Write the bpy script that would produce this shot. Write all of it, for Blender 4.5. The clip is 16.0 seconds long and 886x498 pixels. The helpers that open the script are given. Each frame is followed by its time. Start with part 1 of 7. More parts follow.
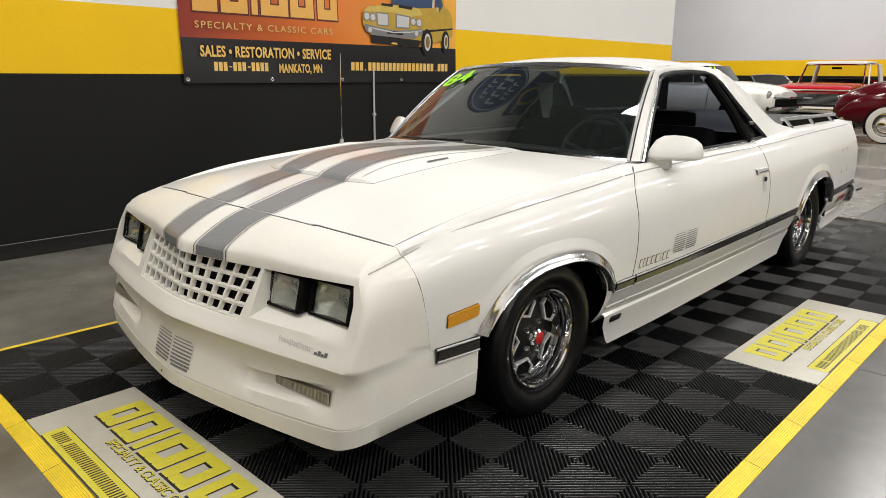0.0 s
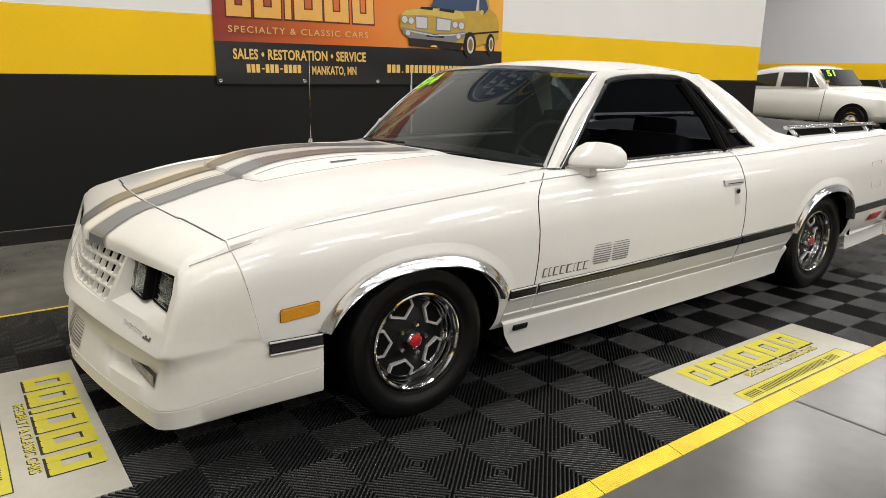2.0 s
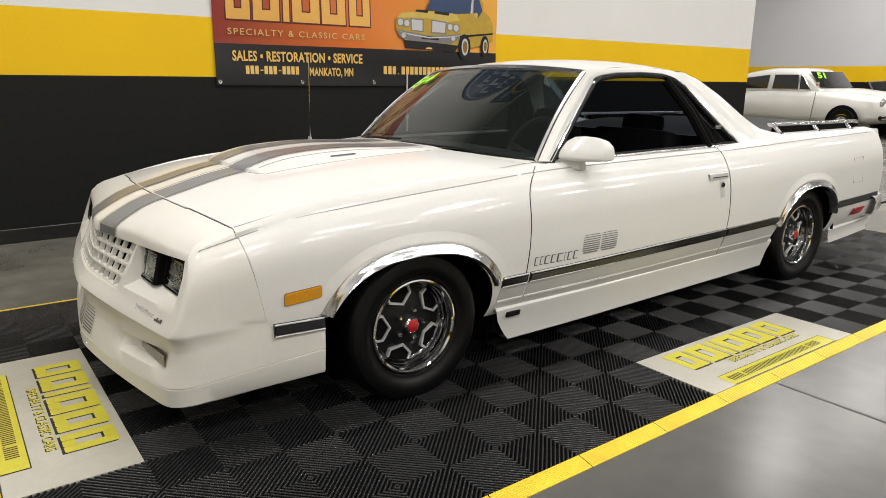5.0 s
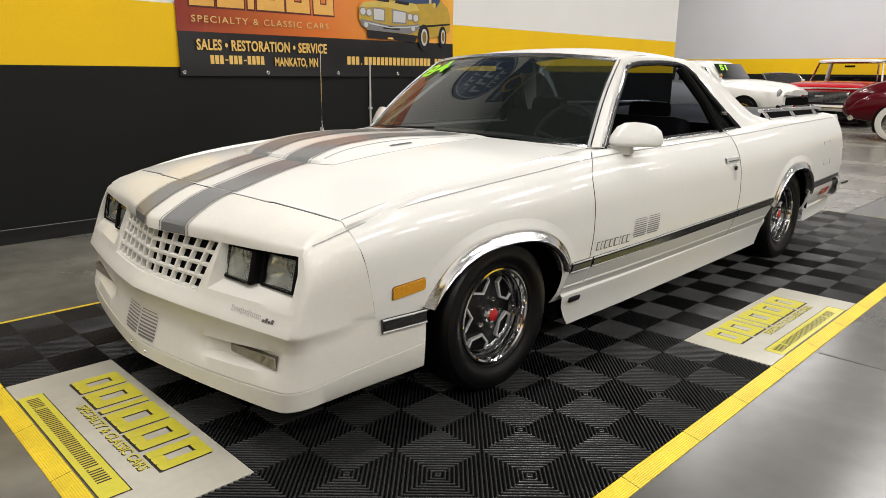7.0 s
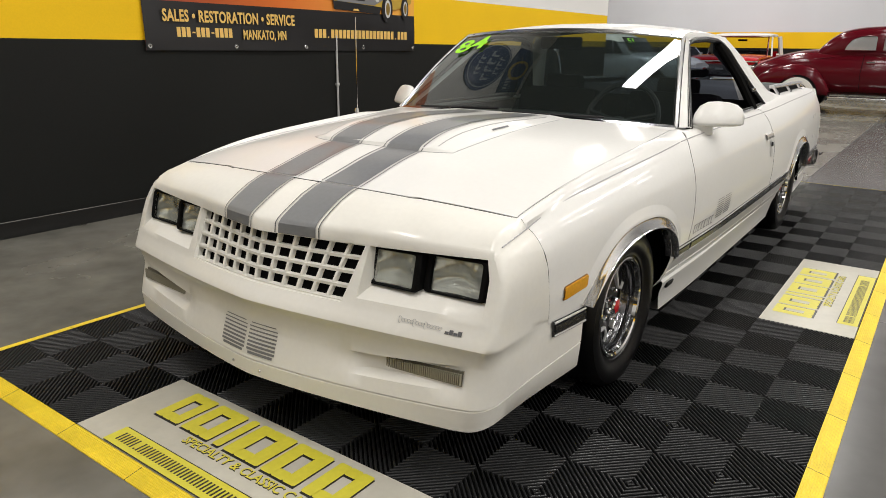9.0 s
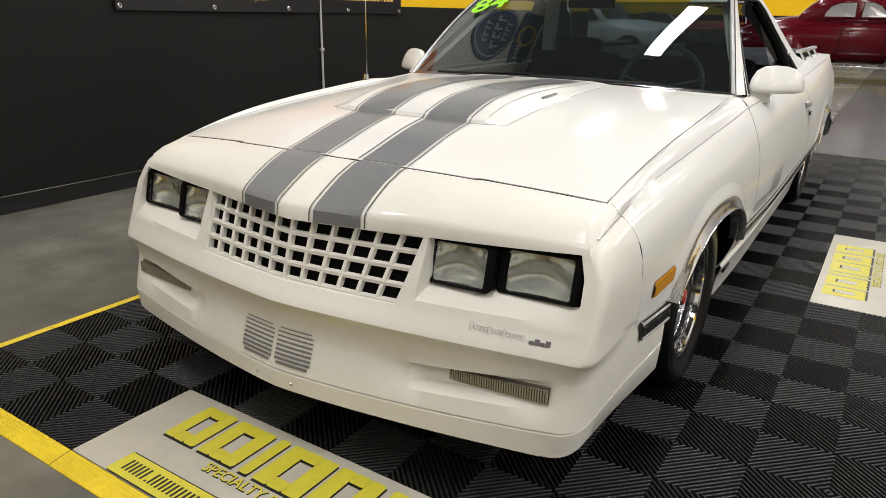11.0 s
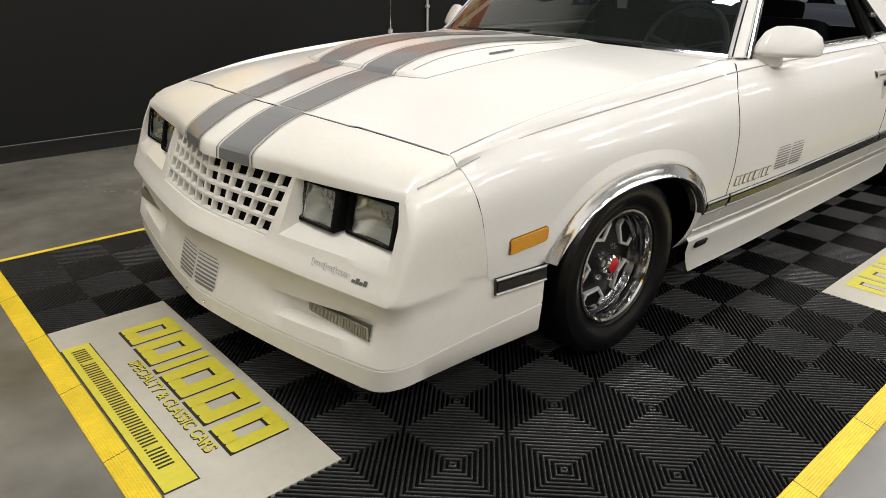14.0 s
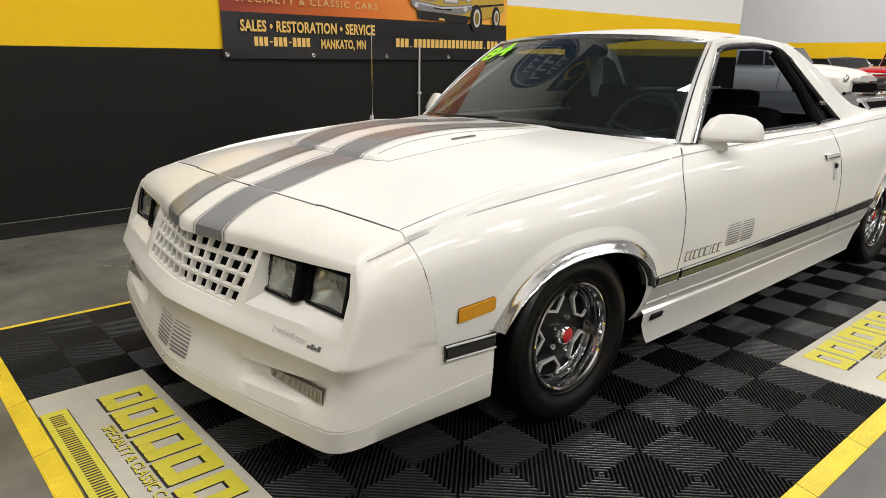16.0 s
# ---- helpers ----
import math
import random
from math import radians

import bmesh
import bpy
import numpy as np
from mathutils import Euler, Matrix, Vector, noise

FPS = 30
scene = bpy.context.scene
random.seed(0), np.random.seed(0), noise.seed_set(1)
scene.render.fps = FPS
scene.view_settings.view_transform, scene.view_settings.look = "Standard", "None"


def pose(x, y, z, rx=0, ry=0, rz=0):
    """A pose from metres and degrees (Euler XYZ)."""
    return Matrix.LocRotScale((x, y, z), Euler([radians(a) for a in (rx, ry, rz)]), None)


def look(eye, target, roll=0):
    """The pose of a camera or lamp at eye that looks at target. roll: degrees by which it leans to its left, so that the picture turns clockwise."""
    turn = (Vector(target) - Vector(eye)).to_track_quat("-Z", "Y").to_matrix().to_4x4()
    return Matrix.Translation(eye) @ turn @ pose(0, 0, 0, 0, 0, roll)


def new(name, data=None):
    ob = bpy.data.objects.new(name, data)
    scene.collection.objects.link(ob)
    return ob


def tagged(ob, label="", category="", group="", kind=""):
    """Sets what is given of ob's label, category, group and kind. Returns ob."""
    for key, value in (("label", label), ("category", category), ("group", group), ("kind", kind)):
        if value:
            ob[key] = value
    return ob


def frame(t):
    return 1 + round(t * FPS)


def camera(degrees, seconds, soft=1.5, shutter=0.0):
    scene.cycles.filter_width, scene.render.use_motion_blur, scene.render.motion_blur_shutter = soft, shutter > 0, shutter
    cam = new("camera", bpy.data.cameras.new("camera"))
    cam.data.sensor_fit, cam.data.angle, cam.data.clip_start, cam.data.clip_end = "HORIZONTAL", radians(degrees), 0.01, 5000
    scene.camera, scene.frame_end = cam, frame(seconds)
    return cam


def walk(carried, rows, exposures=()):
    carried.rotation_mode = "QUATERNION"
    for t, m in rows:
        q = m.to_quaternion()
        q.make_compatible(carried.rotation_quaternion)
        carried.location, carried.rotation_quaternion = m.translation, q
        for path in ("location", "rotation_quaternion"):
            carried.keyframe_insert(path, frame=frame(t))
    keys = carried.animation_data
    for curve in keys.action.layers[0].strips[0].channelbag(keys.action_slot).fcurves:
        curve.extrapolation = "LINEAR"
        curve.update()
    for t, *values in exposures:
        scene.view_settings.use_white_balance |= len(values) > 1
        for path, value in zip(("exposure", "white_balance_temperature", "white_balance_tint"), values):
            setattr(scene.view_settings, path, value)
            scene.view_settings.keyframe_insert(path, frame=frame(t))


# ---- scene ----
cam = camera(65.5, 16.0, soft=0.85)
PATH = [
    (0, (2.154, -1.994, 1.251), (0.812, -0.596, 0.758), 0.4),
    (0.5, (2.294, -1.775, 1.245), (0.892, -0.438, 0.75), 0.5),
    (1, (2.458, -1.612, 1.239), (0.982, -0.356, 0.747), 0.6),
    (1.5, (2.663, -1.5, 1.255), (1.137, -0.302, 0.768), 0.5),
    (2, (2.755, -1.347, 1.264), (1.186, -0.207, 0.773), 0.7),
    (2.5, (2.79, -1.236, 1.254), (1.198, -0.13, 0.764), 0.6),
    (3, (2.819, -1.185, 1.253), (1.219, -0.09, 0.763), 0.6),
    (3.5, (2.851, -1.195, 1.261), (1.253, -0.096, 0.772), 0.6),
    (4, (2.92, -1.283, 1.261), (1.324, -0.18, 0.775), 0.6),
    (6.5, (2.564, -1.727, 1.194), (1.126, -0.425, 0.705), 0.5),
    (7, (2.399, -1.921, 1.205), (1.023, -0.557, 0.71), 0.5),
    (7.5, (2.172, -2.036, 1.186), (0.868, -0.601, 0.694), 0.5),
    (8, (1.974, -2.163, 1.189), (0.728, -0.682, 0.685), 0.6),
    (8.5, (1.797, -2.332, 1.221), (0.616, -0.81, 0.685), 0.6),
    (11, (1.218, -2.215, 1.176), (0.195, -0.623, 0.529), 0.9),
    (11.5, (1.302, -2.175, 1.163), (0.133, -0.696, 0.494), 0.8),
    (12, (1.445, -2.106, 1.166), (0.165, -0.733, 0.476), 0.7),
    (12.5, (1.549, -1.945, 1.146), (0.23, -0.622, 0.431), 0.7),
    (13, (1.684, -1.891, 1.158), (0.351, -0.599, 0.413), 0.6),
    (13.5, (1.815, -1.878, 1.165), (0.467, -0.606, 0.414), 0.7),
    (14, (1.892, -1.773, 1.175), (0.514, -0.534, 0.421), 0.7),
    (14.5, (1.934, -1.675, 1.173), (0.531, -0.464, 0.421), 0.7),
    (15, (1.969, -1.634, 1.181), (0.561, -0.431, 0.428), 0.7),
    (15.5, (2.008, -1.656, 1.193), (0.598, -0.438, 0.467), 0.7),
    (16, (2.09, -1.755, 1.204), (0.645, -0.482, 0.664), 0.7),
]
walk(cam, [(t, look(eye, target, roll)) for t, eye, target, roll in PATH])


# ---- world and lights ----
world = bpy.data.worlds.new("world")
world.use_nodes = True
world.node_tree.nodes["Background"].inputs[0].default_value = (0.9, 0.92, 1.0, 1)
world.node_tree.nodes["Background"].inputs[1].default_value = 0.05
scene.world = world
scene.view_settings.exposure = 0.0

CEILING = 6.6
LAMP_W = 102.0


def strip_lamp(x, y, length, width, power):
    data = bpy.data.lights.new("strip_lamp", "AREA")
    data.shape, data.size, data.size_y = "RECTANGLE", width, length
    data.energy, data.color = LAMP_W * power, (1.0, 0.965, 0.925)
    lamp = new("strip_lamp", data)
    lamp.matrix_world = pose(x, y, CEILING - 0.52)
    return lamp


for y in (-6.2, -2.0, 2.2, 6.4, 10.6, 14.8):
    strip_lamp(0.34, y, 2.1, 0.42, 1.22 if -5 < y < 12 else 0.6)
for x in (3.4, 6.6, 10.0):
    for k in range(8):
        strip_lamp(x, -6.2 + 2.8 * k, 1.25, 0.30, (0.12 if x < 5 else 0.95) * (1.0 if k else 0.5))
# unseen extra lamp, added to brighten the floor and wall on the left
strip_lamp(-2.3, -3.4, 1.25, 0.30, 0.55)
# unseen lamps, added to brighten the far wall and the recessed side
for x in (-3.2, -7.0):
    for y in (11.5, 15.0, 18.4):
        strip_lamp(x, y, 2.0, 0.30, 1.5 if y > 18 else 1.1)
# weaker unseen row, added to fill the rest of the far wall
for x in (0.34, 4.4, 9.0):
    strip_lamp(x, 18.2, 2.0, 0.30, 0.45)


# ---- materials ----
def material(name, color, rough=0.5, metal=0.0, coat=0.0, spec=0.5, grain=0.0, scale=30.0, bump=0.0, stain=0.0, stain_scale=2.0, random_by=0.0, detail=4.0, tint=None):
    """A surface with variation at two scales: grain (fine) and stain (broad), both fractions of the colour."""
    m = bpy.data.materials.new(name)
    m.use_nodes = True
    nt = m.node_tree
    b = nt.nodes["Principled BSDF"]
    b.inputs["Base Color"].default_value = (*color, 1)
    b.inputs["Roughness"].default_value = rough
    b.inputs["Metallic"].default_value = metal
    b.inputs["Coat Weight"].default_value = coat
    b.inputs["Coat Roughness"].default_value = 0.09
    b.inputs["Specular IOR Level"].default_value = spec
    co = nt.nodes.new("ShaderNodeTexCoord")
    last = None

    def layer(amount, size, last, to):
        n = nt.nodes.new("ShaderNodeTexNoise")
        n.inputs["Scale"].default_value = size
        n.inputs["Detail"].default_value = detail
        nt.links.new(co.outputs["Object"], n.inputs["Vector"])
        ramp = nt.nodes.new("ShaderNodeMapRange")
        ramp.inputs[1].default_value, ramp.inputs[2].default_value = 0.3, 0.7
        ramp.inputs[3].default_value, ramp.inputs[4].default_value = 1 - amount, 1 + amount * 0.5
        nt.links.new(n.outputs[0], ramp.inputs[0])
        mix = nt.nodes.new("ShaderNodeMix")
        mix.data_type, mix.blend_type = "RGBA", "MULTIPLY"
        mix.inputs[0].default_value = 1
        if last is None:
            mix.inputs[6].default_value = (*color, 1)
        else:
            nt.links.new(last, mix.inputs[6])
        nt.links.new(ramp.outputs[0], mix.inputs[7])
        return mix.outputs[2], n

    if stain:
        last, n = layer(stain, stain_scale, last, None)
        r = nt.nodes.new("ShaderNodeMapRange")
        r.inputs[3].default_value, r.inputs[4].default_value = rough * 0.8, min(1, rough * 1.25)
        nt.links.new(n.outputs[0], r.inputs[0])
        nt.links.new(r.outputs[0], b.inputs["Roughness"])
    if grain or bump:
        last, n = layer(grain, scale, last, None)
        if bump:
            bp = nt.nodes.new("ShaderNodeBump")
            bp.inputs["Strength"].default_value = bump
            bp.inputs["Distance"].default_value = 0.002
            nt.links.new(n.outputs[0], bp.inputs["Height"])
            nt.links.new(bp.outputs[0], b.inputs["Normal"])
    if random_by:
        info = nt.nodes.new("ShaderNodeObjectInfo")
        ramp = nt.nodes.new("ShaderNodeMapRange")
        ramp.inputs[3].default_value, ramp.inputs[4].default_value = 1 - random_by, 1 + random_by
        nt.links.new(info.outputs["Random"], ramp.inputs[0])
        mix = nt.nodes.new("ShaderNodeMix")
        mix.data_type, mix.blend_type = "RGBA", "MULTIPLY"
        mix.inputs[0].default_value = 1
        if last is None:
            mix.inputs[6].default_value = (*color, 1)
        else:
            nt.links.new(last, mix.inputs[6])
        nt.links.new(ramp.outputs[0], mix.inputs[7])
        last = mix.outputs[2]
    if last is not None:
        nt.links.new(last, b.inputs["Base Color"])
    return m


def glass(name, tint, ior=1.5, rough=0.0, haze=0.0):
    """A thin pane: clear with a tint, and a mirror by Fresnel; the last share is a pale film, for dust and for
    reflected brightness painted in.
    """
    m = bpy.data.materials.new(name)
    m.use_nodes = True
    nt = m.node_tree
    nt.nodes.remove(nt.nodes["Principled BSDF"])
    clear, shine, mix, fres = (nt.nodes.new("ShaderNode" + n) for n in ("BsdfTransparent", "BsdfGlossy", "MixShader", "Fresnel"))
    clear.inputs[0].default_value = (*tint, 1)
    shine.inputs["Roughness"].default_value = rough
    fres.inputs[0].default_value = ior
    nt.links.new(fres.outputs[0], mix.inputs[0])
    nt.links.new(clear.outputs[0], mix.inputs[1])
    nt.links.new(shine.outputs[0], mix.inputs[2])
    last = mix
    if haze:
        # diffuse film: light dust, and a veil of reflection put into its colour
        film, over = nt.nodes.new("ShaderNodeBsdfDiffuse"), nt.nodes.new("ShaderNodeMixShader")
        film.inputs[0].default_value = (0.36, 0.45, 0.41, 1)
        over.inputs[0].default_value = haze
        nt.links.new(mix.outputs[0], over.inputs[1])
        nt.links.new(film.outputs[0], over.inputs[2])
        last = over
    nt.links.new(last.outputs[0], nt.nodes["Material Output"].inputs[0])
    return m


PAINT = material("white_car_paint", (0.79, 0.782, 0.75), rough=0.40, spec=0.12, coat=0.7, stain=0.03, stain_scale=1.5, grain=0.015, scale=60)
NOSEPAINT = material("white_nose_paint", (0.775, 0.758, 0.70), rough=0.40, spec=0.12, coat=0.45, stain=0.05, stain_scale=2.5, grain=0.02, scale=60)
STRIPE = material("grey_stripe_paint", (0.18, 0.185, 0.19), rough=0.45, spec=0.3, coat=0.55, grain=0.06, scale=80)
PIN = material("dark_pinstripe", (0.10, 0.10, 0.105), rough=0.4, coat=0.6)
PINLIGHT = material("pale_pinstripe", (0.42, 0.42, 0.42), rough=0.4, coat=0.6)
SILVER = material("silver_lower_paint", (0.66, 0.66, 0.64), rough=0.35, coat=0.6, metal=0.10, grain=0.03, scale=200)
CHROME = material("chrome", (0.82, 0.82, 0.82), rough=0.07, metal=1.0, stain=0.06, stain_scale=9)
DULLCHROME = material("bright_aluminium_trim", (0.66, 0.66, 0.66), rough=0.24, metal=1.0, stain=0.1, stain_scale=8)
BLACK = material("black_plastic", (0.009, 0.009, 0.010), rough=0.5, spec=0.25, grain=0.1, scale=120)
INSERT = material("dark_grey_trim_insert", (0.016, 0.016, 0.017), rough=0.22, spec=0.55)
BLACKGLOSS = material("gloss_black_trim", (0.012, 0.012, 0.014), rough=0.2)
# near-black for gaps and hollows, with their shade put into the colour
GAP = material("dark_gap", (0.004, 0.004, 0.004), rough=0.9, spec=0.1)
RUBBER = material("tyre_rubber", (0.0034, 0.0034, 0.0038), rough=0.30, spec=0.30, grain=0.15, scale=60, bump=0.15)
LAMPBLACK = material("matte_black_lamp_frame", (0.004, 0.004, 0.004), rough=0.8, spec=0.08)
CHARCOAL = material("charcoal_wheel_paint", (0.006, 0.006, 0.0065), rough=0.4, spec=0.25, grain=0.2, scale=90)
RED = material("red_enamel", (0.45, 0.015, 0.02), rough=0.25, coat=0.6)
AMBER = material("amber_lens", (0.70, 0.31, 0.008), rough=0.18, coat=0.5, grain=0.15, scale=150)
CLOTH = material("dark_grey_seat_cloth", (0.006, 0.006, 0.0075), rough=0.9, spec=0.05, grain=0.2, scale=300, bump=0.3)
VINYL = material("black_interior_vinyl", (0.006, 0.006, 0.0075), rough=0.55, spec=0.15, grain=0.1, scale=200, bump=0.2)
DASH = material("dark_grey_dash_vinyl", (0.035, 0.035, 0.038), rough=0.45, spec=0.35, grain=0.1, scale=200, bump=0.2)
WINDSHIELD = glass("windshield_glass", (0.25, 0.31, 0.30), 1.78, 0.0, 0.022)
SIDEGLASS = glass("tinted_side_glass", (0.25, 0.27, 0.27))
LENS = material("clear_lamp_lens", (0.55, 0.56, 0.55), rough=0.12, metal=0.65, grain=0.35, scale=70, bump=0.6)
REARGLASS = glass("tinted_rear_glass", (0.25, 0.28, 0.34))
QGLASS = material("black_quarter_glass", (0.004, 0.004, 0.0045), rough=0.08, spec=0.35)
AMBERRIM = material("dark_amber_rim", (0.20, 0.08, 0.01), rough=0.3)
DECAL = material("grey_decal_print", (0.19, 0.19, 0.19), rough=0.4, coat=0.5)
PILLARCHROME = material("polished_pillar_trim", (0.84, 0.84, 0.84), rough=0.20, metal=0.5, stain=0.08, stain_scale=14)
BEAD = material("bright_trim_bead", (0.84, 0.84, 0.83), rough=0.22, metal=0.55, stain=0.08, stain_scale=14)
ARCHCHROME = material("bright_arch_metal", (0.95, 0.95, 0.95), rough=0.14, metal=0.95, stain=0.08, stain_scale=9, grain=0.02, scale=22, bump=0.5)
# chrome darkened: the shade inside the rim is put into its colour
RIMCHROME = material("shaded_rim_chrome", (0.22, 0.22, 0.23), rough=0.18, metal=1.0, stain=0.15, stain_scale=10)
BRIGHTBAR = material("polished_spoke_metal", (0.62, 0.62, 0.61), rough=0.30, metal=0.35, stain=0.1, stain_scale=12)
LENSGLASS = glass("lamp_glass", (0.90, 0.92, 0.90), 1.4, 0.06)
REFLECTOR = material("lamp_reflector", (0.72, 0.73, 0.69), rough=0.20, metal=0.72, grain=0.08, scale=60, bump=0.3)
SMOKED = material("ribbed_parking_lens", (0.13, 0.12, 0.09), rough=0.3, coat=0.5)
SMOKEDRIB = material("bright_lens_rib", (0.30, 0.28, 0.22), rough=0.25, coat=0.5)
FLUO = material("fluorescent_green_paint", (0.35, 0.85, 0.03), rough=0.7, grain=0.1, scale=50)
CONCRETE = material("sealed_concrete", (0.098, 0.097, 0.091), rough=0.24, grain=0.10, scale=9, stain=0.22, stain_scale=1.2, bump=0.05, detail=8)
CONCRETEPALE = material("paler_stained_concrete", (0.196, 0.189, 0.162), rough=0.26, grain=0.24, scale=5, stain=0.50, stain_scale=1.0, bump=0.05, detail=9)
JOINT = material("dark_joint_filler", (0.05, 0.048, 0.045), rough=0.7)
TILE = material("black_mat_plastic", (0.0185, 0.0188, 0.0192), rough=0.33, spec=0.38, grain=0.15, scale=40, random_by=0.25)
EDGE = material("yellow_ramp_plastic", (0.80, 0.60, 0.03), rough=0.45, grain=0.08, scale=70, stain=0.15, stain_scale=5)
PADWHITE = material("white_floor_print", (0.495, 0.475, 0.405), rough=0.4, grain=0.05, scale=30, stain=0.08, stain_scale=4)
PADYELLOW = material("yellow_floor_print", (0.62, 0.56, 0.05), rough=0.4, grain=0.06, scale=50)
PADBLACK = material("black_floor_print", (0.012, 0.012, 0.012), rough=0.4)
WALLBLACK = material("black_wall_paint", (0.0090, 0.0096, 0.0088), rough=0.55, spec=0.20, grain=0.1, scale=90, stain=0.2, stain_scale=1.0, bump=0.08)
WALLYELLOW = material("yellow_wall_paint", (0.90, 0.56, 0.010), rough=0.55, spec=0.2, grain=0.03, scale=90, stain=0.05, stain_scale=1.2, bump=0.06)
WALLWHITE = material("white_wall_paint", (0.80, 0.79, 0.77), rough=0.6, grain=0.02, scale=90, stain=0.03, stain_scale=1.2, bump=0.05)
WALLGREY = material("grey_wall_paint", (0.66, 0.67, 0.70), rough=0.6, grain=0.02, scale=90, stain=0.04, stain_scale=0.8, bump=0.05)
CEILDARK = material("dark_ceiling_paint", (0.07, 0.07, 0.072), rough=0.8, grain=0.05, scale=20)
BASEB = material("black_rubber_baseboard", (0.010, 0.010, 0.010), rough=0.28)
# paler rubber: the glint on the baseboard's top edge, put into the colour
BASEGLINT = material("rubber_edge_glint", (0.16, 0.155, 0.14), rough=0.4, stain=0.5, stain_scale=3)
CONDUIT = material("painted_conduit", (0.55, 0.55, 0.54), rough=0.45, metal=0.3)


# ---- building helpers ----
def part(name, bm, mat, parent=None, label="", sharp=35.0):
    me = bpy.data.meshes.new(name)
    bm.normal_update()
    bm.to_mesh(me)
    bm.free()
    for m in mat if isinstance(mat, (list, tuple)) else [mat]:
        me.materials.append(m)
    if sharp:
        me.shade_smooth()
        me.set_sharp_from_angle(angle=radians(sharp))
    ob = new(name, me)
    ob.parent = parent
    if label:
        tagged(ob, label)
    return ob


def empty(name, m=None, label="", category="", group="", kind=""):
    ob = new(name)
    ob.empty_display_size = 0.1
    if m is not None:
        ob.matrix_world = m
    return tagged(ob, label, category, group, kind)


def grid(rows, flip=False, close_u=False, mat_of=None, skip=None):
    """A sheet through rows of points."""
    bm = bmesh.new()
    vs = [[bm.verts.new(p) for p in row] for row in rows]
    n = len(vs[0])
    for i in range(len(vs) - 1):
        for j in range(n if close_u else n - 1):
            if skip and skip(i, j):
                continue
            a, b, c, d = vs[i][j], vs[i][(j + 1) % n], vs[i + 1][(j + 1) % n], vs[i + 1][j]
            try:
                f = bm.faces.new((a, d, c, b) if flip else (a, b, c, d))
            except ValueError:
                continue
            if mat_of:
                f.material_index = mat_of(i, j)
    return bm


def box(bm, x0, y0, z0, x1, y1, z1, bevel=0.0, m=None, mat=0):
    """A box between two corners, its edges bevelled, added to bm."""
    c = Vector(((x0 + x1) / 2, (y0 + y1) / 2, (z0 + z1) / 2))
    made = bmesh.ops.create_cube(bm, size=1, matrix=Matrix.Translation(c) @ Matrix.Diagonal((abs(x1 - x0), abs(y1 - y0), abs(z1 - z0), 1)))
    verts = made["verts"]
    if bevel:
        edges = list({e for v in verts for e in v.link_edges})
        out = bmesh.ops.bevel(bm, geom=edges, offset=bevel, segments=2, affect="EDGES", profile=0.6)
        verts = list({v for f in out["faces"] for v in f.verts} | {v for v in verts if v.is_valid})
    if m is not None:
        bmesh.ops.transform(bm, matrix=m, verts=[v for v in verts if v.is_valid])
    if mat:
        for f in {f for v in verts if v.is_valid for f in v.link_faces}:
            f.material_index = mat
    return bm


def boxed(*corners, bevel=0.0, m=None):
    return box(bmesh.new(), *corners, bevel=bevel, m=m)


def tube(points, radius, sides=10, closed=False):
    """A round bar along points."""
    pts = [Vector(p) for p in points]
    n = len(pts)
    rows, side = [], None
    for i, p in enumerate(pts):
        a = pts[(i - 1) % n] if closed or i else p
        b = pts[(i + 1) % n] if closed or i < n - 1 else p
        d = (b - a).normalized()
        if side is None:
            side = d.orthogonal().normalized()
        side = (side - d * side.dot(d)).normalized()
        up = d.cross(side)
        r = radius[i] if isinstance(radius, (list, tuple)) else radius
        rows.append([p + r * (math.cos(k * math.tau / sides) * side + math.sin(k * math.tau / sides) * up) for k in range(sides)])
    if closed:
        rows.append(rows[0])
    bm = grid(rows, close_u=True, flip=True)
    if closed:
        bmesh.ops.remove_doubles(bm, verts=bm.verts, dist=1e-6)
    else:
        bm.verts.ensure_lookup_table()
        bm.faces.new([bm.verts[k] for k in range(sides)])
        bm.faces.new([bm.verts[k] for k in reversed(range((n - 1) * sides, n * sides))])
    return bm


def lathe(profile, sides=48, axis="x"):
    """Turns (radius, offset) pairs round the axis."""
    rows = []
    for r, h in profile:
        ring = []
        for k in range(sides):
            a = k * math.tau / sides
            c, s = r * math.cos(a), r * math.sin(a)
            ring.append((h, c, s) if axis == "x" else (c, h, s) if axis == "y" else (c, s, h))
        rows.append(ring)
    return grid(rows, close_u=True)


def lerp_table(table):
    xs, ys = [a for a, _ in table], [b for _, b in table]
    return lambda v: float(np.interp(v, xs, ys))


def smooth_table(table):
    """A smooth curve through (x, value) pairs."""
    xs, ys = np.array([a for a, _ in table], float), np.array([b for _, b in table], float)
    d = np.diff(ys) / np.diff(xs)
    m = np.r_[d[0], np.where(d[:-1] * d[1:] > 0, 2 * d[:-1] * d[1:] / np.where(d[:-1] + d[1:] == 0, 1, d[:-1] + d[1:]), 0), d[-1]]

    def f(v):
        v = min(max(v, xs[0]), xs[-1])
        i = min(max(int(np.searchsorted(xs, v)) - 1, 0), len(xs) - 2)
        h = xs[i + 1] - xs[i]
        t = (v - xs[i]) / h
        return float((2 * t**3 - 3 * t**2 + 1) * ys[i] + (t**3 - 2 * t**2 + t) * h * m[i] + (3 * t**2 - 2 * t**3) * ys[i + 1] + (t**3 - t**2) * h * m[i + 1])

    return f


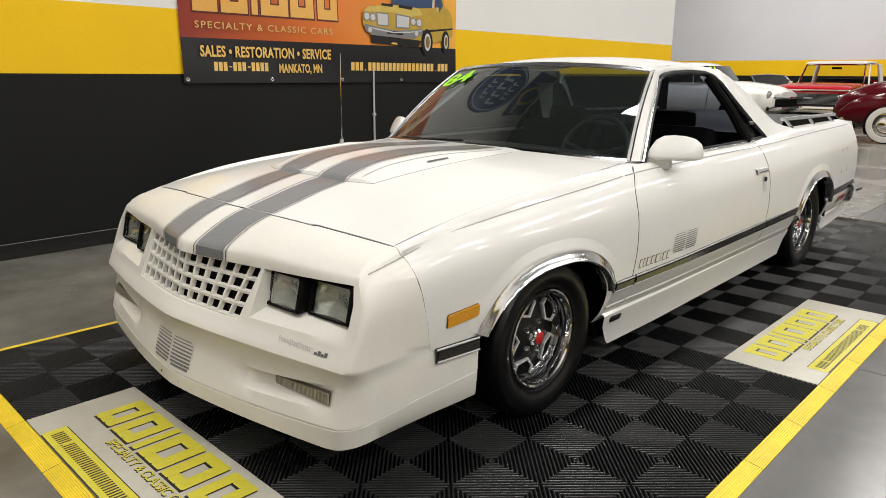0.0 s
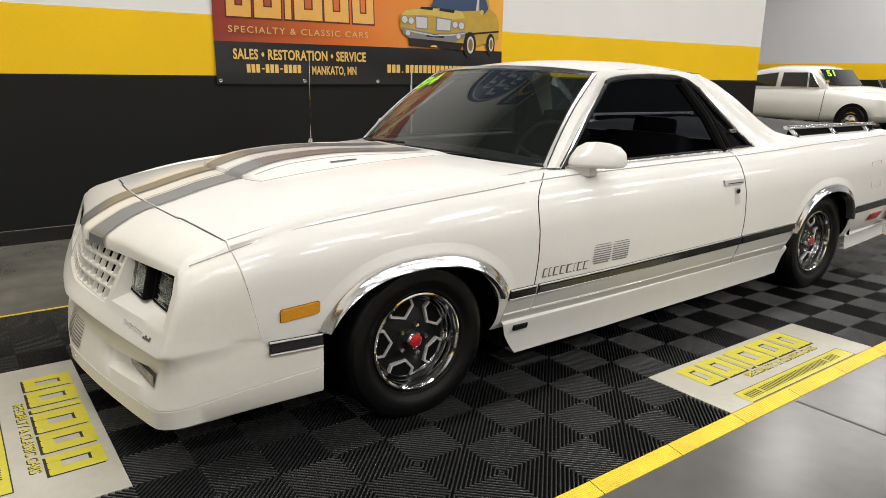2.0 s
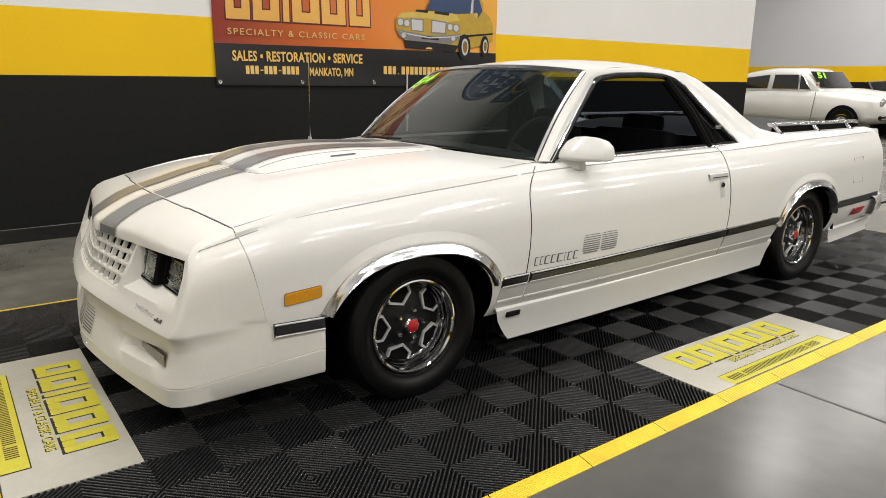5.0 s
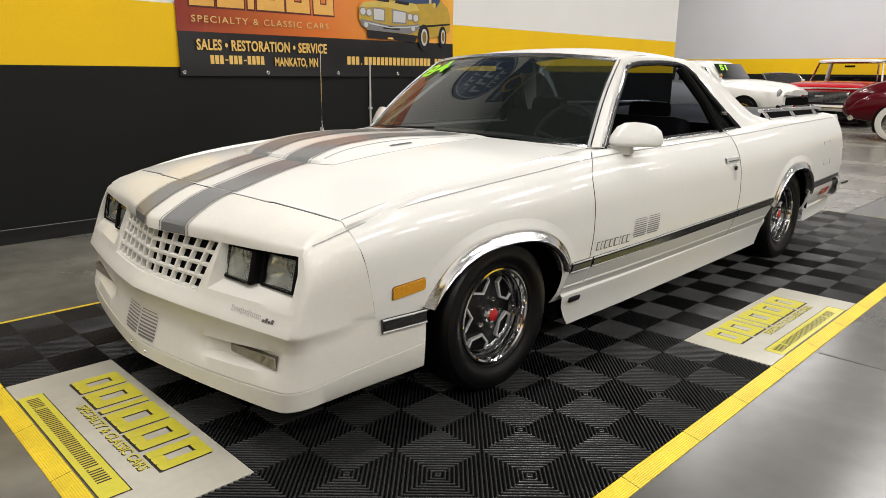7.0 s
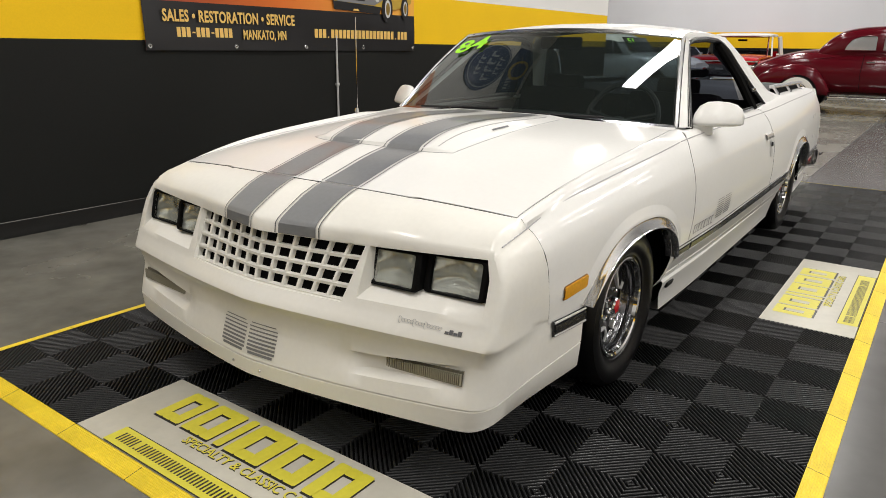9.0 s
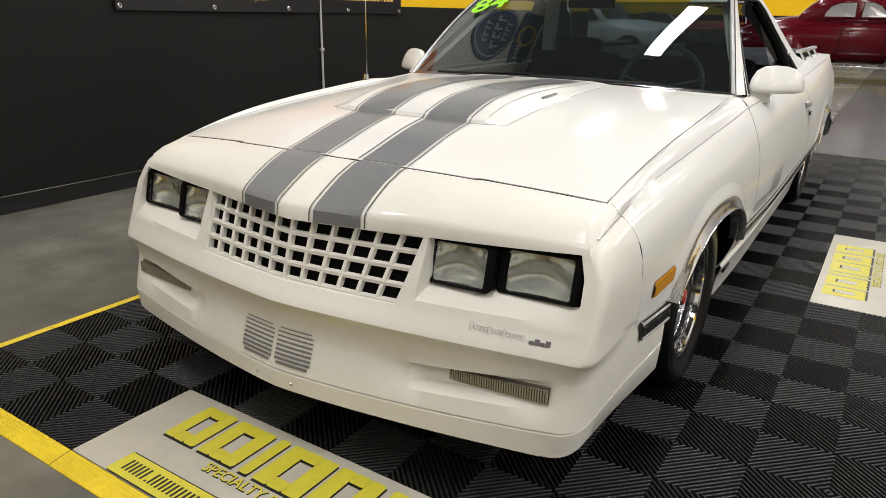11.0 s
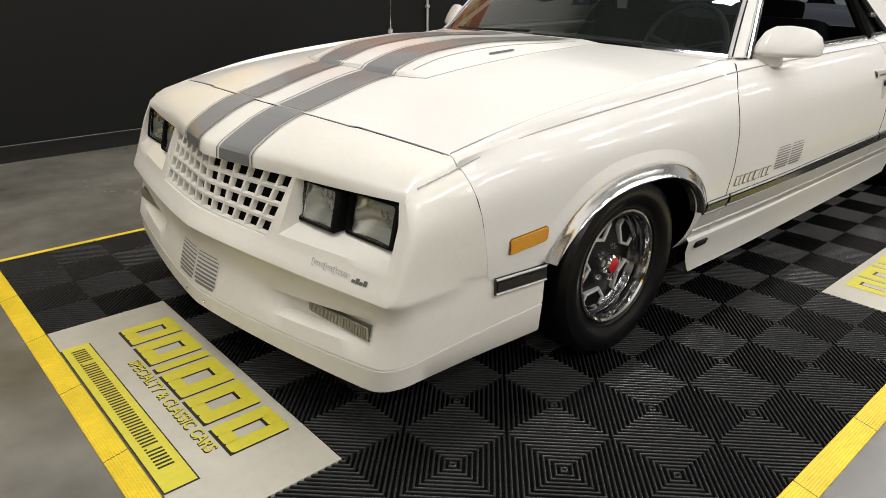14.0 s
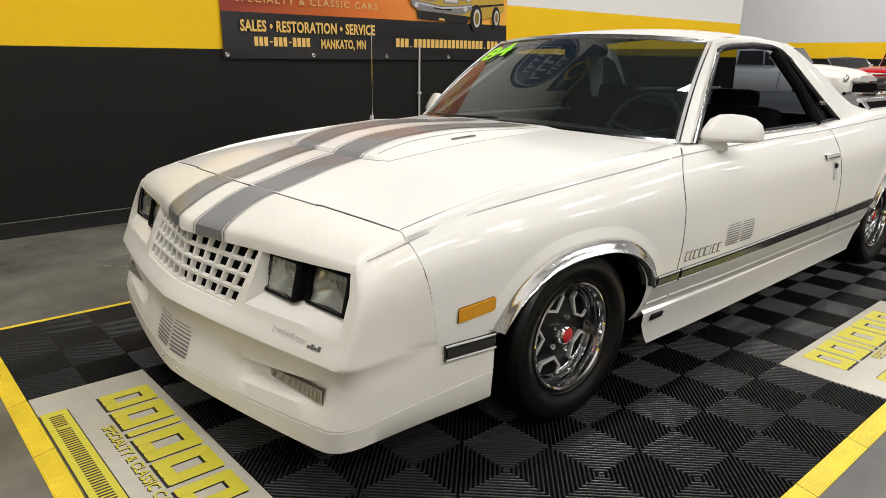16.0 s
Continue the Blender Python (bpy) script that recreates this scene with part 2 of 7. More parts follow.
def words(text, size, mat, m, parent=None, depth=0.0, name="lettering", sx=1.0, align="CENTER", bold=0.0, spacing=1.0):
    """Lettering in the built-in font, each word a mesh of its own."""
    cu = bpy.data.curves.new(name, "FONT")
    cu.body, cu.size, cu.align_x, cu.align_y, cu.extrude = text, size, align, "CENTER", depth
    cu.resolution_u, cu.space_character = 3, spacing
    cu.offset = bold
    tmp = bpy.data.objects.new(name, cu)
    scene.collection.objects.link(tmp)
    me = bpy.data.meshes.new_from_object(tmp.evaluated_get(bpy.context.evaluated_depsgraph_get()))
    bpy.data.objects.remove(tmp)
    bm = bmesh.new()
    bm.from_mesh(me)
    bpy.data.meshes.remove(me)
    # the outlines that belong together, from left to right
    islands, seen = [], set()
    for v in bm.verts:
        if v in seen:
            continue
        stack, island = [v], []
        seen.add(v)
        while stack:
            q = stack.pop()
            island.append(q)
            for e in q.link_edges:
                other = e.other_vert(q)
                if other not in seen:
                    seen.add(other)
                    stack.append(other)
        islands.append((min(q.co.x for q in island), max(q.co.x for q in island), island))
    islands.sort(key=lambda k: k[0])
    groups = []
    for a, b, island in islands:
        if groups and a - groups[-1][0] < size * 0.17 * spacing:
            groups[-1][0] = max(groups[-1][0], b)
            groups[-1][1].update(island)
        else:
            groups.append([b, set(island)])
    bm.verts.index_update()
    for _, verts in groups:
        sub = bm.copy()
        keep = {v.index for v in verts}
        bmesh.ops.delete(sub, geom=[v for v in sub.verts if v.index not in keep], context="VERTS")
        me = bpy.data.meshes.new(name)
        sub.to_mesh(me)
        sub.free()
        me.materials.append(mat)
        me.transform(Matrix.Diagonal((sx, 1, 1, 1)))
        me.transform(m)
        ob = new(name, me)
        ob.parent = parent
    bm.free()


# ---- room ----
WALL_X, CORNER_Y, FAR_Y, EAST_X, SOUTH_Y, WEST_X = -3.13, 8.72, 22.0, 14.0, -9.0, -12.0
BLACK_TOP, YELLOW_TOP = 1.235, 1.715

# the floor is paler on the left of this x
SPLIT_X = 0.6
floor = part("floor", boxed(SPLIT_X, SOUTH_Y, -0.2, EAST_X, FAR_Y, 0.0), CONCRETE, sharp=0)
part("older_pour", boxed(WEST_X, SOUTH_Y, -0.2, SPLIT_X, FAR_Y, 0.0), CONCRETEPALE, floor, "paler concrete with olive stains", sharp=0)
tagged(floor, "sealed grey concrete showroom floor with faint stains", "floor", kind="structure")
ceiling = part("ceiling", boxed(WEST_X, SOUTH_Y, CEILING, EAST_X, FAR_Y, CEILING + 0.2), CEILDARK, sharp=0)
tagged(ceiling, "high dark painted ceiling of the hall", "ceiling", kind="structure")


def banded_wall(name, x0, y0, x1, y1, upper, label, lift=0.0):
    """A wall in three painted bands: black below, yellow, and white or grey above."""
    wall = empty(name, label=label, category="wall", kind="structure")
    part("black_band", boxed(x0, y0, 0, x1, y1, BLACK_TOP + lift), WALLBLACK, wall, "black painted lower wall", sharp=0)
    part("yellow_band", boxed(x0, y0, BLACK_TOP + lift, x1, y1, YELLOW_TOP + lift), WALLYELLOW, wall, "yellow painted band", sharp=0)
    part("upper_band", boxed(x0, y0, YELLOW_TOP + lift, x1, y1, CEILING), upper, wall, "pale painted upper wall", sharp=0)
    return wall


banded_wall("wall_west", WALL_X - 0.25, SOUTH_Y, WALL_X, CORNER_Y, WALLWHITE, "showroom wall painted black, yellow and white in bands")
banded_wall("wall_north", WEST_X, FAR_Y, EAST_X, FAR_Y + 0.25, WALLGREY, "distant grey wall with yellow band above black", 0.03)
banded_wall("wall_south", WEST_X, SOUTH_Y - 0.25, EAST_X, SOUTH_Y, WALLWHITE, "showroom end wall in black, yellow and white bands")
banded_wall("wall_east", EAST_X, SOUTH_Y, EAST_X + 0.25, FAR_Y, WALLWHITE, "far side wall in black, yellow and white bands")
banded_wall("wall_west_far", WEST_X - 0.25, CORNER_Y, WEST_X, FAR_Y, WALLGREY, "recessed side wall in black, yellow and grey bands")
banded_wall("wall_return", WEST_X, CORNER_Y - 0.25, WALL_X - 0.25, CORNER_Y, WALLWHITE, "return wall in black, yellow and white bands")

bm = boxed(WALL_X, SOUTH_Y, 0.0, WALL_X + 0.012, CORNER_Y, 0.105, bevel=0.004)
tagged(part("baseboard", bm, BASEB), "low black rubber baseboard along the wall", "baseboard", kind="structure")
# thin pale bead stands in for the glint along the bevel
part("baseboard_lip", tube([(WALL_X + 0.010, SOUTH_Y, 0.1065), (WALL_X + 0.010, CORNER_Y, 0.1065)], 0.0028, 6), BASEGLINT, bpy.data.objects["baseboard"], "pale bead painted as the glint of the top edge")



# saw-cut joints in the slab; the two along y are added where the tone changes
JOINTS = [((1.53, 1.32), (13.9, 1.32)), ((SPLIT_X, -8.9), (SPLIT_X, -1.47)), ((SPLIT_X, 5.02), (SPLIT_X, 21.9))]
for (xa, ya), (xb, yb) in JOINTS:
    w = 0.006
    bm = boxed(xa - (w if xa == xb else 0), ya - (w if ya == yb else 0), -0.002, xb + (w if xa == xb else 0), yb + (w if ya == yb else 0), 0.0008)
    part("slab_joint", bm, JOINT, floor, "thin sawn joint", sharp=0)


# ---- floor mat of ribbed tiles ----
P = 0.396
MAT_X1, MAT_Y0, NX, NY = 1.459, -1.402, 7, 16
MAT_X0, MAT_Y1 = MAT_X1 - NX * P, MAT_Y0 + NY * P
TILE_H = 0.016


def tile_mesh():
    """One open-ribbed tile: diagonal ribs that turn from quarter to quarter, over a low tray added in near-black for
    the shade between them.
    """
    bm = bmesh.new()
    g = 0.0012
    box(bm, -P / 2 + g, -P / 2 + g, 0.0, P / 2 - g, P / 2 - g, 0.003)
    c = P / 2
    pitch, w = c * math.sqrt(2) / 20, 0.0066
    for qx in (0, 1):
        for qy in (0, 1):
            ox, oy = (qx - 1) * c, (qy - 1) * c
            turn = (qx + qy) % 2 == 1
            for k in range(20):
                s = (k + 0.5) * pitch * math.sqrt(2)
                half = w / math.sqrt(2)
                pts = []
                for s2 in (s - half, s + half):
                    s2 = min(max(s2, 0.0), 2 * c)
                    a = (max(0.0, s2 - c), min(c, s2))
                    b = (min(c, s2), max(0.0, s2 - c))
                    pts += [a, b]
                if turn:
                    pts = [(c - x, y) for x, y in pts]
                # a rib with rounded shoulders: crown inside the outline, sides below
                p0, p1, p2, p3 = (Vector((x, y, 0)) for x, y in (pts[0], pts[1], pts[3], pts[2]))
                if (p1 - p0).length < 0.004 and (p2 - p3).length < 0.004:
                    continue
                rows = []
                for f, h in ((0.0, 0.002), (0.0, TILE_H - 0.0030), (0.10, TILE_H - 0.0015), (0.28, TILE_H - 0.0005), (0.5, TILE_H), (0.72, TILE_H - 0.0005), (0.90, TILE_H - 0.0015), (1.0, TILE_H - 0.0030), (1.0, 0.002)):
                    a2, b2 = p0.lerp(p3, f), p1.lerp(p2, f)
                    rows.append((bm.verts.new((ox + a2.x, oy + a2.y, h)), bm.verts.new((ox + b2.x, oy + b2.y, h))))
                for (a2, b2), (c2, d2) in zip(rows, rows[1:]):
                    bm.faces.new((a2, b2, d2, c2))
    bmesh.ops.recalc_face_normals(bm, faces=bm.faces)
    bm.normal_update()
    for f in bm.faces:
        if f.normal.z < -0.2 and f.calc_center_median().z > 0.004:
            f.normal_flip()
    me = bpy.data.meshes.new("tile")
    bm.normal_update()
    bm.to_mesh(me)
    bm.free()
    me.materials.append(TILE)
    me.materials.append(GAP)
    # the tray's near-black colour holds the shade between the ribs
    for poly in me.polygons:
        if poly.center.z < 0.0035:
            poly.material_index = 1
    return me


mat_thing = empty("floor_mat", pose((MAT_X0 + MAT_X1) / 2, MAT_Y0, 0), "black ribbed interlocking plastic floor mat with yellow edging", "floor mat")
FRONT_PAD, SIDE_PAD = (2, 0, 3, 1), (6, 6, 1, 3)


def in_pad(i, j):
    return any(a <= i < a + w and b <= j < b + h for a, b, w, h in (FRONT_PAD, SIDE_PAD))


def edge_piece(name, along_x, length):
    """A sloping ramp strip with fine lengthwise ribs."""
    bm = bmesh.new()
    n, w = 9, 0.062
    prof = [(0.0, TILE_H)]
    for k in range(n):
        a = k / n
        h = TILE_H * (1 - 0.72 * a)
        prof += [(w * (a + 0.18 / n), h), (w * (a + 0.30 / n), h - 0.0016), (w * (a + 0.62 / n), h - 0.0020), (w * (a + 0.74 / n), h - 0.0012)]
    prof += [(w, 0.003), (w, 0.0)]
    rows = [[((t - 0.5) * length, -d, h) for d, h in prof] for t in (0.0, 1.0)]
    return grid(rows, flip=True)


def lay_edges():
    gap = 0.0015
    first = None
    runs = []
    for i in range(NX):
        runs.append((pose(MAT_X0 + (i + 0.5) * P, MAT_Y0 - 0.002, 0), False))
        runs.append((pose(MAT_X0 + (i + 0.5) * P, MAT_Y1 + 0.002, 0, 0, 0, 180), False))
    for j in range(NY):
        runs.append((pose(MAT_X1 + 0.002, MAT_Y0 + (j + 0.5) * P, 0, 0, 0, 90), False))
        runs.append((pose(MAT_X0 - 0.002, MAT_Y0 + (j + 0.5) * P, 0, 0, 0, -90), False))
    base = mat_thing.matrix_world.inverted()
    for m, _ in runs:
        if first is None:
            first = part("edge_ramp", edge_piece("edge_ramp", True, P - 2 * gap), EDGE, mat_thing, "yellow ribbed ramp edging", sharp=20)
            ob = first
        else:
            ob = first.copy()
            scene.collection.objects.link(ob)
        ob.matrix_basis = base @ m
    for x, y, r in ((MAT_X0, MAT_Y0, -90), (MAT_X1, MAT_Y0, 0), (MAT_X1, MAT_Y1, 90), (MAT_X0, MAT_Y1, 180)):
        bm = bmesh.new()
        w = 0.064
        vs = [bm.verts.new(p) for p in ((0, 0, TILE_H), (0, -w, 0.003), (w, -w, 0.002), (w, 0, 0.003))]
        bm.faces.new((vs[0], vs[1], vs[2]))
        bm.faces.new((vs[0], vs[2], vs[3]))
        ob = part("edge_corner", bm, EDGE, mat_thing, "yellow corner edging", sharp=20)
        ob.matrix_basis = base @ pose(x, y, 0, 0, 0, r)


lay_edges()


# ---- the white pickup coupe ----
CAR = pose(-0.075, 0, 0)
car = empty("pickup_coupe", CAR, "white pickup coupe with grey hood stripes, parked on the mat", "car")

AXLE_F, AXLE_R, HUB_Z = -0.012, 2.900, 0.302
taper = smooth_table([(-0.95, 0.896), (-0.66, 0.914), (-0.4, 0.942), (0.0, 0.965), (0.45, 0.985), (1.0, 1.0), (2.2, 1.0), (3.0, 0.985), (3.6, 0.962), (4.0, 0.935)])
shoulder_z = smooth_table([(-0.95, 0.664), (-0.80, 0.703), (-0.68, 0.732), (-0.56, 0.760), (-0.45, 0.779), (-0.19, 0.804), (0.03, 0.821), (0.28, 0.838), (0.56, 0.858), (0.8, 0.867), (1.4, 0.874), (2.0, 0.880), (3.0, 0.902), (3.9, 0.912)])
LOW = [(0.10, 0.792), (0.20, 0.802), (0.255, 0.830), (0.275, 0.846), (0.30, 0.866), (0.38, 0.904), (0.42, 0.918), (0.46, 0.926)]
HIGH = [(0.0, 0.926), (0.25, 0.934), (0.5, 0.929), (0.7, 0.914), (0.86, 0.886), (0.95, 0.862), (1.0, 0.842)]
low_x, high_x = smooth_table(LOW), smooth_table(HIGH)


nose_fill = smooth_table([(-0.95, 0.038), (-0.80, 0.036), (-0.64, 0.028), (-0.40, 0.016), (0.0, 0.011), (0.6, 0.0)])


def side_x(y, z):
    """Half width of the body at a station and height."""
    zs = shoulder_z(y)
    x = low_x(z) if z < 0.46 else high_x((z - 0.46) / (zs - 0.46))
    return x * taper(y) + nose_fill(y) * max(0.0, min(1.0, (z - 0.54) / 0.19)) ** 1.2


def arch_top(y, centre, half=0.385, rise=0.33, base=0.27, power=2.4):
    d = abs(y - centre) / half
    return base + rise * max(0.0, 1 - d**power) ** (1 / power) if d < 1 else None


ARCHES = ((AXLE_F - 0.015, 0.385, 0.33), (AXLE_R - 0.055, 0.375, 0.350))


def bottom_z(y, plain):
    for centre, half, rise in ARCHES:
        top = arch_top(y, centre, half, rise)
        if top is not None:
            return max(top, plain)
    return plain


def stations(y0, y1, step=0.03):
    ys = list(np.linspace(y0, y1, max(2, int((y1 - y0) / step) + 1)))
    for centre, half, rise in ARCHES:
        inside = [centre + half * math.sin(a) for a in np.linspace(-math.pi / 2 + 0.012, math.pi / 2 - 0.012, 40)] + [centre - half - 0.0004, centre + half + 0.0004]
        ys = [y for y in ys if abs(y - centre) > half] + [y for y in inside if y0 < y < y1]
    return sorted(ys)


def side_panel(name, y0, y1, plain, sign, label="", top=None, rows=22, front=None, mat=None, rear=None):
    """A sheet of the flank from its lower edge over the shoulder to the top seam. front, rear: the lean of its ends, by height."""
    out = []
    for y in stations(y0, y1):
        zb = bottom_z(y, 0.425 if y < -0.3 else plain)
        zs = shoulder_z(y)

        def lean(z):
            d = front(z) * max(0.0, 1 - (y - y0) / 0.3) if front else 0.0
            return y + d + (rear(z) * max(0.0, 1 - (y1 - y) / 0.3) if rear else 0.0)

        line = []
        for k in range(rows):
            z = zb + (zs - zb) * (k / (rows - 1)) ** 0.9
            yy = lean(z)
            line.append((sign * side_x(yy, z), yy, z))
        if top:
            for t in (0.0, 0.12, 0.3, 0.55, 0.8, 1.0):
                yt = lean(crest(y, t, top)[1])
                x, z = crest(yt, t, top)
                line.append((sign * x, yt, z))
            line.append((sign * (x - 0.004), yt, z - 0.015))
        out.append(line)
    return part(name, grid(out, flip=sign < 0), mat or PAINT, car, label, sharp=40)


fender_crown = smooth_table([(-0.70, 0.0), (-0.60, 0.006), (-0.30, 0.017), (0.10, 0.020), (0.36, 0.019), (0.515, 0.004)])


def crest(y, t, top):
    """The shoulder's roll from the flank (t=0) to the top seam (t=1)."""
    z0 = shoulder_z(y)
    x0 = side_x(y, z0)
    x1, z1 = top(y)
    crown = fender_crown(y) * math.sin(math.pi * t) if top is fender_top else 0.0
    return x0 + (x1 - x0) * t, z0 + (z1 - z0) * (1 - (1 - t) ** 2) + crown


# top seams: the hood's edge, the window sill and the bed rail
hood_edge = smooth_table([(-0.80, 0.755), (-0.70, 0.766), (-0.3, 0.765), (0.2, 0.760), (0.67, 0.752)])
hood_edge_z = smooth_table([(-0.80, 0.736), (-0.70, 0.755), (-0.55, 0.783), (-0.36, 0.810), (-0.15, 0.831), (0.08, 0.848), (0.33, 0.866), (0.67, 0.890)])


def fender_top(y):
    return hood_edge(y) + 0.001, hood_edge_z(y)


sill_x = smooth_table([(0.5, 0.795), (0.75, 0.800), (1.9, 0.800), (2.2, 0.80), (2.6, 0.80)])


def door_top(y):
    return sill_x(y), 0.888 + 0.006 * (y - 0.7) - 0.014 * max(0.0, min(1.0, (0.76 - y) / 0.24)) ** 1.5


bed_x = smooth_table([(1.94, 0.797), (2.4, 0.785), (3.0, 0.76), (3.9, 0.725)])
bed_z = smooth_table([(1.94, 0.898), (2.3, 0.915), (2.75, 0.938), (3.9, 0.935)])


def quarter_top(y):
    return bed_x(y), bed_z(y)


fascia_lean = lerp_table([(0.2, 0.06), (0.27, 0.05), (0.44, 0.0), (0.522, -0.017), (0.675, -0.050), (0.756, -0.068)])
FENDER_Y0 = -0.610
door_lean = smooth_table([(0.2, -0.026), (0.45, -0.016), (0.66, -0.003), (0.74, 0.0), (0.79, 0.014), (0.83, 0.042), (0.86, 0.082), (0.875, 0.115), (0.90, 0.15)])
for s in (1, -1):
    # white structure under the panel joints, and the fender's tongue between door and hood
    part("inner_panel", boxed(s * 0.69, -0.76, 0.60, s * 0.765, -0.60, 0.728, bevel=0.01), PAINT, car)
    rows = []
    for y in np.linspace(0.495, 0.775, 12):
        yc = min(0.67, y)
        xi, zi = hood_edge(yc) + 0.001, hood_edge_z(yc) - 0.001
        row = [(s * (xi - 0.12 * t), y, zi - 0.006 + 0.010 * t) for t in (1.0, 0.5, 0.05)]
        row += [(s * (xi + (0.793 - xi) * t), y, zi + (0.871 + 0.06 * (y - 0.512) - zi) * t**1.6) for t in (0.0, 0.25, 0.5, 0.75, 1.0)]
        rows.append(row + [(s * 0.792, y, 0.84)])
    part("fender_tongue", grid(rows, flip=s > 0), PAINT, car, "white fender end beside the cowl", sharp=40)

for sign in (1, -1):
    side_panel("front_fender", FENDER_Y0, 0.5135, 0.265, sign, "white front fender with soft shoulder crease", fender_top, front=fascia_lean, rear=door_lean)
    side_panel("door", 0.519, 1.937, 0.285, sign, "long white door with grey pinstripe", door_top, front=door_lean)
    side_panel("quarter_panel", 1.944, 3.90, 0.285, sign, "white rear quarter panel and bed side", quarter_top)


# nose: plan curve of the front, swept through height levels
def plan(X):
    """How far back the nose line lies at X, at the top of the grille."""
    a = abs(X)
    return -0.976 + 0.130 * a**1.35


NOSE_X = [0.0, 0.035, 0.075, 0.12, 0.18, 0.24, 0.28, 0.34, 0.388, 0.402, 0.452, 0.52, 0.58, 0.64, 0.70, 0.74, 0.766, 0.780]
# level: height in the middle, height at the corner, push forward in the middle, push at the corner, push at the side
LEVELS = [
    (0.786, 0.756, -0.221, -0.232, 0.0),
    (0.779, 0.747, -0.190, -0.190, 0.0),
    (0.757, 0.733, -0.134, -0.125, 0.0),
    (0.730, 0.7145, -0.082, -0.062, 0.0),
    (0.7075, 0.705, -0.040, -0.030, 0.0),
    (0.6985, 0.699, -0.0225, -0.014, 0.0),
    (0.687, 0.690, -0.0085, -0.004, 0.0),
    (0.655, 0.675, 0.000, 0.000, 0.0),
    (0.608, 0.624, 0.009, 0.006, 0.0),
    (0.561, 0.573, 0.018, 0.012, 0.0),
    (0.515, 0.522, 0.026, 0.018, 0.000),
    (0.496, 0.505, 0.030, 0.020, 0.001),
    (0.486, 0.490, 0.037, 0.026, 0.003),
    (0.470, 0.471, 0.051, 0.037, 0.007),
    (0.4550, 0.4525, 0.0625, 0.047, 0.012),
    (0.4475, 0.4445, 0.0655, 0.050, 0.013),
    (0.4420, 0.4380, 0.0620, 0.047, 0.011),
    (0.4280, 0.4220, 0.0430, 0.035, 0.004),
    (0.404, 0.400, 0.031, 0.027, 0.000),
    (0.346, 0.388, 0.040, 0.026, 0.000),
    (0.338, 0.380, 0.042, 0.028, 0.000),
    (0.297, 0.329, 0.056, 0.042, 0.000),
    (0.284, 0.318, 0.060, 0.046, -0.001),
    (0.2470, 0.2705, 0.069, 0.060, -0.002),
    (0.2440, 0.2675, 0.060, 0.051, -0.009),
    (0.2410, 0.2645, 0.070, 0.061, -0.003),
    (0.192, 0.201, 0.071, 0.058, -0.016),
    (0.184, 0.193, 0.057, 0.046, -0.026),
    (0.186, 0.195, -0.06, -0.04, -0.07),
]
OPEN_TOP, LAMP_LOW, GRILLE_LOW = 7, 10, 11
GRILLE_COL, LAMP_COL0, LAMP_COL1 = 8, 9, 16
SCOOP = (20, 21)
TURN_T = [0.1, 0.2, 0.3, 0.4, 0.5, 0.6, 0.7, 0.8, 0.9, 1.0]
WRAP = [0.07, 0.14, 0.21, 0.3, 0.4, 0.6, 0.8, 1.0]
RADIUS = lambda level: 0.024 if level < 12 else 0.024 + 0.050 * min(1.0, (level - 12) / 8)


# how much of the face's backward lean each level takes, in the middle and at the corner
LEAN_MID = [0.0, 0.0, 0.0, 0.10, 0.30, 0.55, 0.75, 1.0, 0.70, 0.40, 0.10]
LEAN_OUT = [0.0, 0.0, 0.10, 0.50, 0.95, 1.05, 1.05, 1.0, 0.70, 0.40, 0.10]


def lean_back(X, level):
    """The face of the nose leans back towards the top of the grille and the lamps."""
    if level >= len(LEAN_MID):
        return 0.0
    a = min(1.0, abs(X) / 0.38)
    w = min(1.0, abs(X) / 0.785) ** 2
    return (0.012 + 0.034 * a) * (LEAN_MID[level] * (1 - w) + LEAN_OUT[level] * w)


def seam_jog(X):
    """The small step in the seam between nose and hood."""
    return 0.008 * max(0.0, min(1.0, (abs(X) - 0.428) / 0.022))


def scoop_depth(X):
    """The parking lamp's pocket: a ramp down from the middle, deepest at the lamp's inner end, flush at its outer end."""
    t = max(0.0, min(1.0, (X - 0.35) / 0.14))
    return 0.050 * t * t * (3 - 2 * t) * max(0.0, min(1.0, (0.785 - X) / 0.295))


def nose_side(y, z, ps):
    """The fascia's flank: the fender's line, carried forward and pushed out below the bumper's edge."""
    return side_x(y, max(z, 0.44)) + ps


def rounded(a, b, r):
    """Two faces meeting in an edge of radius r."""
    u, v = max(a + r, 0.0), max(b + r, 0.0)
    return min(-r, max(a, b)) + math.hypot(u, v)


def corner_shape(p):
    """Inside below zero: top, flank and front of the nose's corner, softly joined."""
    x, y, z = p
    top = (z - (0.7565 + 0.33 * (y + 0.70) - 0.42 * max(0.0, x - 0.762))) * 0.90
    flank = (x - side_x(y, z)) * 0.97
    front = plan(x) + 0.044 + 0.6 * max(0.0, z - 0.66) - y
    return rounded(rounded(top, flank, 0.005), front, 0.018)


def on_corner(p):
    """Carries a point from inside the corner out to its surface."""
    o, p = Vector((0.70, -0.66, 0.62)), Vector(p)
    a, b = 0.3, 1.8
    for _ in range(40):
        m = (a + b) / 2
        if corner_shape(o + (p - o) * m) < 0:
            a = m
        else:
            b = m
    return o + (p - o) * a


def seam_point(z):
    y = FENDER_Y0 - 0.0005 - 0.0014 * max(0.0, (z - 0.56) / 0.19) + fascia_lean(z)
    return Vector((side_x(y, z), y, z))


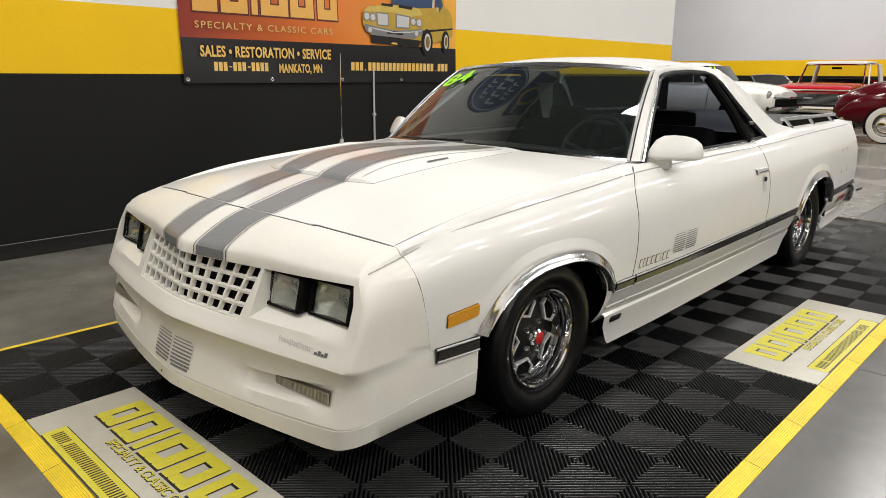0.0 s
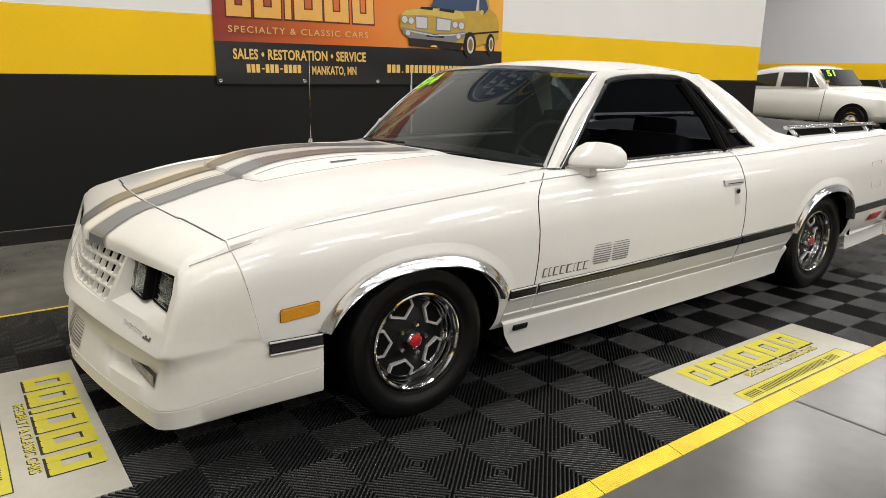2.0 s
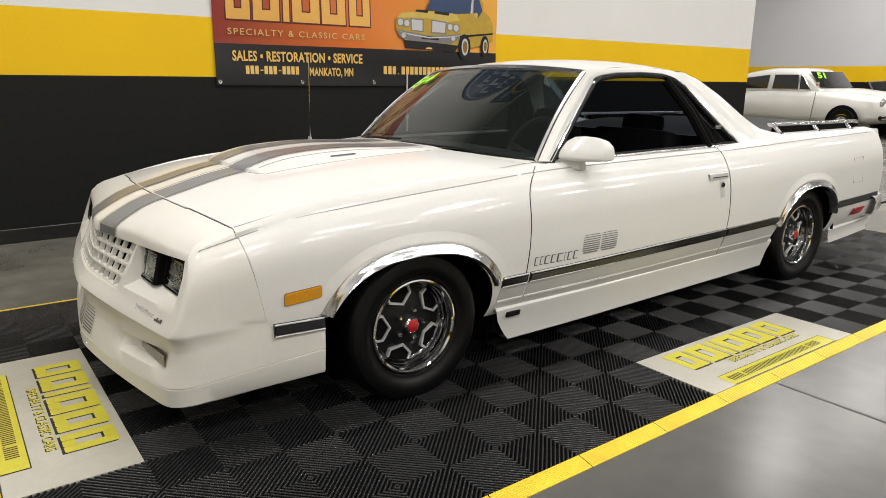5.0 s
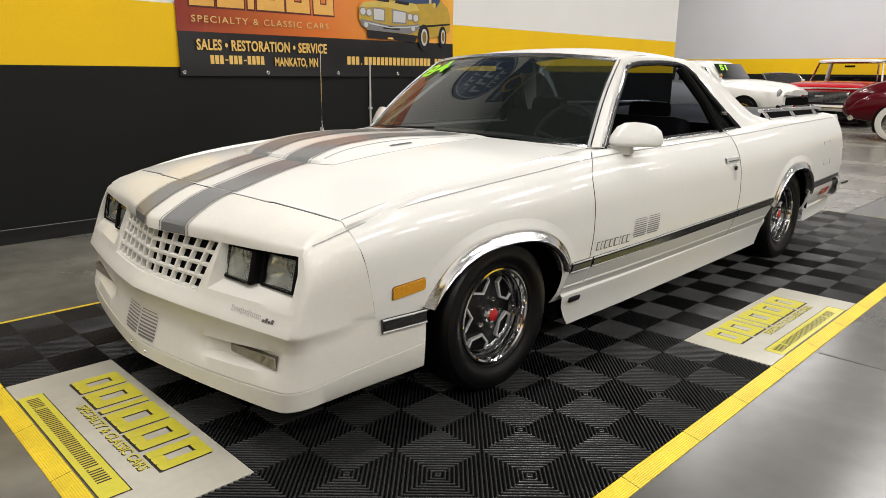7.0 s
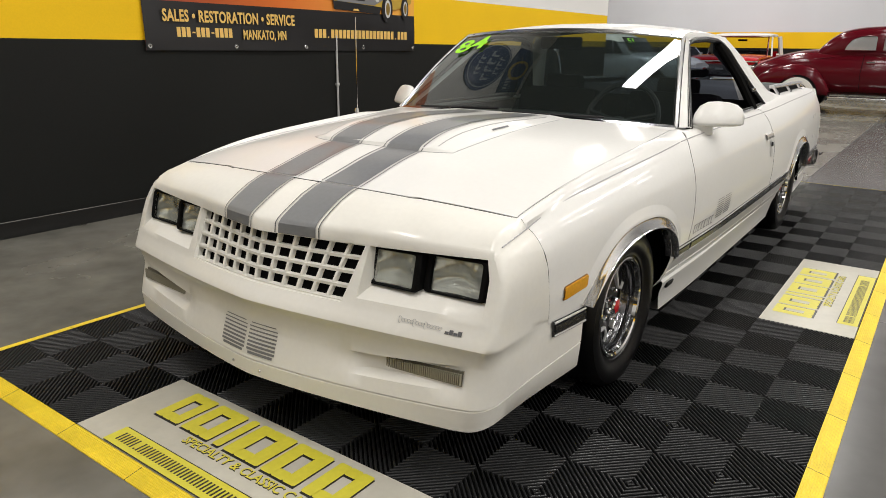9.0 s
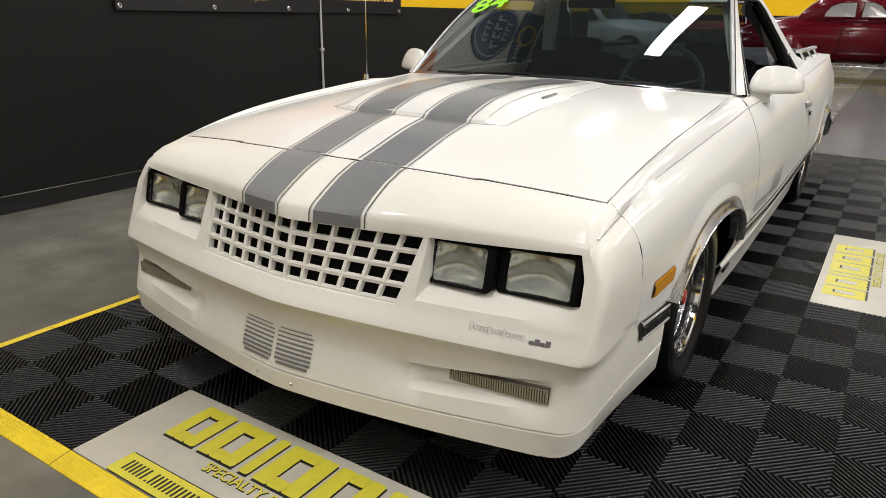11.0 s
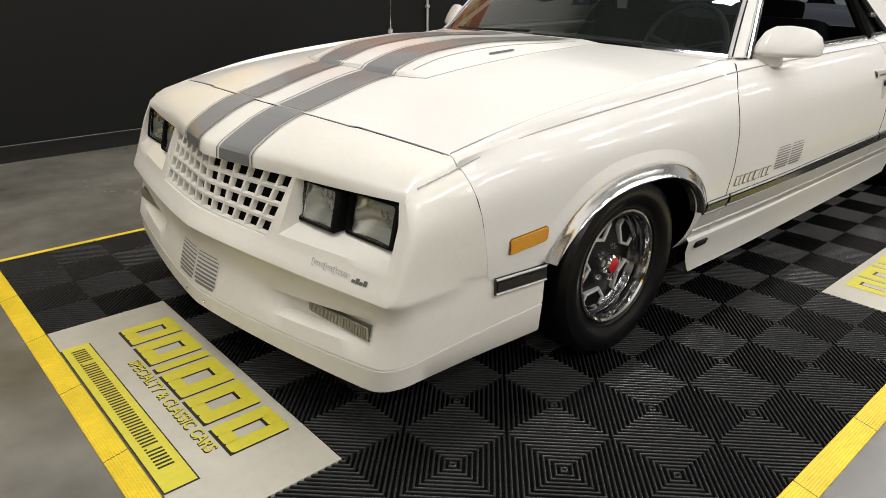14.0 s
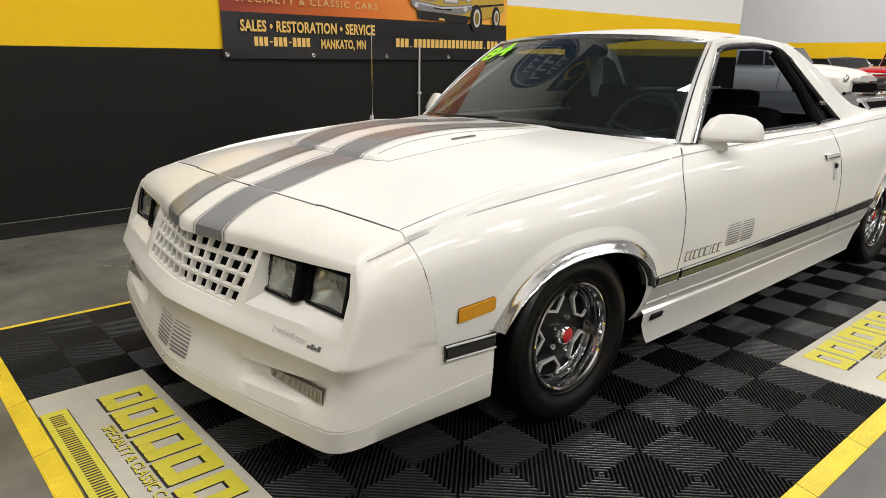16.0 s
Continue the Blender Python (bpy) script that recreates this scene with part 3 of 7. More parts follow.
def ridge_fade(y, y1):
    """The bumper's ridge dies away along the flank towards the side moulding."""
    k = max(0.0, min(1.0, (y - y1) / (-0.585 - y1)))
    return 1 - k * k * (3 - 2 * k)


def nose_row(level):
    zc, ze, pc, pe, ps = LEVELS[level]
    pts = []
    edge_y = plan(0.785) - pe * 0.85 + lean_back(0.785, level)
    xs = nose_side(edge_y, ze, ps) if level >= OPEN_TOP else None
    last = xs - 0.76 * RADIUS(level) if level >= OPEN_TOP else 0.766 + (nose_side(plan(0.785) + 0.046, 0.675, 0) - 0.76 * RADIUS(OPEN_TOP) - 0.766) * level / OPEN_TOP
    for X in NOSE_X:
        a = X / 0.785
        w = a**2.2
        z = zc + (ze - zc) * w
        push = pc + (pe - pc) * w
        x = X
        if OPEN_TOP <= level <= GRILLE_LOW and X <= 0.40:
            # the grille's sides lean in towards its foot
            k = (0.655 - LEVELS[level][0]) / 0.157
            x = X * (1 - 0.085 * k)
        if X > 0.74:
            x = 0.74 + (X - 0.74) * (last - 0.74) / 0.040
        if level in SCOOP:
            push -= scoop_depth(X)
        jog = (0.008 if X > 0.45 else 0.0) if level == 0 else 0.0
        pts.append((x, plan(x) - push * (1 - 0.15 * a) + lean_back(x, level) + jog, z))
    n = len(TURN_T)
    if level < OPEN_TOP:
        foot = nose_row(OPEN_TOP)[-(n + len(WRAP)):]
        yt = FENDER_Y0 - 0.0020 + fascia_lean(0.756)
        head = [Vector((crest(yt, 1 - t, fender_top)[0], yt, crest(yt, 1 - t, fender_top)[1])) for t in TURN_T]
        head += [seam_point(shoulder_z(yt) + (0.692 - shoulder_z(yt)) * t) for t in WRAP]
        t = level / OPEN_TOP
        for i, (h, f) in enumerate(zip(head, foot)):
            p = h.lerp(Vector(f), t)
            if level and i < len(head) - 1:
                p = on_corner(p)
            pts.append(tuple(p))
        return pts
    low = ze < 0.445
    a, corner = Vector(pts[-1]), Vector((xs, plan(xs) - pe * 0.85 + lean_back(0.785, level), ze))
    y1 = corner.y + RADIUS(level) * 1.15
    b = Vector((nose_side(y1, ze, ps), y1, ze))
    for t in TURN_T:
        pts.append(tuple(a * (1 - t) ** 2 + corner * 2 * t * (1 - t) + b * t * t))
    for t in WRAP:
        if low:
            yy = y1 + (-0.408 - y1) * t
            z = ze + (0.026 if ze < 0.21 else 0.044) * t * max(0.0, min(1.0, (0.42 - ze) / 0.14))
            tuck = 0.004 * max(0.0, min(1.0, (yy + 0.66) / 0.06)) if ze > 0.415 else 0.0
            pts.append((nose_side(yy, ze, ps * (ridge_fade(yy, y1) if ze > 0.405 else 1 - 0.45 * t)) - tuck, yy, z))
        else:
            yy = y1 + (seam_point(ze).y - y1) * t
            pts.append((nose_side(yy, ze, ps * ridge_fade(yy, y1) * (1 - t**4)), yy, ze))
    return pts


def nose_rows():
    rows = []
    for level in range(len(LEVELS)):
        right = nose_row(level)
        rows.append([(-x, y, z) for x, y, z in reversed(right[1:])] + right)
    return rows


def nose_skip(i, j):
    n = len(nose_row(0)) - 1
    k = j - n if j >= n else n - 1 - j
    if k < GRILLE_COL and OPEN_TOP <= i < GRILLE_LOW:
        return True
    return LAMP_COL0 <= k < LAMP_COL1 and OPEN_TOP <= i < LAMP_LOW


rows = nose_rows()
bm = grid(rows, flip=True, skip=nose_skip)
# returns of the openings run back into the nose
mid = len(rows[0]) // 2


def lamp_face(X, z):
    """The plane of the headlamp lenses: the inner lamp stands proud of the outer one, both tipped back a little."""
    return (-0.869 if abs(X) < 0.573 else -0.843) - 0.012 * (0.606 - z) / 0.05


def recess(bm, cols, top, low, depth, lift=0.0):
    loop = [rows[top][c] for c in cols] + [rows[r][cols[-1]] for r in range(top + 1, low)] + [rows[low][c] for c in reversed(cols)] + [rows[r][cols[0]] for r in range(low - 1, top, -1)]
    cx = sum(p[0] for p in loop) / len(loop)
    cz = (rows[top][cols[0]][2] + rows[low][cols[0]][2]) / 2
    inner = [(cx + (x - cx) * 0.975, lamp_face(0.7, z) + 0.012 if depth is None else y + depth, z - 0.003 if z > cz else z + lift) for x, y, z in loop]
    a, b = [bm.verts.new(p) for p in loop], [bm.verts.new(p) for p in inner]
    n = len(loop)
    for i in range(n):
        bm.faces.new((a[i], a[(i + 1) % n], b[(i + 1) % n], b[i]))


recess(bm, list(range(mid - GRILLE_COL, mid + GRILLE_COL + 1)), OPEN_TOP, GRILLE_LOW, 0.05, 0.004)
recess(bm, list(range(mid + LAMP_COL0, mid + LAMP_COL1 + 1)), OPEN_TOP, LAMP_LOW, None, 0.034)
recess(bm, list(range(mid - LAMP_COL1, mid - LAMP_COL0 + 1)), OPEN_TOP, LAMP_LOW, None, 0.034)
bmesh.ops.remove_doubles(bm, verts=bm.verts, dist=0.0004)
bmesh.ops.recalc_face_normals(bm, faces=bm.faces)
nose = part("nose_fascia", bm, NOSEPAINT, car, "white moulded nose with bumper and air dam", sharp=38)


# hood
def hood_seam_y(X):
    a = abs(X) / 0.785
    push = LEVELS[0][2] + (LEVELS[0][3] - LEVELS[0][2]) * a**2.2
    return plan(X) - push * (1 - 0.15 * a) + 0.002 + seam_jog(X)


cowl_y = lambda X: 0.455 + 0.21 * (abs(X) / 0.77) ** 2.2


def bulge(X, y):
    """The raised cowl-induction centre of the hood: a sharp leading edge, then a curve up to a flat top."""
    half = 0.335
    start = -0.432 + 0.03 * (abs(X) / 0.3) ** 4
    u = min(1.0, max(0.0, (y - start) / 0.20))
    v = min(1.0, max(0.0, (half - abs(X)) / 0.085))
    u, v = 1 - (1 - u) ** 2, v * v * (3 - 2 * v)
    step = 0.011 * min(1.0, max(0.0, (y - start) / 0.007))
    fall = max(0.0, min(1.0, (y + 0.15) / 0.60))
    v2 = min(1.0, max(0.0, (half - abs(X)) / 0.018))
    return (0.029 * u * v + step * (0.45 * v + 0.55 * v2)) * (1 - 0.80 * fall * fall * (3 - 2 * fall))


hood_crown = smooth_table([(-0.80, 0.038), (-0.72, 0.045), (-0.43, 0.064), (0.0, 0.064), (0.45, 0.048), (0.7, 0.03)])


# how far the hood's front edge droops to meet the nose, across the hood
hood_droop = lerp_table([(0.0, 0.0030), (0.10, 0.0008), (0.20, 0.0025), (0.30, 0.0045), (0.40, 0.0062), (0.50, 0.0085), (0.60, 0.0075), (0.70, 0.0045), (0.78, 0.0010)])


def hood_z(X, y):
    yc = max(-0.80, min(0.67, y))
    edge = hood_edge_z(yc)
    a = min(1.0, abs(X) / hood_edge(yc))
    crown = hood_crown(y)
    ridge = 0.003 * max(0.0, min(1.0, (0.075 - abs(X)) / 0.02 + 0.5)) * max(0.0, min(1.0, (-0.38 - y) / 0.06))
    f = max(0.0, min(1.0, (-0.46 - y) / 0.23))
    return edge + crown * (1 - a**2.8) + bulge(X, y) + ridge - hood_droop(min(0.78, abs(X))) * f * f * (3 - 2 * f)


def hood_grid():
    xs = sorted({round(v, 4) for v in list(np.linspace(-0.783, 0.783, 49)) + [s * v for s in (1, -1) for v in (0.05, 0.06, 0.07, 0.08, 0.245, 0.255, 0.265, 0.275, 0.285, 0.295, 0.305, 0.315, 0.325, 0.335, 0.342)]})
    rows = []
    ts = sorted(set(list(np.linspace(0, 1, 60)) + list(np.linspace(0.25, 0.45, 60))))
    for t in ts:
        row = []
        for s in xs:
            y0, y1 = hood_seam_y(s), cowl_y(s)
            y = y0 + (y1 - y0) * t
            X = s * (hood_edge(max(-0.8, min(0.67, y))) / 0.785)
            row.append((X, y, hood_z(X, y)))
        rows.append(row)
    rows.insert(0, [(x, y + 0.001, z - 0.014) for x, y, z in rows[0]])
    return rows


hood = part("hood", grid(hood_grid()), PAINT, car, "white hood with raised centre scoop", sharp=30)


def nose_top_point(X, k, lift=0.003):
    """A point of the nose above the grille; k runs from the seam to the grille's edge."""
    lv = k * 6.95
    i = min(6, int(lv))
    f = lv - i
    a, b = LEVELS[i], LEVELS[i + 1]
    out = []
    for level, (zc, ze, pc, pe, ps) in ((i, a), (i + 1, b)):
        w = (abs(X) / 0.785) ** 2.2
        out.append((plan(X) - (pc + (pe - pc) * w) * (1 - 0.15 * abs(X) / 0.785) + lean_back(X, level), zc + (ze - zc) * w))
    y = out[0][0] + (out[1][0] - out[0][0]) * f
    z = out[0][1] + (out[1][1] - out[0][1]) * f
    return X, y - lift * k, z + lift * (1 - k * 0.5)


def stripe(x0, x1, mat, name, label=""):
    n = 8 if abs(x1 - x0) > 0.05 else 2
    xs = np.linspace(x0, x1, n + 1)
    rows = [[nose_top_point(X, k) for X in xs] for k in np.linspace(1.0, 0.0, 22)]
    a = part(name, grid(rows), mat, nose, label, sharp=30)
    rows = [[(X, y, hood_z(X, y) + 0.0022) for X in xs for y in (hood_seam_y(X) + (cowl_y(X) - hood_seam_y(X)) * t,)] for t in np.linspace(0.003, 0.97, 110)]
    b = part(name, grid(rows), mat, hood, label, sharp=30)


for s in (1, -1):
    stripe(s * 0.068 + 0.011, s * 0.208 + 0.010, STRIPE, "hood_stripe", "wide grey painted stripe")
    stripe(s * 0.054 + 0.011, s * 0.058 + 0.011, PIN, "pinstripe", "thin dark pinstripe")
    stripe(s * 0.218 + 0.010, s * 0.222 + 0.010, PIN, "pinstripe", "thin dark pinstripe")

# grille: an egg crate of four rows
bm = bmesh.new()


def grille_y(X, z):
    k = (0.655 - z) / 0.157
    return plan(X) - 0.036 * k + 0.017 + lean_back(X, OPEN_TOP) * (1 - k)


cols, nrow = 12, 4
for c in range(cols + 1):
    t = c / cols * 2 - 1
    wv = 0.005
    rows4 = []
    for z in np.linspace(0.655, 0.498, 7):
        k = (0.655 - z) / 0.157
        X = t * (0.387 - 0.034 * k)
        z2 = z + 0.0035 * t * t * (1 - k)
        y = grille_y(X, z)
        rows4.append([(X - wv, y + 0.018, z), (X - wv, y, z), (X + wv, y, z), (X + wv, y + 0.018, z)])
    sub = grid(rows4)
    me = bpy.data.meshes.new("tmp")
    sub.to_mesh(me)
    sub.free()
    bm.from_mesh(me)
    bpy.data.meshes.remove(me)
for r in range(nrow + 1):
    z = 0.655 - 0.157 * r / nrow
    k = (0.655 - z) / 0.157
    rows4 = []
    for t in np.linspace(-1, 1, 41):
        X = t * (0.389 - 0.036 * k)
        y = grille_y(X, z) - 0.001
        rows4.append([(X, y + 0.018, z - 0.005), (X, y, z - 0.0045), (X, y, z + 0.0045), (X, y + 0.018, z + 0.005)])
    sub = grid(rows4)
    me = bpy.data.meshes.new("tmp")
    sub.to_mesh(me)
    sub.free()
    bm.from_mesh(me)
    bpy.data.meshes.remove(me)
bmesh.ops.recalc_face_normals(bm, faces=bm.faces)
grille = part("grille", bm, NOSEPAINT, car, "white egg-crate grille", sharp=30)
part("grille_backing", grid([[(t * 0.43, grille_y(t * 0.43, z) + 0.023, z) for t in np.linspace(-0.93, 0.93, 21)] for z in (0.665, 0.49)]), GAP, grille, "dark backing")


# headlamps: two rectangular lenses in a black bezel each side
def headlamp(sign):
    face = lamp_face

    def place(a, b, u, v):
        X = a + (b - a) * u
        return X, 0.653 + 0.035 * (X - 0.58) - 0.098 * v

    def outline(a, b, r, inset=0.0):
        """The lamp's rounded rectangle, as X and z."""
        pts = []
        for cu, cv, a0 in ((0, 0, 90), (1, 0, 0), (1, 1, -90), (0, 1, 180)):
            X, z = place(a, b, cu, cv)
            X += (r + inset) * (1 if cu == 0 else -1)
            z += (r + inset) * (-1 if cv == 0 else 1)
            for k in range(4):
                t = math.radians(a0 + 30 * (3 - k))
                pts.append((X + r * math.cos(t), z + r * math.sin(t)))
        return pts

    lamp = part("headlamp", grid([[(sign * X, face(0.7, z) + 0.036, z) for X in np.linspace(0.386, 0.792, 14)] for z in (0.688, 0.53)], flip=sign < 0), LAMPBLACK, car, "pair of rectangular headlamps in a black bezel")
    for a, b in ((0.402, 0.556), (0.592, 0.764)):
        rows = []
        for k in range(17):
            v = k / 16
            row = []
            for i in range(33):
                u = i / 32
                flute = 0.0011 * (i % 2) * (u < 0.3 or u > 0.72 or v > 0.6) + 0.0009 * math.sin(v * 22)
                dome = 0.006 + 0.009 * (1 - (2 * u - 1) ** 4) * (1 - (2 * v - 1) ** 4) + flute
                X, z = place(a, b, u, v)
                row.append((sign * X, face(X, z) - dome, z))
            rows.append(row)
        lens = part("lens", grid(rows, flip=sign > 0), LENSGLASS, lamp, "clear ribbed glass lens")
        lens.visible_shadow = False
        dice = random.Random(round(a * 1000) + (7 if sign > 0 else 0))
        rows = []
        for k in range(19):
            v = k / 18
            row = []
            for i in range(25):
                u = i / 24
                bowl = 0.010 + 0.016 * (1 - (2 * u - 1) ** 2) * (1 - 0.6 * (2 * v - 1) ** 2) + 0.0030 * math.sin(10 * v + 2.2 * math.sin(math.pi * u)) + 0.0007 * math.sin(40 * u) * (v < 0.45) + dice.uniform(-0.0003, 0.0003)
                X, z = place(a, b, u, v)
                row.append((sign * X, face(X, z) + bowl - 0.006, z))
            rows.append(row)
        part("reflector", grid(rows, flip=sign > 0), REFLECTOR, lamp, "rippled silvered reflector", sharp=20)
        mid = (a + b) / 2
        loop = outline(a - 0.013, b + 0.011, 0.012, -0.006)
        ring = [[(sign * X, face(mid, z) + 0.045, z) for X, z in loop], [(sign * X, face(mid, z) - 0.004, z) for X, z in loop]]
        ring.append([(sign * X, face(mid, z) - 0.010, z) for X, z in outline(a - 0.009, b + 0.008, 0.012, -0.003)])
        ring.append([(sign * X, face(mid, z) - 0.009, z) for X, z in outline(a + 0.002, b - 0.002, 0.009)])
        ring.append([(sign * X, face(mid, z) + 0.002, z) for X, z in outline(a + 0.004, b - 0.004, 0.009)])
        bm = grid(ring, close_u=True)
        bmesh.ops.recalc_face_normals(bm, faces=bm.faces)
        part("lens_frame", bm, LAMPBLACK, lamp, "black lamp frame")


headlamp(1)
headlamp(-1)

# parking lamps in shallow scoops of the air dam, and the two fixing screws
def dam_point(X, z):
    """A point on the air dam."""
    zs = [(lv[0] + (lv[1] - lv[0]) * (abs(X) / 0.785) ** 2.2, lv[2] + (lv[3] - lv[2]) * (abs(X) / 0.785) ** 2.2) for lv in LEVELS[12:26]]
    zs.sort()
    push = float(np.interp(z, [a for a, _ in zs], [b for _, b in zs]))
    return plan(X) - push * (1 - 0.15 * abs(X) / 0.785)


def pocket_lamp(u, v, proud=0.004):
    """A point of the parking lamp's face; u runs outwards, v upwards."""
    X, z = 0.490 + 0.265 * u, 0.316 + 0.016 * u + (0.029 + 0.007 * u) * v
    return X, dam_point(X, z) + scoop_depth(X) - proud, z


for s in (1, -1):
    rows = []
    for u in np.linspace(0, 1, 30):
        row = [pocket_lamp(u, v, p) for v, p in ((-0.12, -0.004), (-0.05, 0.005), (1.05, 0.005), (1.12, -0.004))]
        rows.append([(s * x, y, z) for x, y, z in row])
    lens = part("parking_lamp", grid(rows, flip=s < 0), SMOKED, car, "smoked ribbed parking lamp in the air dam", sharp=30)
    for k in range(40):
        x, y, z0 = pocket_lamp(0.015 + 0.97 * k / 39, 0.02)
        z1 = pocket_lamp(0.015 + 0.97 * k / 39, 0.98)[2]
        part("rib", boxed(s * x - 0.0019, y - 0.0055, z0, s * x + 0.0019, y, z1), SMOKEDRIB, lens, sharp=0)
for X in (-0.077, 0.054):
    part("fixing_screw", lathe([(0.0, -0.004), (0.004, -0.004), (0.006, 0.0), (0.006, 0.004)], 8, "y"), DULLCHROME, nose, "small fixing screw").matrix_basis = Matrix.Translation((X, dam_point(X, 0.214), 0.214))

# seams drawn by the shadow gaps: across the hood's front, along its sides
def seam(pts, r, name="panel_gap", mat=None):
    return part(name, tube(pts, r, 6), mat or GAP, hood)


seam([(X, hood_seam_y(X) - 0.003, max(hood_z(X, hood_seam_y(X)), LEVELS[0][0] + (LEVELS[0][1] - LEVELS[0][0]) * (abs(X) / 0.785) ** 2.2) - 0.0018) for X in np.linspace(-0.752, 0.752, 91)], 0.0016)
for s in (1, -1):
    seam([(s * (hood_edge(y) - 0.001), y, hood_edge_z(y) + 0.001) for y in np.linspace(-0.672, 0.64, 60)], 0.0014, "panel_gap", PINLIGHT)
    # the scoop's side creases, their shade drawn as grey lines, and its small badge
    for X0, X1, mat, r in ((0.275, 0.275, PINLIGHT, 0.0014), (0.338, 0.335, PINLIGHT, 0.0014)):
        seam([(s * (X0 + (X1 - X0) * t), y, hood_z(X0 + (X1 - X0) * t, y) + 0.001) for t in np.linspace(0, 1, 30) for y in (-0.385 + 0.80 * t,)], r, "crease_line", mat)
    # grey line for the shadow under the scoop's leading edge
    edge = [(X, -0.4325 + 0.03 * (X / 0.3) ** 4) for X in np.linspace(0.0, 0.338, 30)]
    seam([(s * X, y, hood_z(X, y) + 0.0006) for X, y in edge], 0.0016, "crease_line", PINLIGHT)
    rows = [[(s * X, y, hood_z(X, y) + 0.003) for X in (0.299, 0.307)] for y in np.linspace(-0.08, 0.04, 8)]
    part("hood_badge", grid(rows, flip=s < 0), PIN, hood, "small dark badge shape")
    # crest pinstripe from the nose along fender, door and bed
    pts = []
    for y in np.linspace(-0.80, 0.50, 44):
        p = Vector((side_x(y, shoulder_z(y)) + 0.0008, y, shoulder_z(y)))
        if y < -0.672:
            p = on_corner(p) + Vector((0.0012, 0.0, 0.0012))
        pts.append((s * p.x, p.y, p.z))
    part("pinstripe", tube(pts, 0.0024, 6), PINLIGHT, car, "pale grey pinstripe on the fender crest")
    pts = [(s * (side_x(y, shoulder_z(y)) + 0.0008), y, shoulder_z(y)) for y in np.linspace(0.525, 1.93, 40)]
    part("pinstripe", tube(pts, 0.0024, 6), PINLIGHT, car, "pale grey pinstripe on the door")
    pts = [(s * (side_x(y, shoulder_z(y)) + 0.0008), y, shoulder_z(y)) for y in np.linspace(1.95, 3.80, 40)]
    part("pinstripe", tube(pts, 0.0024, 6), PINLIGHT, car, "pale grey pinstripe on the bed side")


# ---- decals: plain striped shapes ----
def flank_mark(y0, y1, z0, z1, lean, parent, sign=1, mat=None):
    """A flat mark on the driver's flank."""
    rows = [[(sign * (side_x(y + lean * z_, z) + 0.0016), y + lean * z_, z) for z, z_ in ((z0, 0.0), (z1, 1.0))] for y in np.linspace(y0, y1, 4)]
    return part("decal_bar", grid(rows, flip=sign < 0), mat or PIN, parent, sharp=0)


def striped_pair(place, parent, mat=None):
    """Two blocks of horizontal stripes, thick at the foot and thin at the top; place(u, v) gives a point."""
    for k in range(2):
        u0, u1 = 0.52 * k, 0.52 * k + 0.47
        v = 0.0
        for i in range(9):
            h = 0.075 - 0.0055 * i
            parts_u = [(u0 + (0.03 if i in (0, 8) else 0.0), u1 - (0.03 if i in (0, 8) else 0.0))]
            for a, b in parts_u:
                bm = grid([[place(a + (b - a) * t, w) for t in np.linspace(0, 1, 4)] for w in (v, v + h)])
                bmesh.ops.recalc_face_normals(bm, faces=bm.faces)
                part("decal_bar", bm, mat or DECAL, parent, sharp=0)
            v += 0.112


for s in (1,):
    decal = empty("door_decal", None)
    decal.parent = car
    tagged(decal, "grey striped decal on the door")
    y = 0.535
    for wdt in (0.022, 0.016, 0.028, 0.026, 0.034, 0.010, 0.026, 0.028):
        flank_mark(y, y + wdt * 0.30, 0.478, 0.516, 0.004, decal)
        flank_mark(y + wdt * 0.30, y + wdt, 0.478, 0.482, 0.0, decal)
        flank_mark(y + wdt * 0.30, y + wdt, 0.512, 0.516, 0.004, decal)
        y += wdt + 0.009
    striped_pair(lambda u, v: (side_x(0.815 + 0.225 * u, 0.492 + 0.092 * v) + 0.0018, 0.815 + 0.225 * u + 0.004 * v, 0.492 + 0.092 * v), decal)

front_decal = empty("front_decal", None)
front_decal.parent = car
tagged(front_decal, "grey striped decal on the air dam")


def on_dam(X, z):
    return X, dam_point(X, z) - 0.0022, z


striped_pair(lambda u, v: on_dam(-0.146 + 0.264 * u, 0.262 + 0.108 * v), front_decal)
script = empty("script_decal", None)
script.parent = car
tagged(script, "small grey script shape under the headlamp")
for k in range(15):
    X = 0.562 + 0.0088 * k
    h = 0.020 if k in (0, 5, 9) else 0.009
    pts = [on_dam(X + 0.0052 * math.cos(a), 0.489 - 0.005 * k / 15 + h * 0.5 * math.sin(a)) for a in np.linspace(0, 5.2, 9)]
    part("decal_bar", tube([(x, y - 0.001, z) for x, y, z in pts], 0.0007, 4), PINLIGHT, script, sharp=0)
for k in range(4):
    part("decal_bar", grid([[on_dam(0.700 + 0.0125 * k + d, z) for d in (0, 0.0115)] for z in (0.474, 0.481 + 0.005 * (k % 2))]), PIN, script, sharp=0)


# ---- cabin: glass, roof, sail panels, bed ----
def ws_point(u, v):
    """The windshield: u across from -1 to 1, v from the cowl to the roof."""
    xb, xt = 0.757, 0.614
    x = u * (xb + (xt - xb) * v)
    y = (0.475 + 0.20 * abs(u) ** 2.2) * (1 - v) + (1.015 + 0.085 * abs(u) ** 2.2) * v
    z = (0.918 - 0.024 * u * u) * (1 - v) + (1.300 - 0.028 * abs(u) ** 2.2) * v
    bow = 0.018 * math.sin(math.pi * v)
    return x, y - bow * 0.7, z + bow


us = np.linspace(-1, 1, 25)
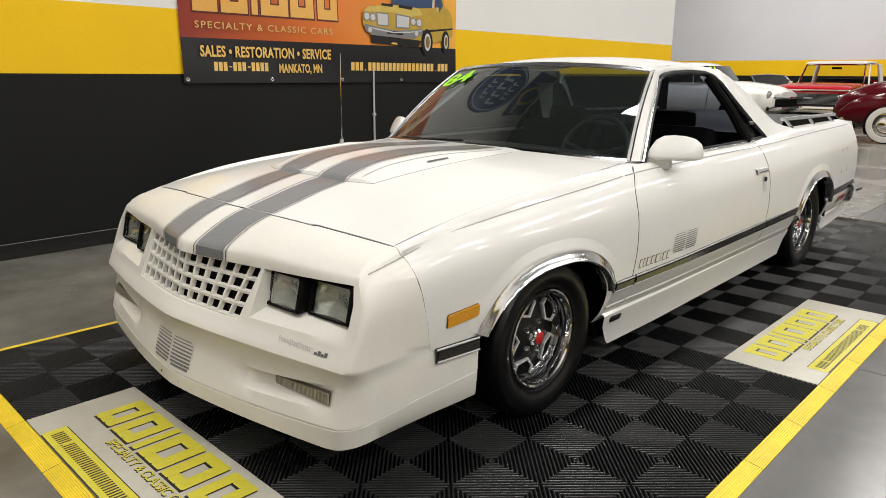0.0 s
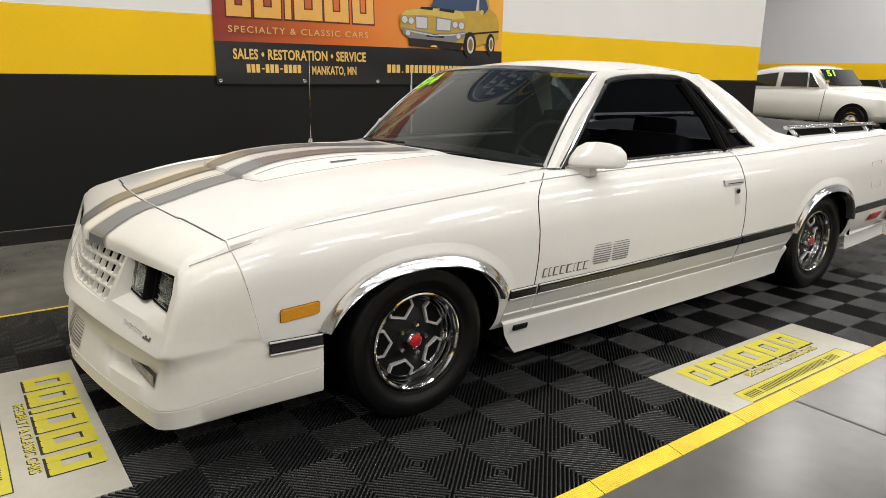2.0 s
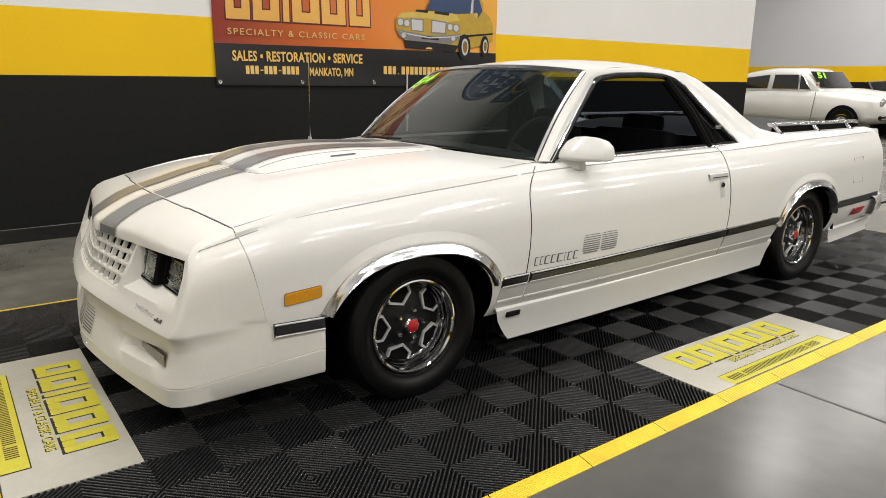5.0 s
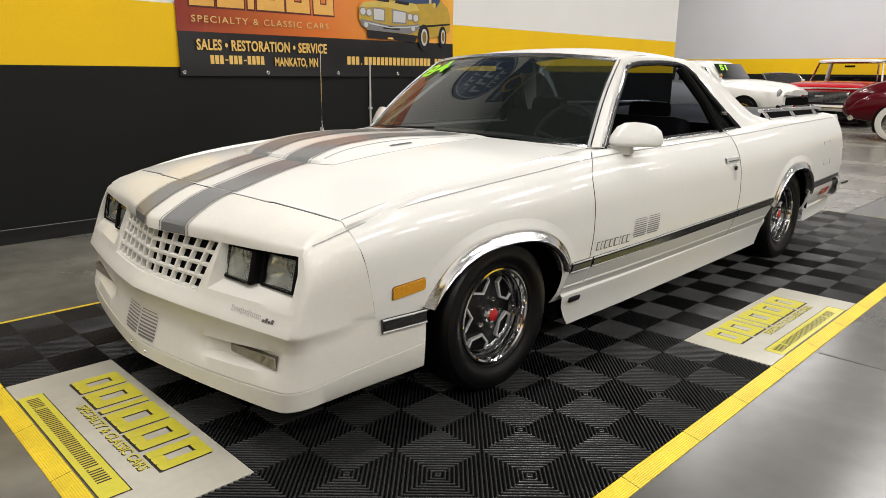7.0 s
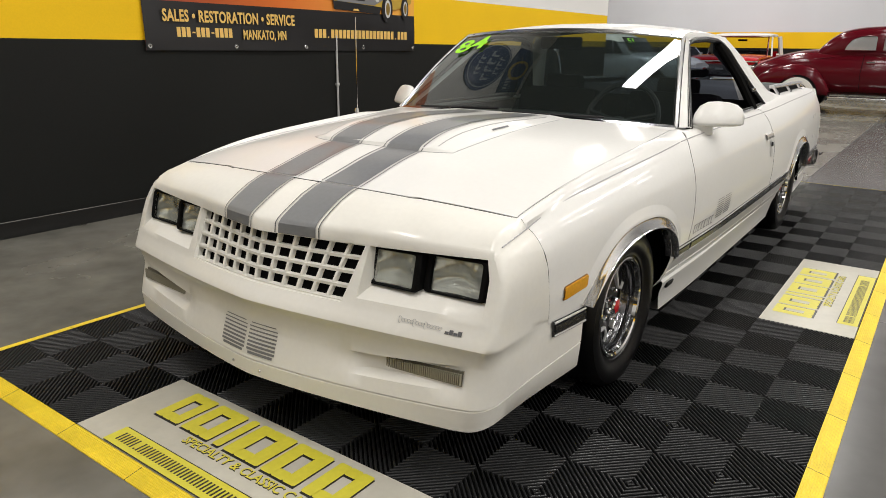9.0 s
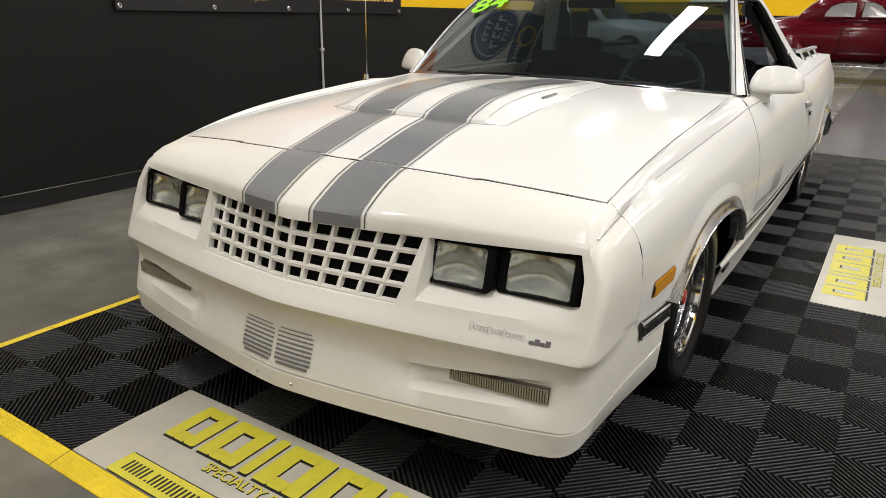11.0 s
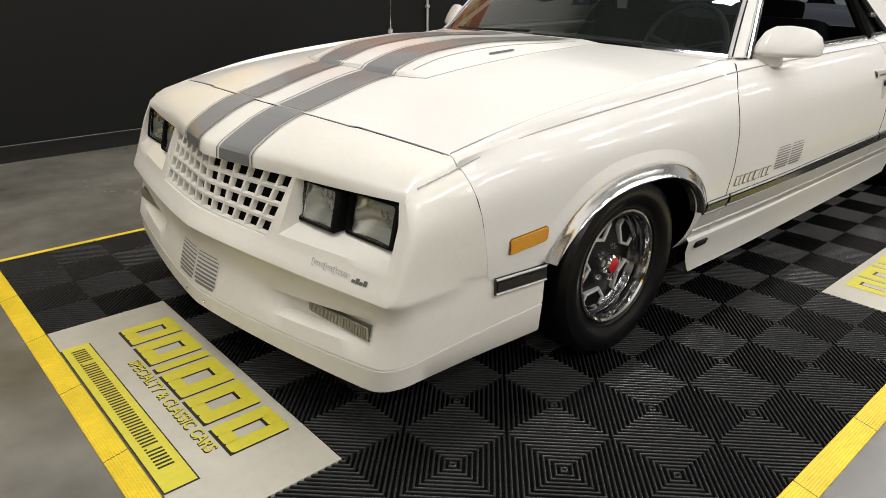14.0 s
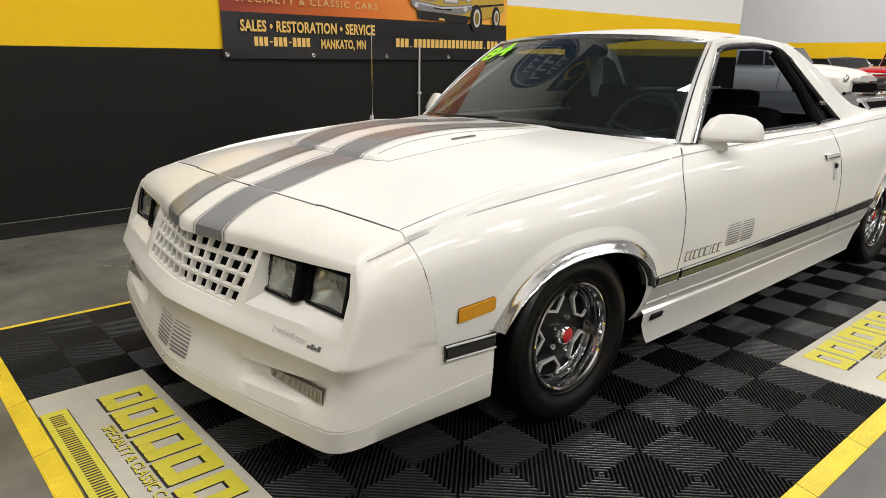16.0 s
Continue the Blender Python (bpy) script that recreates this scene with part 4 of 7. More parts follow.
windshield = part("windshield", grid([[ws_point(u, v) for u in us] for v in np.linspace(0, 1, 13)]), WINDSHIELD, car, "raked tinted windshield")
windshield.visible_shadow = False


def strip_along(points, normals, width, thick):
    """A flat moulding along points, laid across the given side directions."""
    rows = []
    for i, p in enumerate(points):
        p = Vector(p)
        a = Vector(points[max(0, i - 1)])
        b = Vector(points[min(len(points) - 1, i + 1)])
        d = (b - a).normalized()
        n = Vector(normals(i) if callable(normals) else normals)
        n = (n - d * n.dot(d)).normalized()
        s = d.cross(n)
        w = width / 2
        rows.append([p - s * w, p - s * w * 0.85 + n * thick, p + s * w * 0.85 + n * thick, p + s * w])
    return grid(rows)


ws_n = (0, -0.62, 0.78)
frame_l = [ws_point(-1, v) for v in np.linspace(0, 1, 12)]
frame_r = [ws_point(1, v) for v in np.linspace(0, 1, 12)]
frame_t = [ws_point(u, 1) for u in us]
frame_b = [ws_point(u, 0) for u in us]
part("windshield_moulding", strip_along(frame_r, (0.5, -0.5, 0.5), 0.014, 0.007), PILLARCHROME, windshield, "bright chrome moulding")
part("windshield_moulding", strip_along(frame_l, (-0.5, -0.5, 0.5), 0.014, 0.007), PILLARCHROME, windshield, "bright chrome moulding")
for sx in (1, -1):
    for dx, dy in ((0.0115, 0.004), (-0.0115, -0.003)):
        line = [(sx * (abs(x) + dx), y + dy, z + 0.003) for x, y, z in frame_r]
        part("windshield_gasket", tube(line, 0.0015, 5), BLACK, windshield, "thin black gasket")
part("windshield_moulding", strip_along(frame_t, ws_n, 0.026, 0.007), DULLCHROME, windshield, "bright chrome moulding")
# the lower moulding takes the chrome with shade in its colour
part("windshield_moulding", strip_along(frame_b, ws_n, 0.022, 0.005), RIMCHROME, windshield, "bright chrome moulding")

# white corners of the cowl, from the hood's rear edge up to the windshield
for s in (1, -1):
    rows = []
    for u in np.linspace(0.74, 1.01, 9):
        x, y, z = ws_point(min(1.0, u), 0.0)
        x += 0.757 * max(0.0, u - 1.0)
        yh = cowl_y(x) - 0.035
        low = hood_z(x, yh) + 0.0015
        rows.append([(s * x, yh, low), (s * x, (yh + y) / 2, (low + z) / 2 + 0.002), (s * x, y - 0.006, z + 0.001), (s * x, y + 0.01, z - 0.01)])
    part("cowl_corner", grid(rows, flip=s < 0), PAINT, car, "white corner of the cowl below the windshield", sharp=50)

# pillars: from the windshield's edge to the door window's front edge
WIN_FRONT = [(0.797, 0.735, 0.890), (0.752, 0.840, 0.968), (0.707, 0.945, 1.050), (0.655, 1.075, 1.150), (0.610, 1.185, 1.232)]


def pillar(sign):
    rows = []
    for i, v in enumerate(np.linspace(0.0, 1.0, 9)):
        a = Vector(ws_point(1, v)) + Vector((0.010, 0.004, 0.0))
        f = v * (len(WIN_FRONT) - 1)
        k = min(len(WIN_FRONT) - 2, int(f))
        b = Vector(WIN_FRONT[k]).lerp(Vector(WIN_FRONT[k + 1]), f - k)
        mid_p = (a + b) / 2 + Vector((0.016, -0.010, 0.004))
        row = [a, a.lerp(mid_p, 0.6), mid_p, mid_p.lerp(b, 0.6), b, b + Vector((-0.05, 0.01, 0))]
        rows.append([(sign * p.x, p.y, p.z) for p in row])
    return part("windshield_pillar", grid(rows, flip=sign > 0), PAINT, car, "slim white windshield pillar", sharp=40)


pillar(1)
pillar(-1)

# roof
ROOF_SIDE = [(0.604, 1.10, 1.279), (0.588, 1.22, 1.292), (0.577, 1.45, 1.303), (0.574, 1.65, 1.302), (0.578, 1.82, 1.292), (0.586, 1.95, 1.272)]


def roof_rows():
    rows = []
    side = smooth_table([(y, x) for x, y, z in ROOF_SIDE])
    sz = smooth_table([(y, z) for x, y, z in ROOF_SIDE])
    for t in np.linspace(0, 1, 24):
        row = []
        for u in np.linspace(-1, 1, 27):
            y0 = ws_point(u, 1)[1] + 0.012
            y1 = 1.955 + 0.05 * (1 - u * u)
            y = y0 + (y1 - y0) * t
            ys = max(1.10, min(1.95, y))
            crown = 0.019 + 0.026 * math.sin(math.pi * min(0.5, 0.12 + 0.8 * t))
            z_edge = sz(ys) if t > 0 else ws_point(u, 1)[2]
            z = sz(ys) + crown * (1 - abs(u) ** 2.6)
            z0 = ws_point(u, 1)[2] + 0.004
            w = min(1.0, t * 5)
            row.append((u * side(ys), y, z0 * (1 - w) + z * w))
        rows.append(row)
    return rows


roof = part("roof", grid(roof_rows()), PAINT, car, "short white roof", sharp=40)

# side window opening: black recessed frame, chrome drip and the fixed quarter glass
WIN_TOP = [(0.610, 1.185, 1.232), (0.600, 1.23, 1.248), (0.594, 1.35, 1.262), (0.592, 1.55, 1.268), (0.597, 1.72, 1.262), (0.606, 1.80, 1.246), (0.630, 1.865, 1.205)]
WIN_REAR = [(0.630, 1.865, 1.205), (0.680, 1.965, 1.105), (0.735, 2.075, 1.000), (0.787, 2.185, 0.903)]
WIN_SILL = [(0.800, 0.735, 0.889), (0.803, 1.2, 0.893), (0.803, 1.7, 0.897), (0.800, 1.92, 0.897), (0.787, 2.185, 0.903)]

SAIL_REAR = [(0.586, 1.95, 1.272), (0.600, 2.045, 1.245), (0.648, 2.19, 1.160), (0.712, 2.36, 1.035), (0.742, 2.47, 0.975), (0.765, 2.62, 0.945), (0.776, 2.75, 0.938)]


def resample(pts, n):
    pts = [Vector(p) for p in pts]
    d = np.r_[0, np.cumsum([(b - a).length for a, b in zip(pts, pts[1:])])]
    return [Vector([float(np.interp(t, d, [p[k] for p in pts])) for k in range(3)]) for t in np.linspace(0, d[-1], n)]


def sail(sign):
    front = resample([(0.588, 1.86, 1.284), (0.632, 1.880, 1.205)] + [(x + 0.004, y + 0.012, z) for x, y, z in WIN_REAR[1:]] + [(0.797, 2.24, 0.898)], 24)
    rear = resample(SAIL_REAR, 24)
    rows = []
    for a, b in zip(front, rear):
        row = [a + (b - a) * t + Vector((0.010 * math.sin(math.pi * t), 0, 0.004 * math.sin(math.pi * t))) for t in np.linspace(0, 1, 8)]
        row += [b + Vector((-0.03, 0.008, 0.004)), b + Vector((-0.075, 0.0, -0.01)), b + Vector((-0.085, -0.02, -0.06))]
        rows.append([(sign * p.x, p.y, p.z) for p in row])
    return part("sail_panel", grid(rows, flip=sign < 0), PAINT, car, "white sloping sail panel behind the cab", sharp=50)


def roof_rail(sign):
    """The white strip between the roof's edge and the window's top."""
    top = resample([(0.604, 1.10, 1.279)] + ROOF_SIDE[1:5] + [(0.586, 1.86, 1.286)], 26)
    low = resample([(0.622, 1.15, 1.222)] + WIN_TOP[:-1] + [(0.632, 1.880, 1.205)], 26)
    rows = []
    for a, b in zip(top, low):
        m = (a + b) / 2 + Vector((0.008, 0, 0.002))
        rows.append([(sign * p.x, p.y, p.z) for p in (a, m, b, b + Vector((-0.03, 0, -0.002)))])
    ob = part("roof_rail", grid(rows, flip=sign < 0), PAINT, car, "white roof side rail", sharp=50)
    part("drip_moulding", tube([(sign * (p.x + 0.006), p.y, p.z + 0.002) for p in low], 0.006, 6), CHROME, ob, "chrome drip moulding")


def window_trim(sign):
    line = [(sign * p.x, p.y, p.z) for p in resample(WIN_FRONT[:-1] + WIN_TOP + WIN_REAR[1:], 60)]
    ob = part("window_surround", tube(line, 0.015, 8), BLACKGLOSS, car, "black rubber window surround")
    part("sill_moulding", strip_along([(sign * (p.x + 0.002), p.y, p.z + 0.002) for p in resample(WIN_SILL, 20)], (sign * 0.8, 0, 0.6), 0.011, 0.005), DULLCHROME, ob, "bright sill moulding")
    part("sill_gasket", tube([(sign * (p.x - 0.008), p.y, p.z + 0.008) for p in resample(WIN_SILL, 20)], 0.009, 6), BLACK, ob, "black sill gasket")
    part("rear_moulding", tube([(sign * (p.x + 0.006), p.y + 0.016, p.z) for p in resample(WIN_REAR, 14)], 0.005, 6), CHROME, ob, "bright window moulding")
    part("pillar_moulding", tube([(sign * (x + 0.010), y - 0.016, z + 0.004) for x, y, z in WIN_FRONT], 0.0045, 6), CHROME, ob, "thin bright pillar moulding")
    # the black frame between door glass and quarter glass, leaning with the sail
    a, b = (0.606, 1.745, 1.240), (0.794, 1.905, 0.895)
    part("division_bar", tube([(sign * x, y, z) for x, y, z in (a, ((a[0] + b[0]) / 2 + 0.008, (a[1] + b[1]) / 2 + 0.02, (a[2] + b[2]) / 2), b)], 0.024, 8), GAP, ob, "black window division bar")
    part("division_bar", tube([(sign * x, y, z) for x, y, z in ((0.606, 1.802, 1.226), (0.69, 1.90, 1.08), (0.785, 1.975, 0.898))], 0.016, 8), GAP, ob)
    pts = [(0.600, 1.765, 1.255), (0.618, 1.86, 1.20), (0.780, 2.165, 0.905), (0.786, 1.93, 0.897)]
    bm = bmesh.new()
    bm.faces.new([bm.verts.new((sign * (x - 0.008), y, z)) for x, y, z in pts])
    q = part("quarter_glass", bm, QGLASS, ob, "dark fixed quarter glass", sharp=0)
    part("window_latch", boxed(-0.006, -0.028, -0.008, 0.010, 0.028, 0.010, bevel=0.003, m=pose(sign * 0.752, 2.03, 0.995)), DULLCHROME, ob, "small bright latch")


for s in (1, -1):
    sail(s)
    roof_rail(s)
    window_trim(s)

# rear window between the sail panels
bm = grid([[(u * (0.56 + 0.10 * v), 1.97 + 0.16 * v, 1.258 - 0.33 * v) for u in np.linspace(-1, 1, 9)] for v in np.linspace(0, 1, 5)], flip=True)
rear_window = part("rear_window", bm, REARGLASS, car, "tinted upright rear window")
rear_window.visible_shadow = False
part("rear_bulkhead", boxed(-0.72, 2.13, 0.30, 0.72, 2.18, 0.93), BLACK, car, "cab back wall")

# bed: cover, inner sides and tailgate
rows = []
for y in np.linspace(2.16, 3.86, 40):
    half = bed_x(max(2.2, y)) - 0.026
    rows.append([(u * half, y, bed_z(max(2.2, y)) + (0.022 + 0.006 * math.sin(9 * y + 5 * u)) * (1 - abs(u) ** 10) + 0.010 * (1 - u * u) - 0.02 * max(0.0, (2.5 - y) / 0.34)) for u in np.linspace(-1, 1, 21)])
bm = grid(rows)
part("bed_cover", bm, VINYL, car, "soft black vinyl bed cover")
for s in (1, -1):
    rows = [[(s * (bed_x(y) + 0.002), y, bed_z(y)), (s * (bed_x(y) - 0.012), y, bed_z(y) + 0.004), (s * (bed_x(y) - 0.026), y, bed_z(y) + 0.001), (s * (bed_x(y) - 0.030), y, bed_z(y) - 0.10)] for y in np.linspace(2.2, 3.9, 30)]
    part("bed_rail_cap", grid(rows, flip=s < 0), PAINT, car, "white bed side cap")
rows = []
for z in np.linspace(0.33, 0.93, 12):
    rows.append([(u * side_x(3.9, max(0.4, min(0.9, z))), 3.90 + 0.03 * (1 - u * u), z) for u in np.linspace(-1, 1, 13)])
part("tailgate", grid(rows), PAINT, car, "white tailgate")


# ---- wheels ----
def build_wheel(m, name="wheel"):
    """A rally wheel: the axis along x, the face towards +x."""
    w = part(name, lathe([(0.185, -0.10), (0.262, -0.105), (0.288, -0.098), (0.300, -0.078), (0.3025, -0.05), (0.3025, 0.07), (0.3005, 0.092), (0.294, 0.108), (0.284, 0.1165), (0.281, 0.1205), (0.262, 0.1255), (0.240, 0.1240), (0.222, 0.1170), (0.212, 0.1100), (0.205, 0.1075), (0.199, 0.1065), (0.192, 0.098), (0.184, 0.085)], 72), RUBBER, car, "wide black tyre on a five-spoke rally wheel")
    w.matrix_basis = m
    return w


def wheel_parts(w, turn):
    part("trim_ring", lathe([(0.190, 0.084), (0.1925, 0.097), (0.189, 0.105), (0.183, 0.1065), (0.176, 0.102), (0.172, 0.088)], 64), CHROME, w, "bright chrome trim ring")
    part("inner_rim", lathe([(0.1735, 0.090), (0.169, 0.084), (0.166, 0.072), (0.1665, 0.064), (0.162, 0.058), (0.160, 0.050), (0.155, 0.042), (0.150, 0.038)], 64), RIMCHROME, w, "polished chrome inner rim with shade in its colour")
    part("barrel", lathe([(0.185, -0.10), (0.165, -0.09), (0.155, 0.0), (0.147, 0.028)], 48), CHARCOAL, w)
    part("wheel_disc", lathe([(0.155, 0.036), (0.138, 0.032), (0.110, 0.039), (0.080, 0.052), (0.052, 0.056), (0.0, 0.056)], 60), CHARCOAL, w, "charcoal painted wheel centre")
    # five windows, each outlined by a bright bent bar with its point towards the hub
    depth = lerp_table([(0.08, 0.060), (0.116, 0.052), (0.152, 0.047)])
    for k in range(5):
        a = k * math.tau / 5 + turn
        line = [Vector((depth(r), r * math.cos(a + da), r * math.sin(a + da))) for r, da in ((0.153, -0.33), (0.126, -0.40), (0.088, 0.0), (0.126, 0.40), (0.153, 0.33))]
        out = Vector((1, 0, 0))
        rows = []
        for i, p in enumerate(line):
            d0 = (p - line[i - 1]).normalized() if i else None
            d1 = (line[i + 1] - p).normalized() if i < 4 else None
            d = (d0 or d1) + (d1 or d0)
            side = d.normalized().cross(out).normalized()
            side *= 0.0047 / max(0.6, side.dot((d0 or d1).cross(out).normalized()))
            rows.append([p - side - out * 0.014, p - side, p - side * 0.6 + out * 0.003, p + side * 0.6 + out * 0.003, p + side, p + side - out * 0.014])
        bm = grid(rows)
        bmesh.ops.recalc_face_normals(bm, faces=bm.faces)
        part("spoke_edge", bm, BRIGHTBAR, w, "polished spoke edge", sharp=25)
        # a near-black sheet stands for the shade inside the window
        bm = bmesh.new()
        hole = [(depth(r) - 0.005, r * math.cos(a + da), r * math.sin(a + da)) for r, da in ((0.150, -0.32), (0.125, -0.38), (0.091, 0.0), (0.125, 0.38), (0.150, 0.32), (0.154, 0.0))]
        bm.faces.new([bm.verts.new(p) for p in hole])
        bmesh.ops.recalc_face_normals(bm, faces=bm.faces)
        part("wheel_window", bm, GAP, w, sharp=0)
        b = a + math.tau / 10
        part("lug_nut", lathe([(0.0, 0.066), (0.006, 0.066), (0.009, 0.062), (0.010, 0.042)], 6, "x"), CHROME, w, "chrome lug nut").matrix_basis = Matrix.Translation((0.010, 0.058 * math.cos(b), 0.058 * math.sin(b)))
    cap = part("centre_cap", lathe([(0.0, 0.088), (0.026, 0.088), (0.033, 0.082), (0.037, 0.064), (0.038, 0.046)], 8), CHROME, w, "faceted chrome centre cap")
    part("cap_badge", lathe([(0.0, 0.092), (0.022, 0.0915), (0.028, 0.088), (0.028, 0.082)], 6), RED, cap, "red cap badge")


for y in (AXLE_F, AXLE_R):
    for s in (1, -1):
        w = build_wheel(pose(s * 0.740, y, HUB_Z) @ (Matrix.Identity(4) if s > 0 else pose(0, 0, 0, 0, 0, 180)))
        wheel_parts(w, 0.628 if y < 1 else 0.035)


# wheel wells and underbody, their shade put into a near-black colour
def well(y):
    rows = []
    for a in np.linspace(-0.02, math.pi + (0.35 if y < 1 else 0.02), 24):
        c, s_ = math.cos(a), math.sin(a)
        rows.append([(x, y + 0.43 * c - 0.02, 0.30 + 0.37 * s_) for x in (0.50, 0.84 * taper(y) + 0.035)])
    return rows


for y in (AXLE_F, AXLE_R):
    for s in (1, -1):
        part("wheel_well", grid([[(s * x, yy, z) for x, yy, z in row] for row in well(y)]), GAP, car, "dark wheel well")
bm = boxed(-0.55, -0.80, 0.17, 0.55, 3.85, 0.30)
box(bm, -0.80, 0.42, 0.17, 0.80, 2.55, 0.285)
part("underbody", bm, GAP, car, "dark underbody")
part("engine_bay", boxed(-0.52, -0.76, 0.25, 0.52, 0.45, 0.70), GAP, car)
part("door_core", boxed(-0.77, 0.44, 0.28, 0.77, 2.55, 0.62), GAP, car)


# chrome arch mouldings
def arch_moulding(centre, half, rise, sign, width=0.053):
    rows = []
    th = np.linspace(-1, 1, 61)
    edge = []
    for t in th:
        ang = t * math.pi / 2
        dy, up = math.sin(ang), math.cos(ang)
        e = 2 / 2.4
        edge.append((centre + half * math.copysign(abs(dy) ** e, dy), 0.27 + rise * max(0, up) ** e, dy, up))
    flare = []
    for y, z, dy, up in edge:
        if z < 0.412:
            continue

        def at(k, out):
            yk, zk = y + width * k * dy, z + width * k * up
            return sign * (side_x(yk, zk) + out), yk, zk

        fade = max(0.0, min(1.0, (z - 0.405) / 0.07))
        flare.append([at(1.75, -0.001), at(1.55, 0.0008 * fade), at(1.25, 0.0030 * fade), at(1.02, 0.0062 * fade), at(0.86, 0.0080 * fade), at(0.80, 0.0060 * fade)])
        inner = at(0.0, 0.010)
        rows.append([at(0.86, 0.002), at(0.84, 0.0075), at(0.76, 0.0085), at(0.56, 0.0135), at(0.36, 0.0195), at(0.20, 0.0225), at(0.12, 0.0265), at(0.03, 0.0215), inner, (inner[0] - sign * 0.035, y, z - 0.003 * up)])
    part("arch_flare", grid(flare, flip=sign < 0), PAINT, car, "white raised lip of the wheel arch", sharp=50)
    return part("arch_moulding", grid(rows, flip=sign < 0), ARCHCHROME, car, "bright chrome wheel arch moulding", sharp=40)


for centre, half, rise in ARCHES:
    for s in (1, -1):
        arch_moulding(centre, half, rise, s)


# side trim: a chrome strip with a black insert, in lengths
def trim_x(y, z):
    """The face that the mouldings lie on: the flank, or the fascia ahead of the wheel."""
    return side_x(y, z) if y > -0.3 else nose_side(y, z, 0.004 if z < 0.43 else 0.002)


def flank_strip(name, y0, y1, z0, z1, proud, mat, sign, parent, label="", n=40):
    rows = []
    for y in np.linspace(y0, y1, n):
        d = 0.015 * max(0.0, y - 0.4)
        rows.append([(sign * (trim_x(y, z + d) + p), y, z + d) for z, p in ((z0, 0.0), (z0 + 0.002, proud), (z1 - 0.002, proud), (z1, 0.0))])
    bm = grid(rows, flip=sign < 0)
    bm.verts.ensure_lookup_table()
    for k in (0, (n - 1) * 4):
        bm.faces.new([bm.verts[k + i] for i in range(4)])
    bmesh.ops.recalc_face_normals(bm, faces=bm.faces)
    return part(name, bm, mat, parent, label, sharp=30)


for s in (1, -1):
    for y0, y1, drop in ((-0.590, -0.412, -0.018), (0.375, 0.510, 0.0), (0.521, 1.935, 0.0), (1.946, 2.485, 0.0), (3.225, 3.86, 0.0)):
        z0 = 0.405 + drop
        t = flank_strip("side_moulding", y0, y1, z0, z0 + 0.048, 0.007, BLACKGLOSS, s, car, "chrome side moulding with black insert")
        flank_strip("insert", y0 + 0.004, y1 - 0.004, z0 + 0.012, z0 + 0.038, 0.0105, INSERT, s, t, "dark grey insert")
        for zz in (z0 + 0.004, z0 + 0.044):
            pts = [(s * (trim_x(y, zz) + 0.0068), y, zz + 0.015 * max(0.0, y - 0.4)) for y in np.linspace(y0 + 0.001, y1 - 0.001, 24)]
            part("bead", tube(pts, 0.0036, 8), BEAD, t, "bright chrome bead")
    for y0, y1 in ((0.375, 0.510), (0.521, 1.935), (1.946, 2.465)):
        flank_strip("silver_band", y0, y1, 0.344, 0.402, 0.002, SILVER, s, car, "silver painted lower band")
        flank_strip("silver_band", y0, y1, 0.293, 0.334, 0.002, SILVER, s, car, "silver painted lower band")
        pts = [(s * (side_x(y, 0.339) + 0.001), y, 0.339 + 0.015 * max(0.0, y - 0.4)) for y in np.linspace(y0, y1, 30)]
        part("pressed_crease", tube(pts, 0.0042, 6), PAINT, car, "white pressed crease between silver bands")

# lower skirts
skirt_z = smooth_table([(0.41, 0.135), (2.45, 0.150)])


def skirt(sign):
    rows = []
    for y in np.linspace(0.0, 1.0, 50):
        row = []
        for z, x, a in ((0.302, 0.868, 0.0), (0.290, 0.876, 0.0), (0.274, 0.872, 0.0), (0.235, 0.856, 0.0), (0.19, 0.846, 0.0), (0.155, 0.838, 0.0), (0.136, 0.836, 0.0), (0.129, 0.828, 0.0), (0.129, 0.76, 0.0)):
            lead = 0.385 + 0.105 * max(0.0, (0.302 - z) / 0.17) ** 1.5
            trail = 2.525 - (0.300 - z) * 0.14
            yy = lead + (trail - lead) * y
            row.append((sign * x * taper(yy), yy, z + 0.030 * y))
        rows.append(row)
    ob = part("side_skirt", grid(rows, flip=sign > 0), PAINT, car, "white moulded lower side skirt", sharp=35)
    part("skirt_vent", boxed(-0.006, -0.038, -0.012, 0.006, 0.038, 0.012, bevel=0.003, m=pose(sign * 0.858, 0.482, 0.264, 0, sign * 16, 0)), BLACK, ob, "small black vent")
    return ob


for s in (1, -1):
    skirt(s)
    rows = []
    for u in np.linspace(0, 1, 12):
        row = []
        for x, z in ((0.898, 0.402), (0.880, 0.345), (0.868, 0.300), (0.874, 0.286), (0.868, 0.270), (0.862, 0.225), (0.866, 0.195), (0.820, 0.190)):
            yy = 3.225 + 0.10 * (0.40 - z) / 0.2 + (3.93 - 3.225 - 0.10 * (0.40 - z) / 0.2) * u
            row.append((s * x * taper(yy), yy, z + 0.02 * u))
        rows.append(row)
    part("rear_lower_panel", grid(rows, flip=s > 0), PAINT, car, "white lower rear panel with flared skirt")

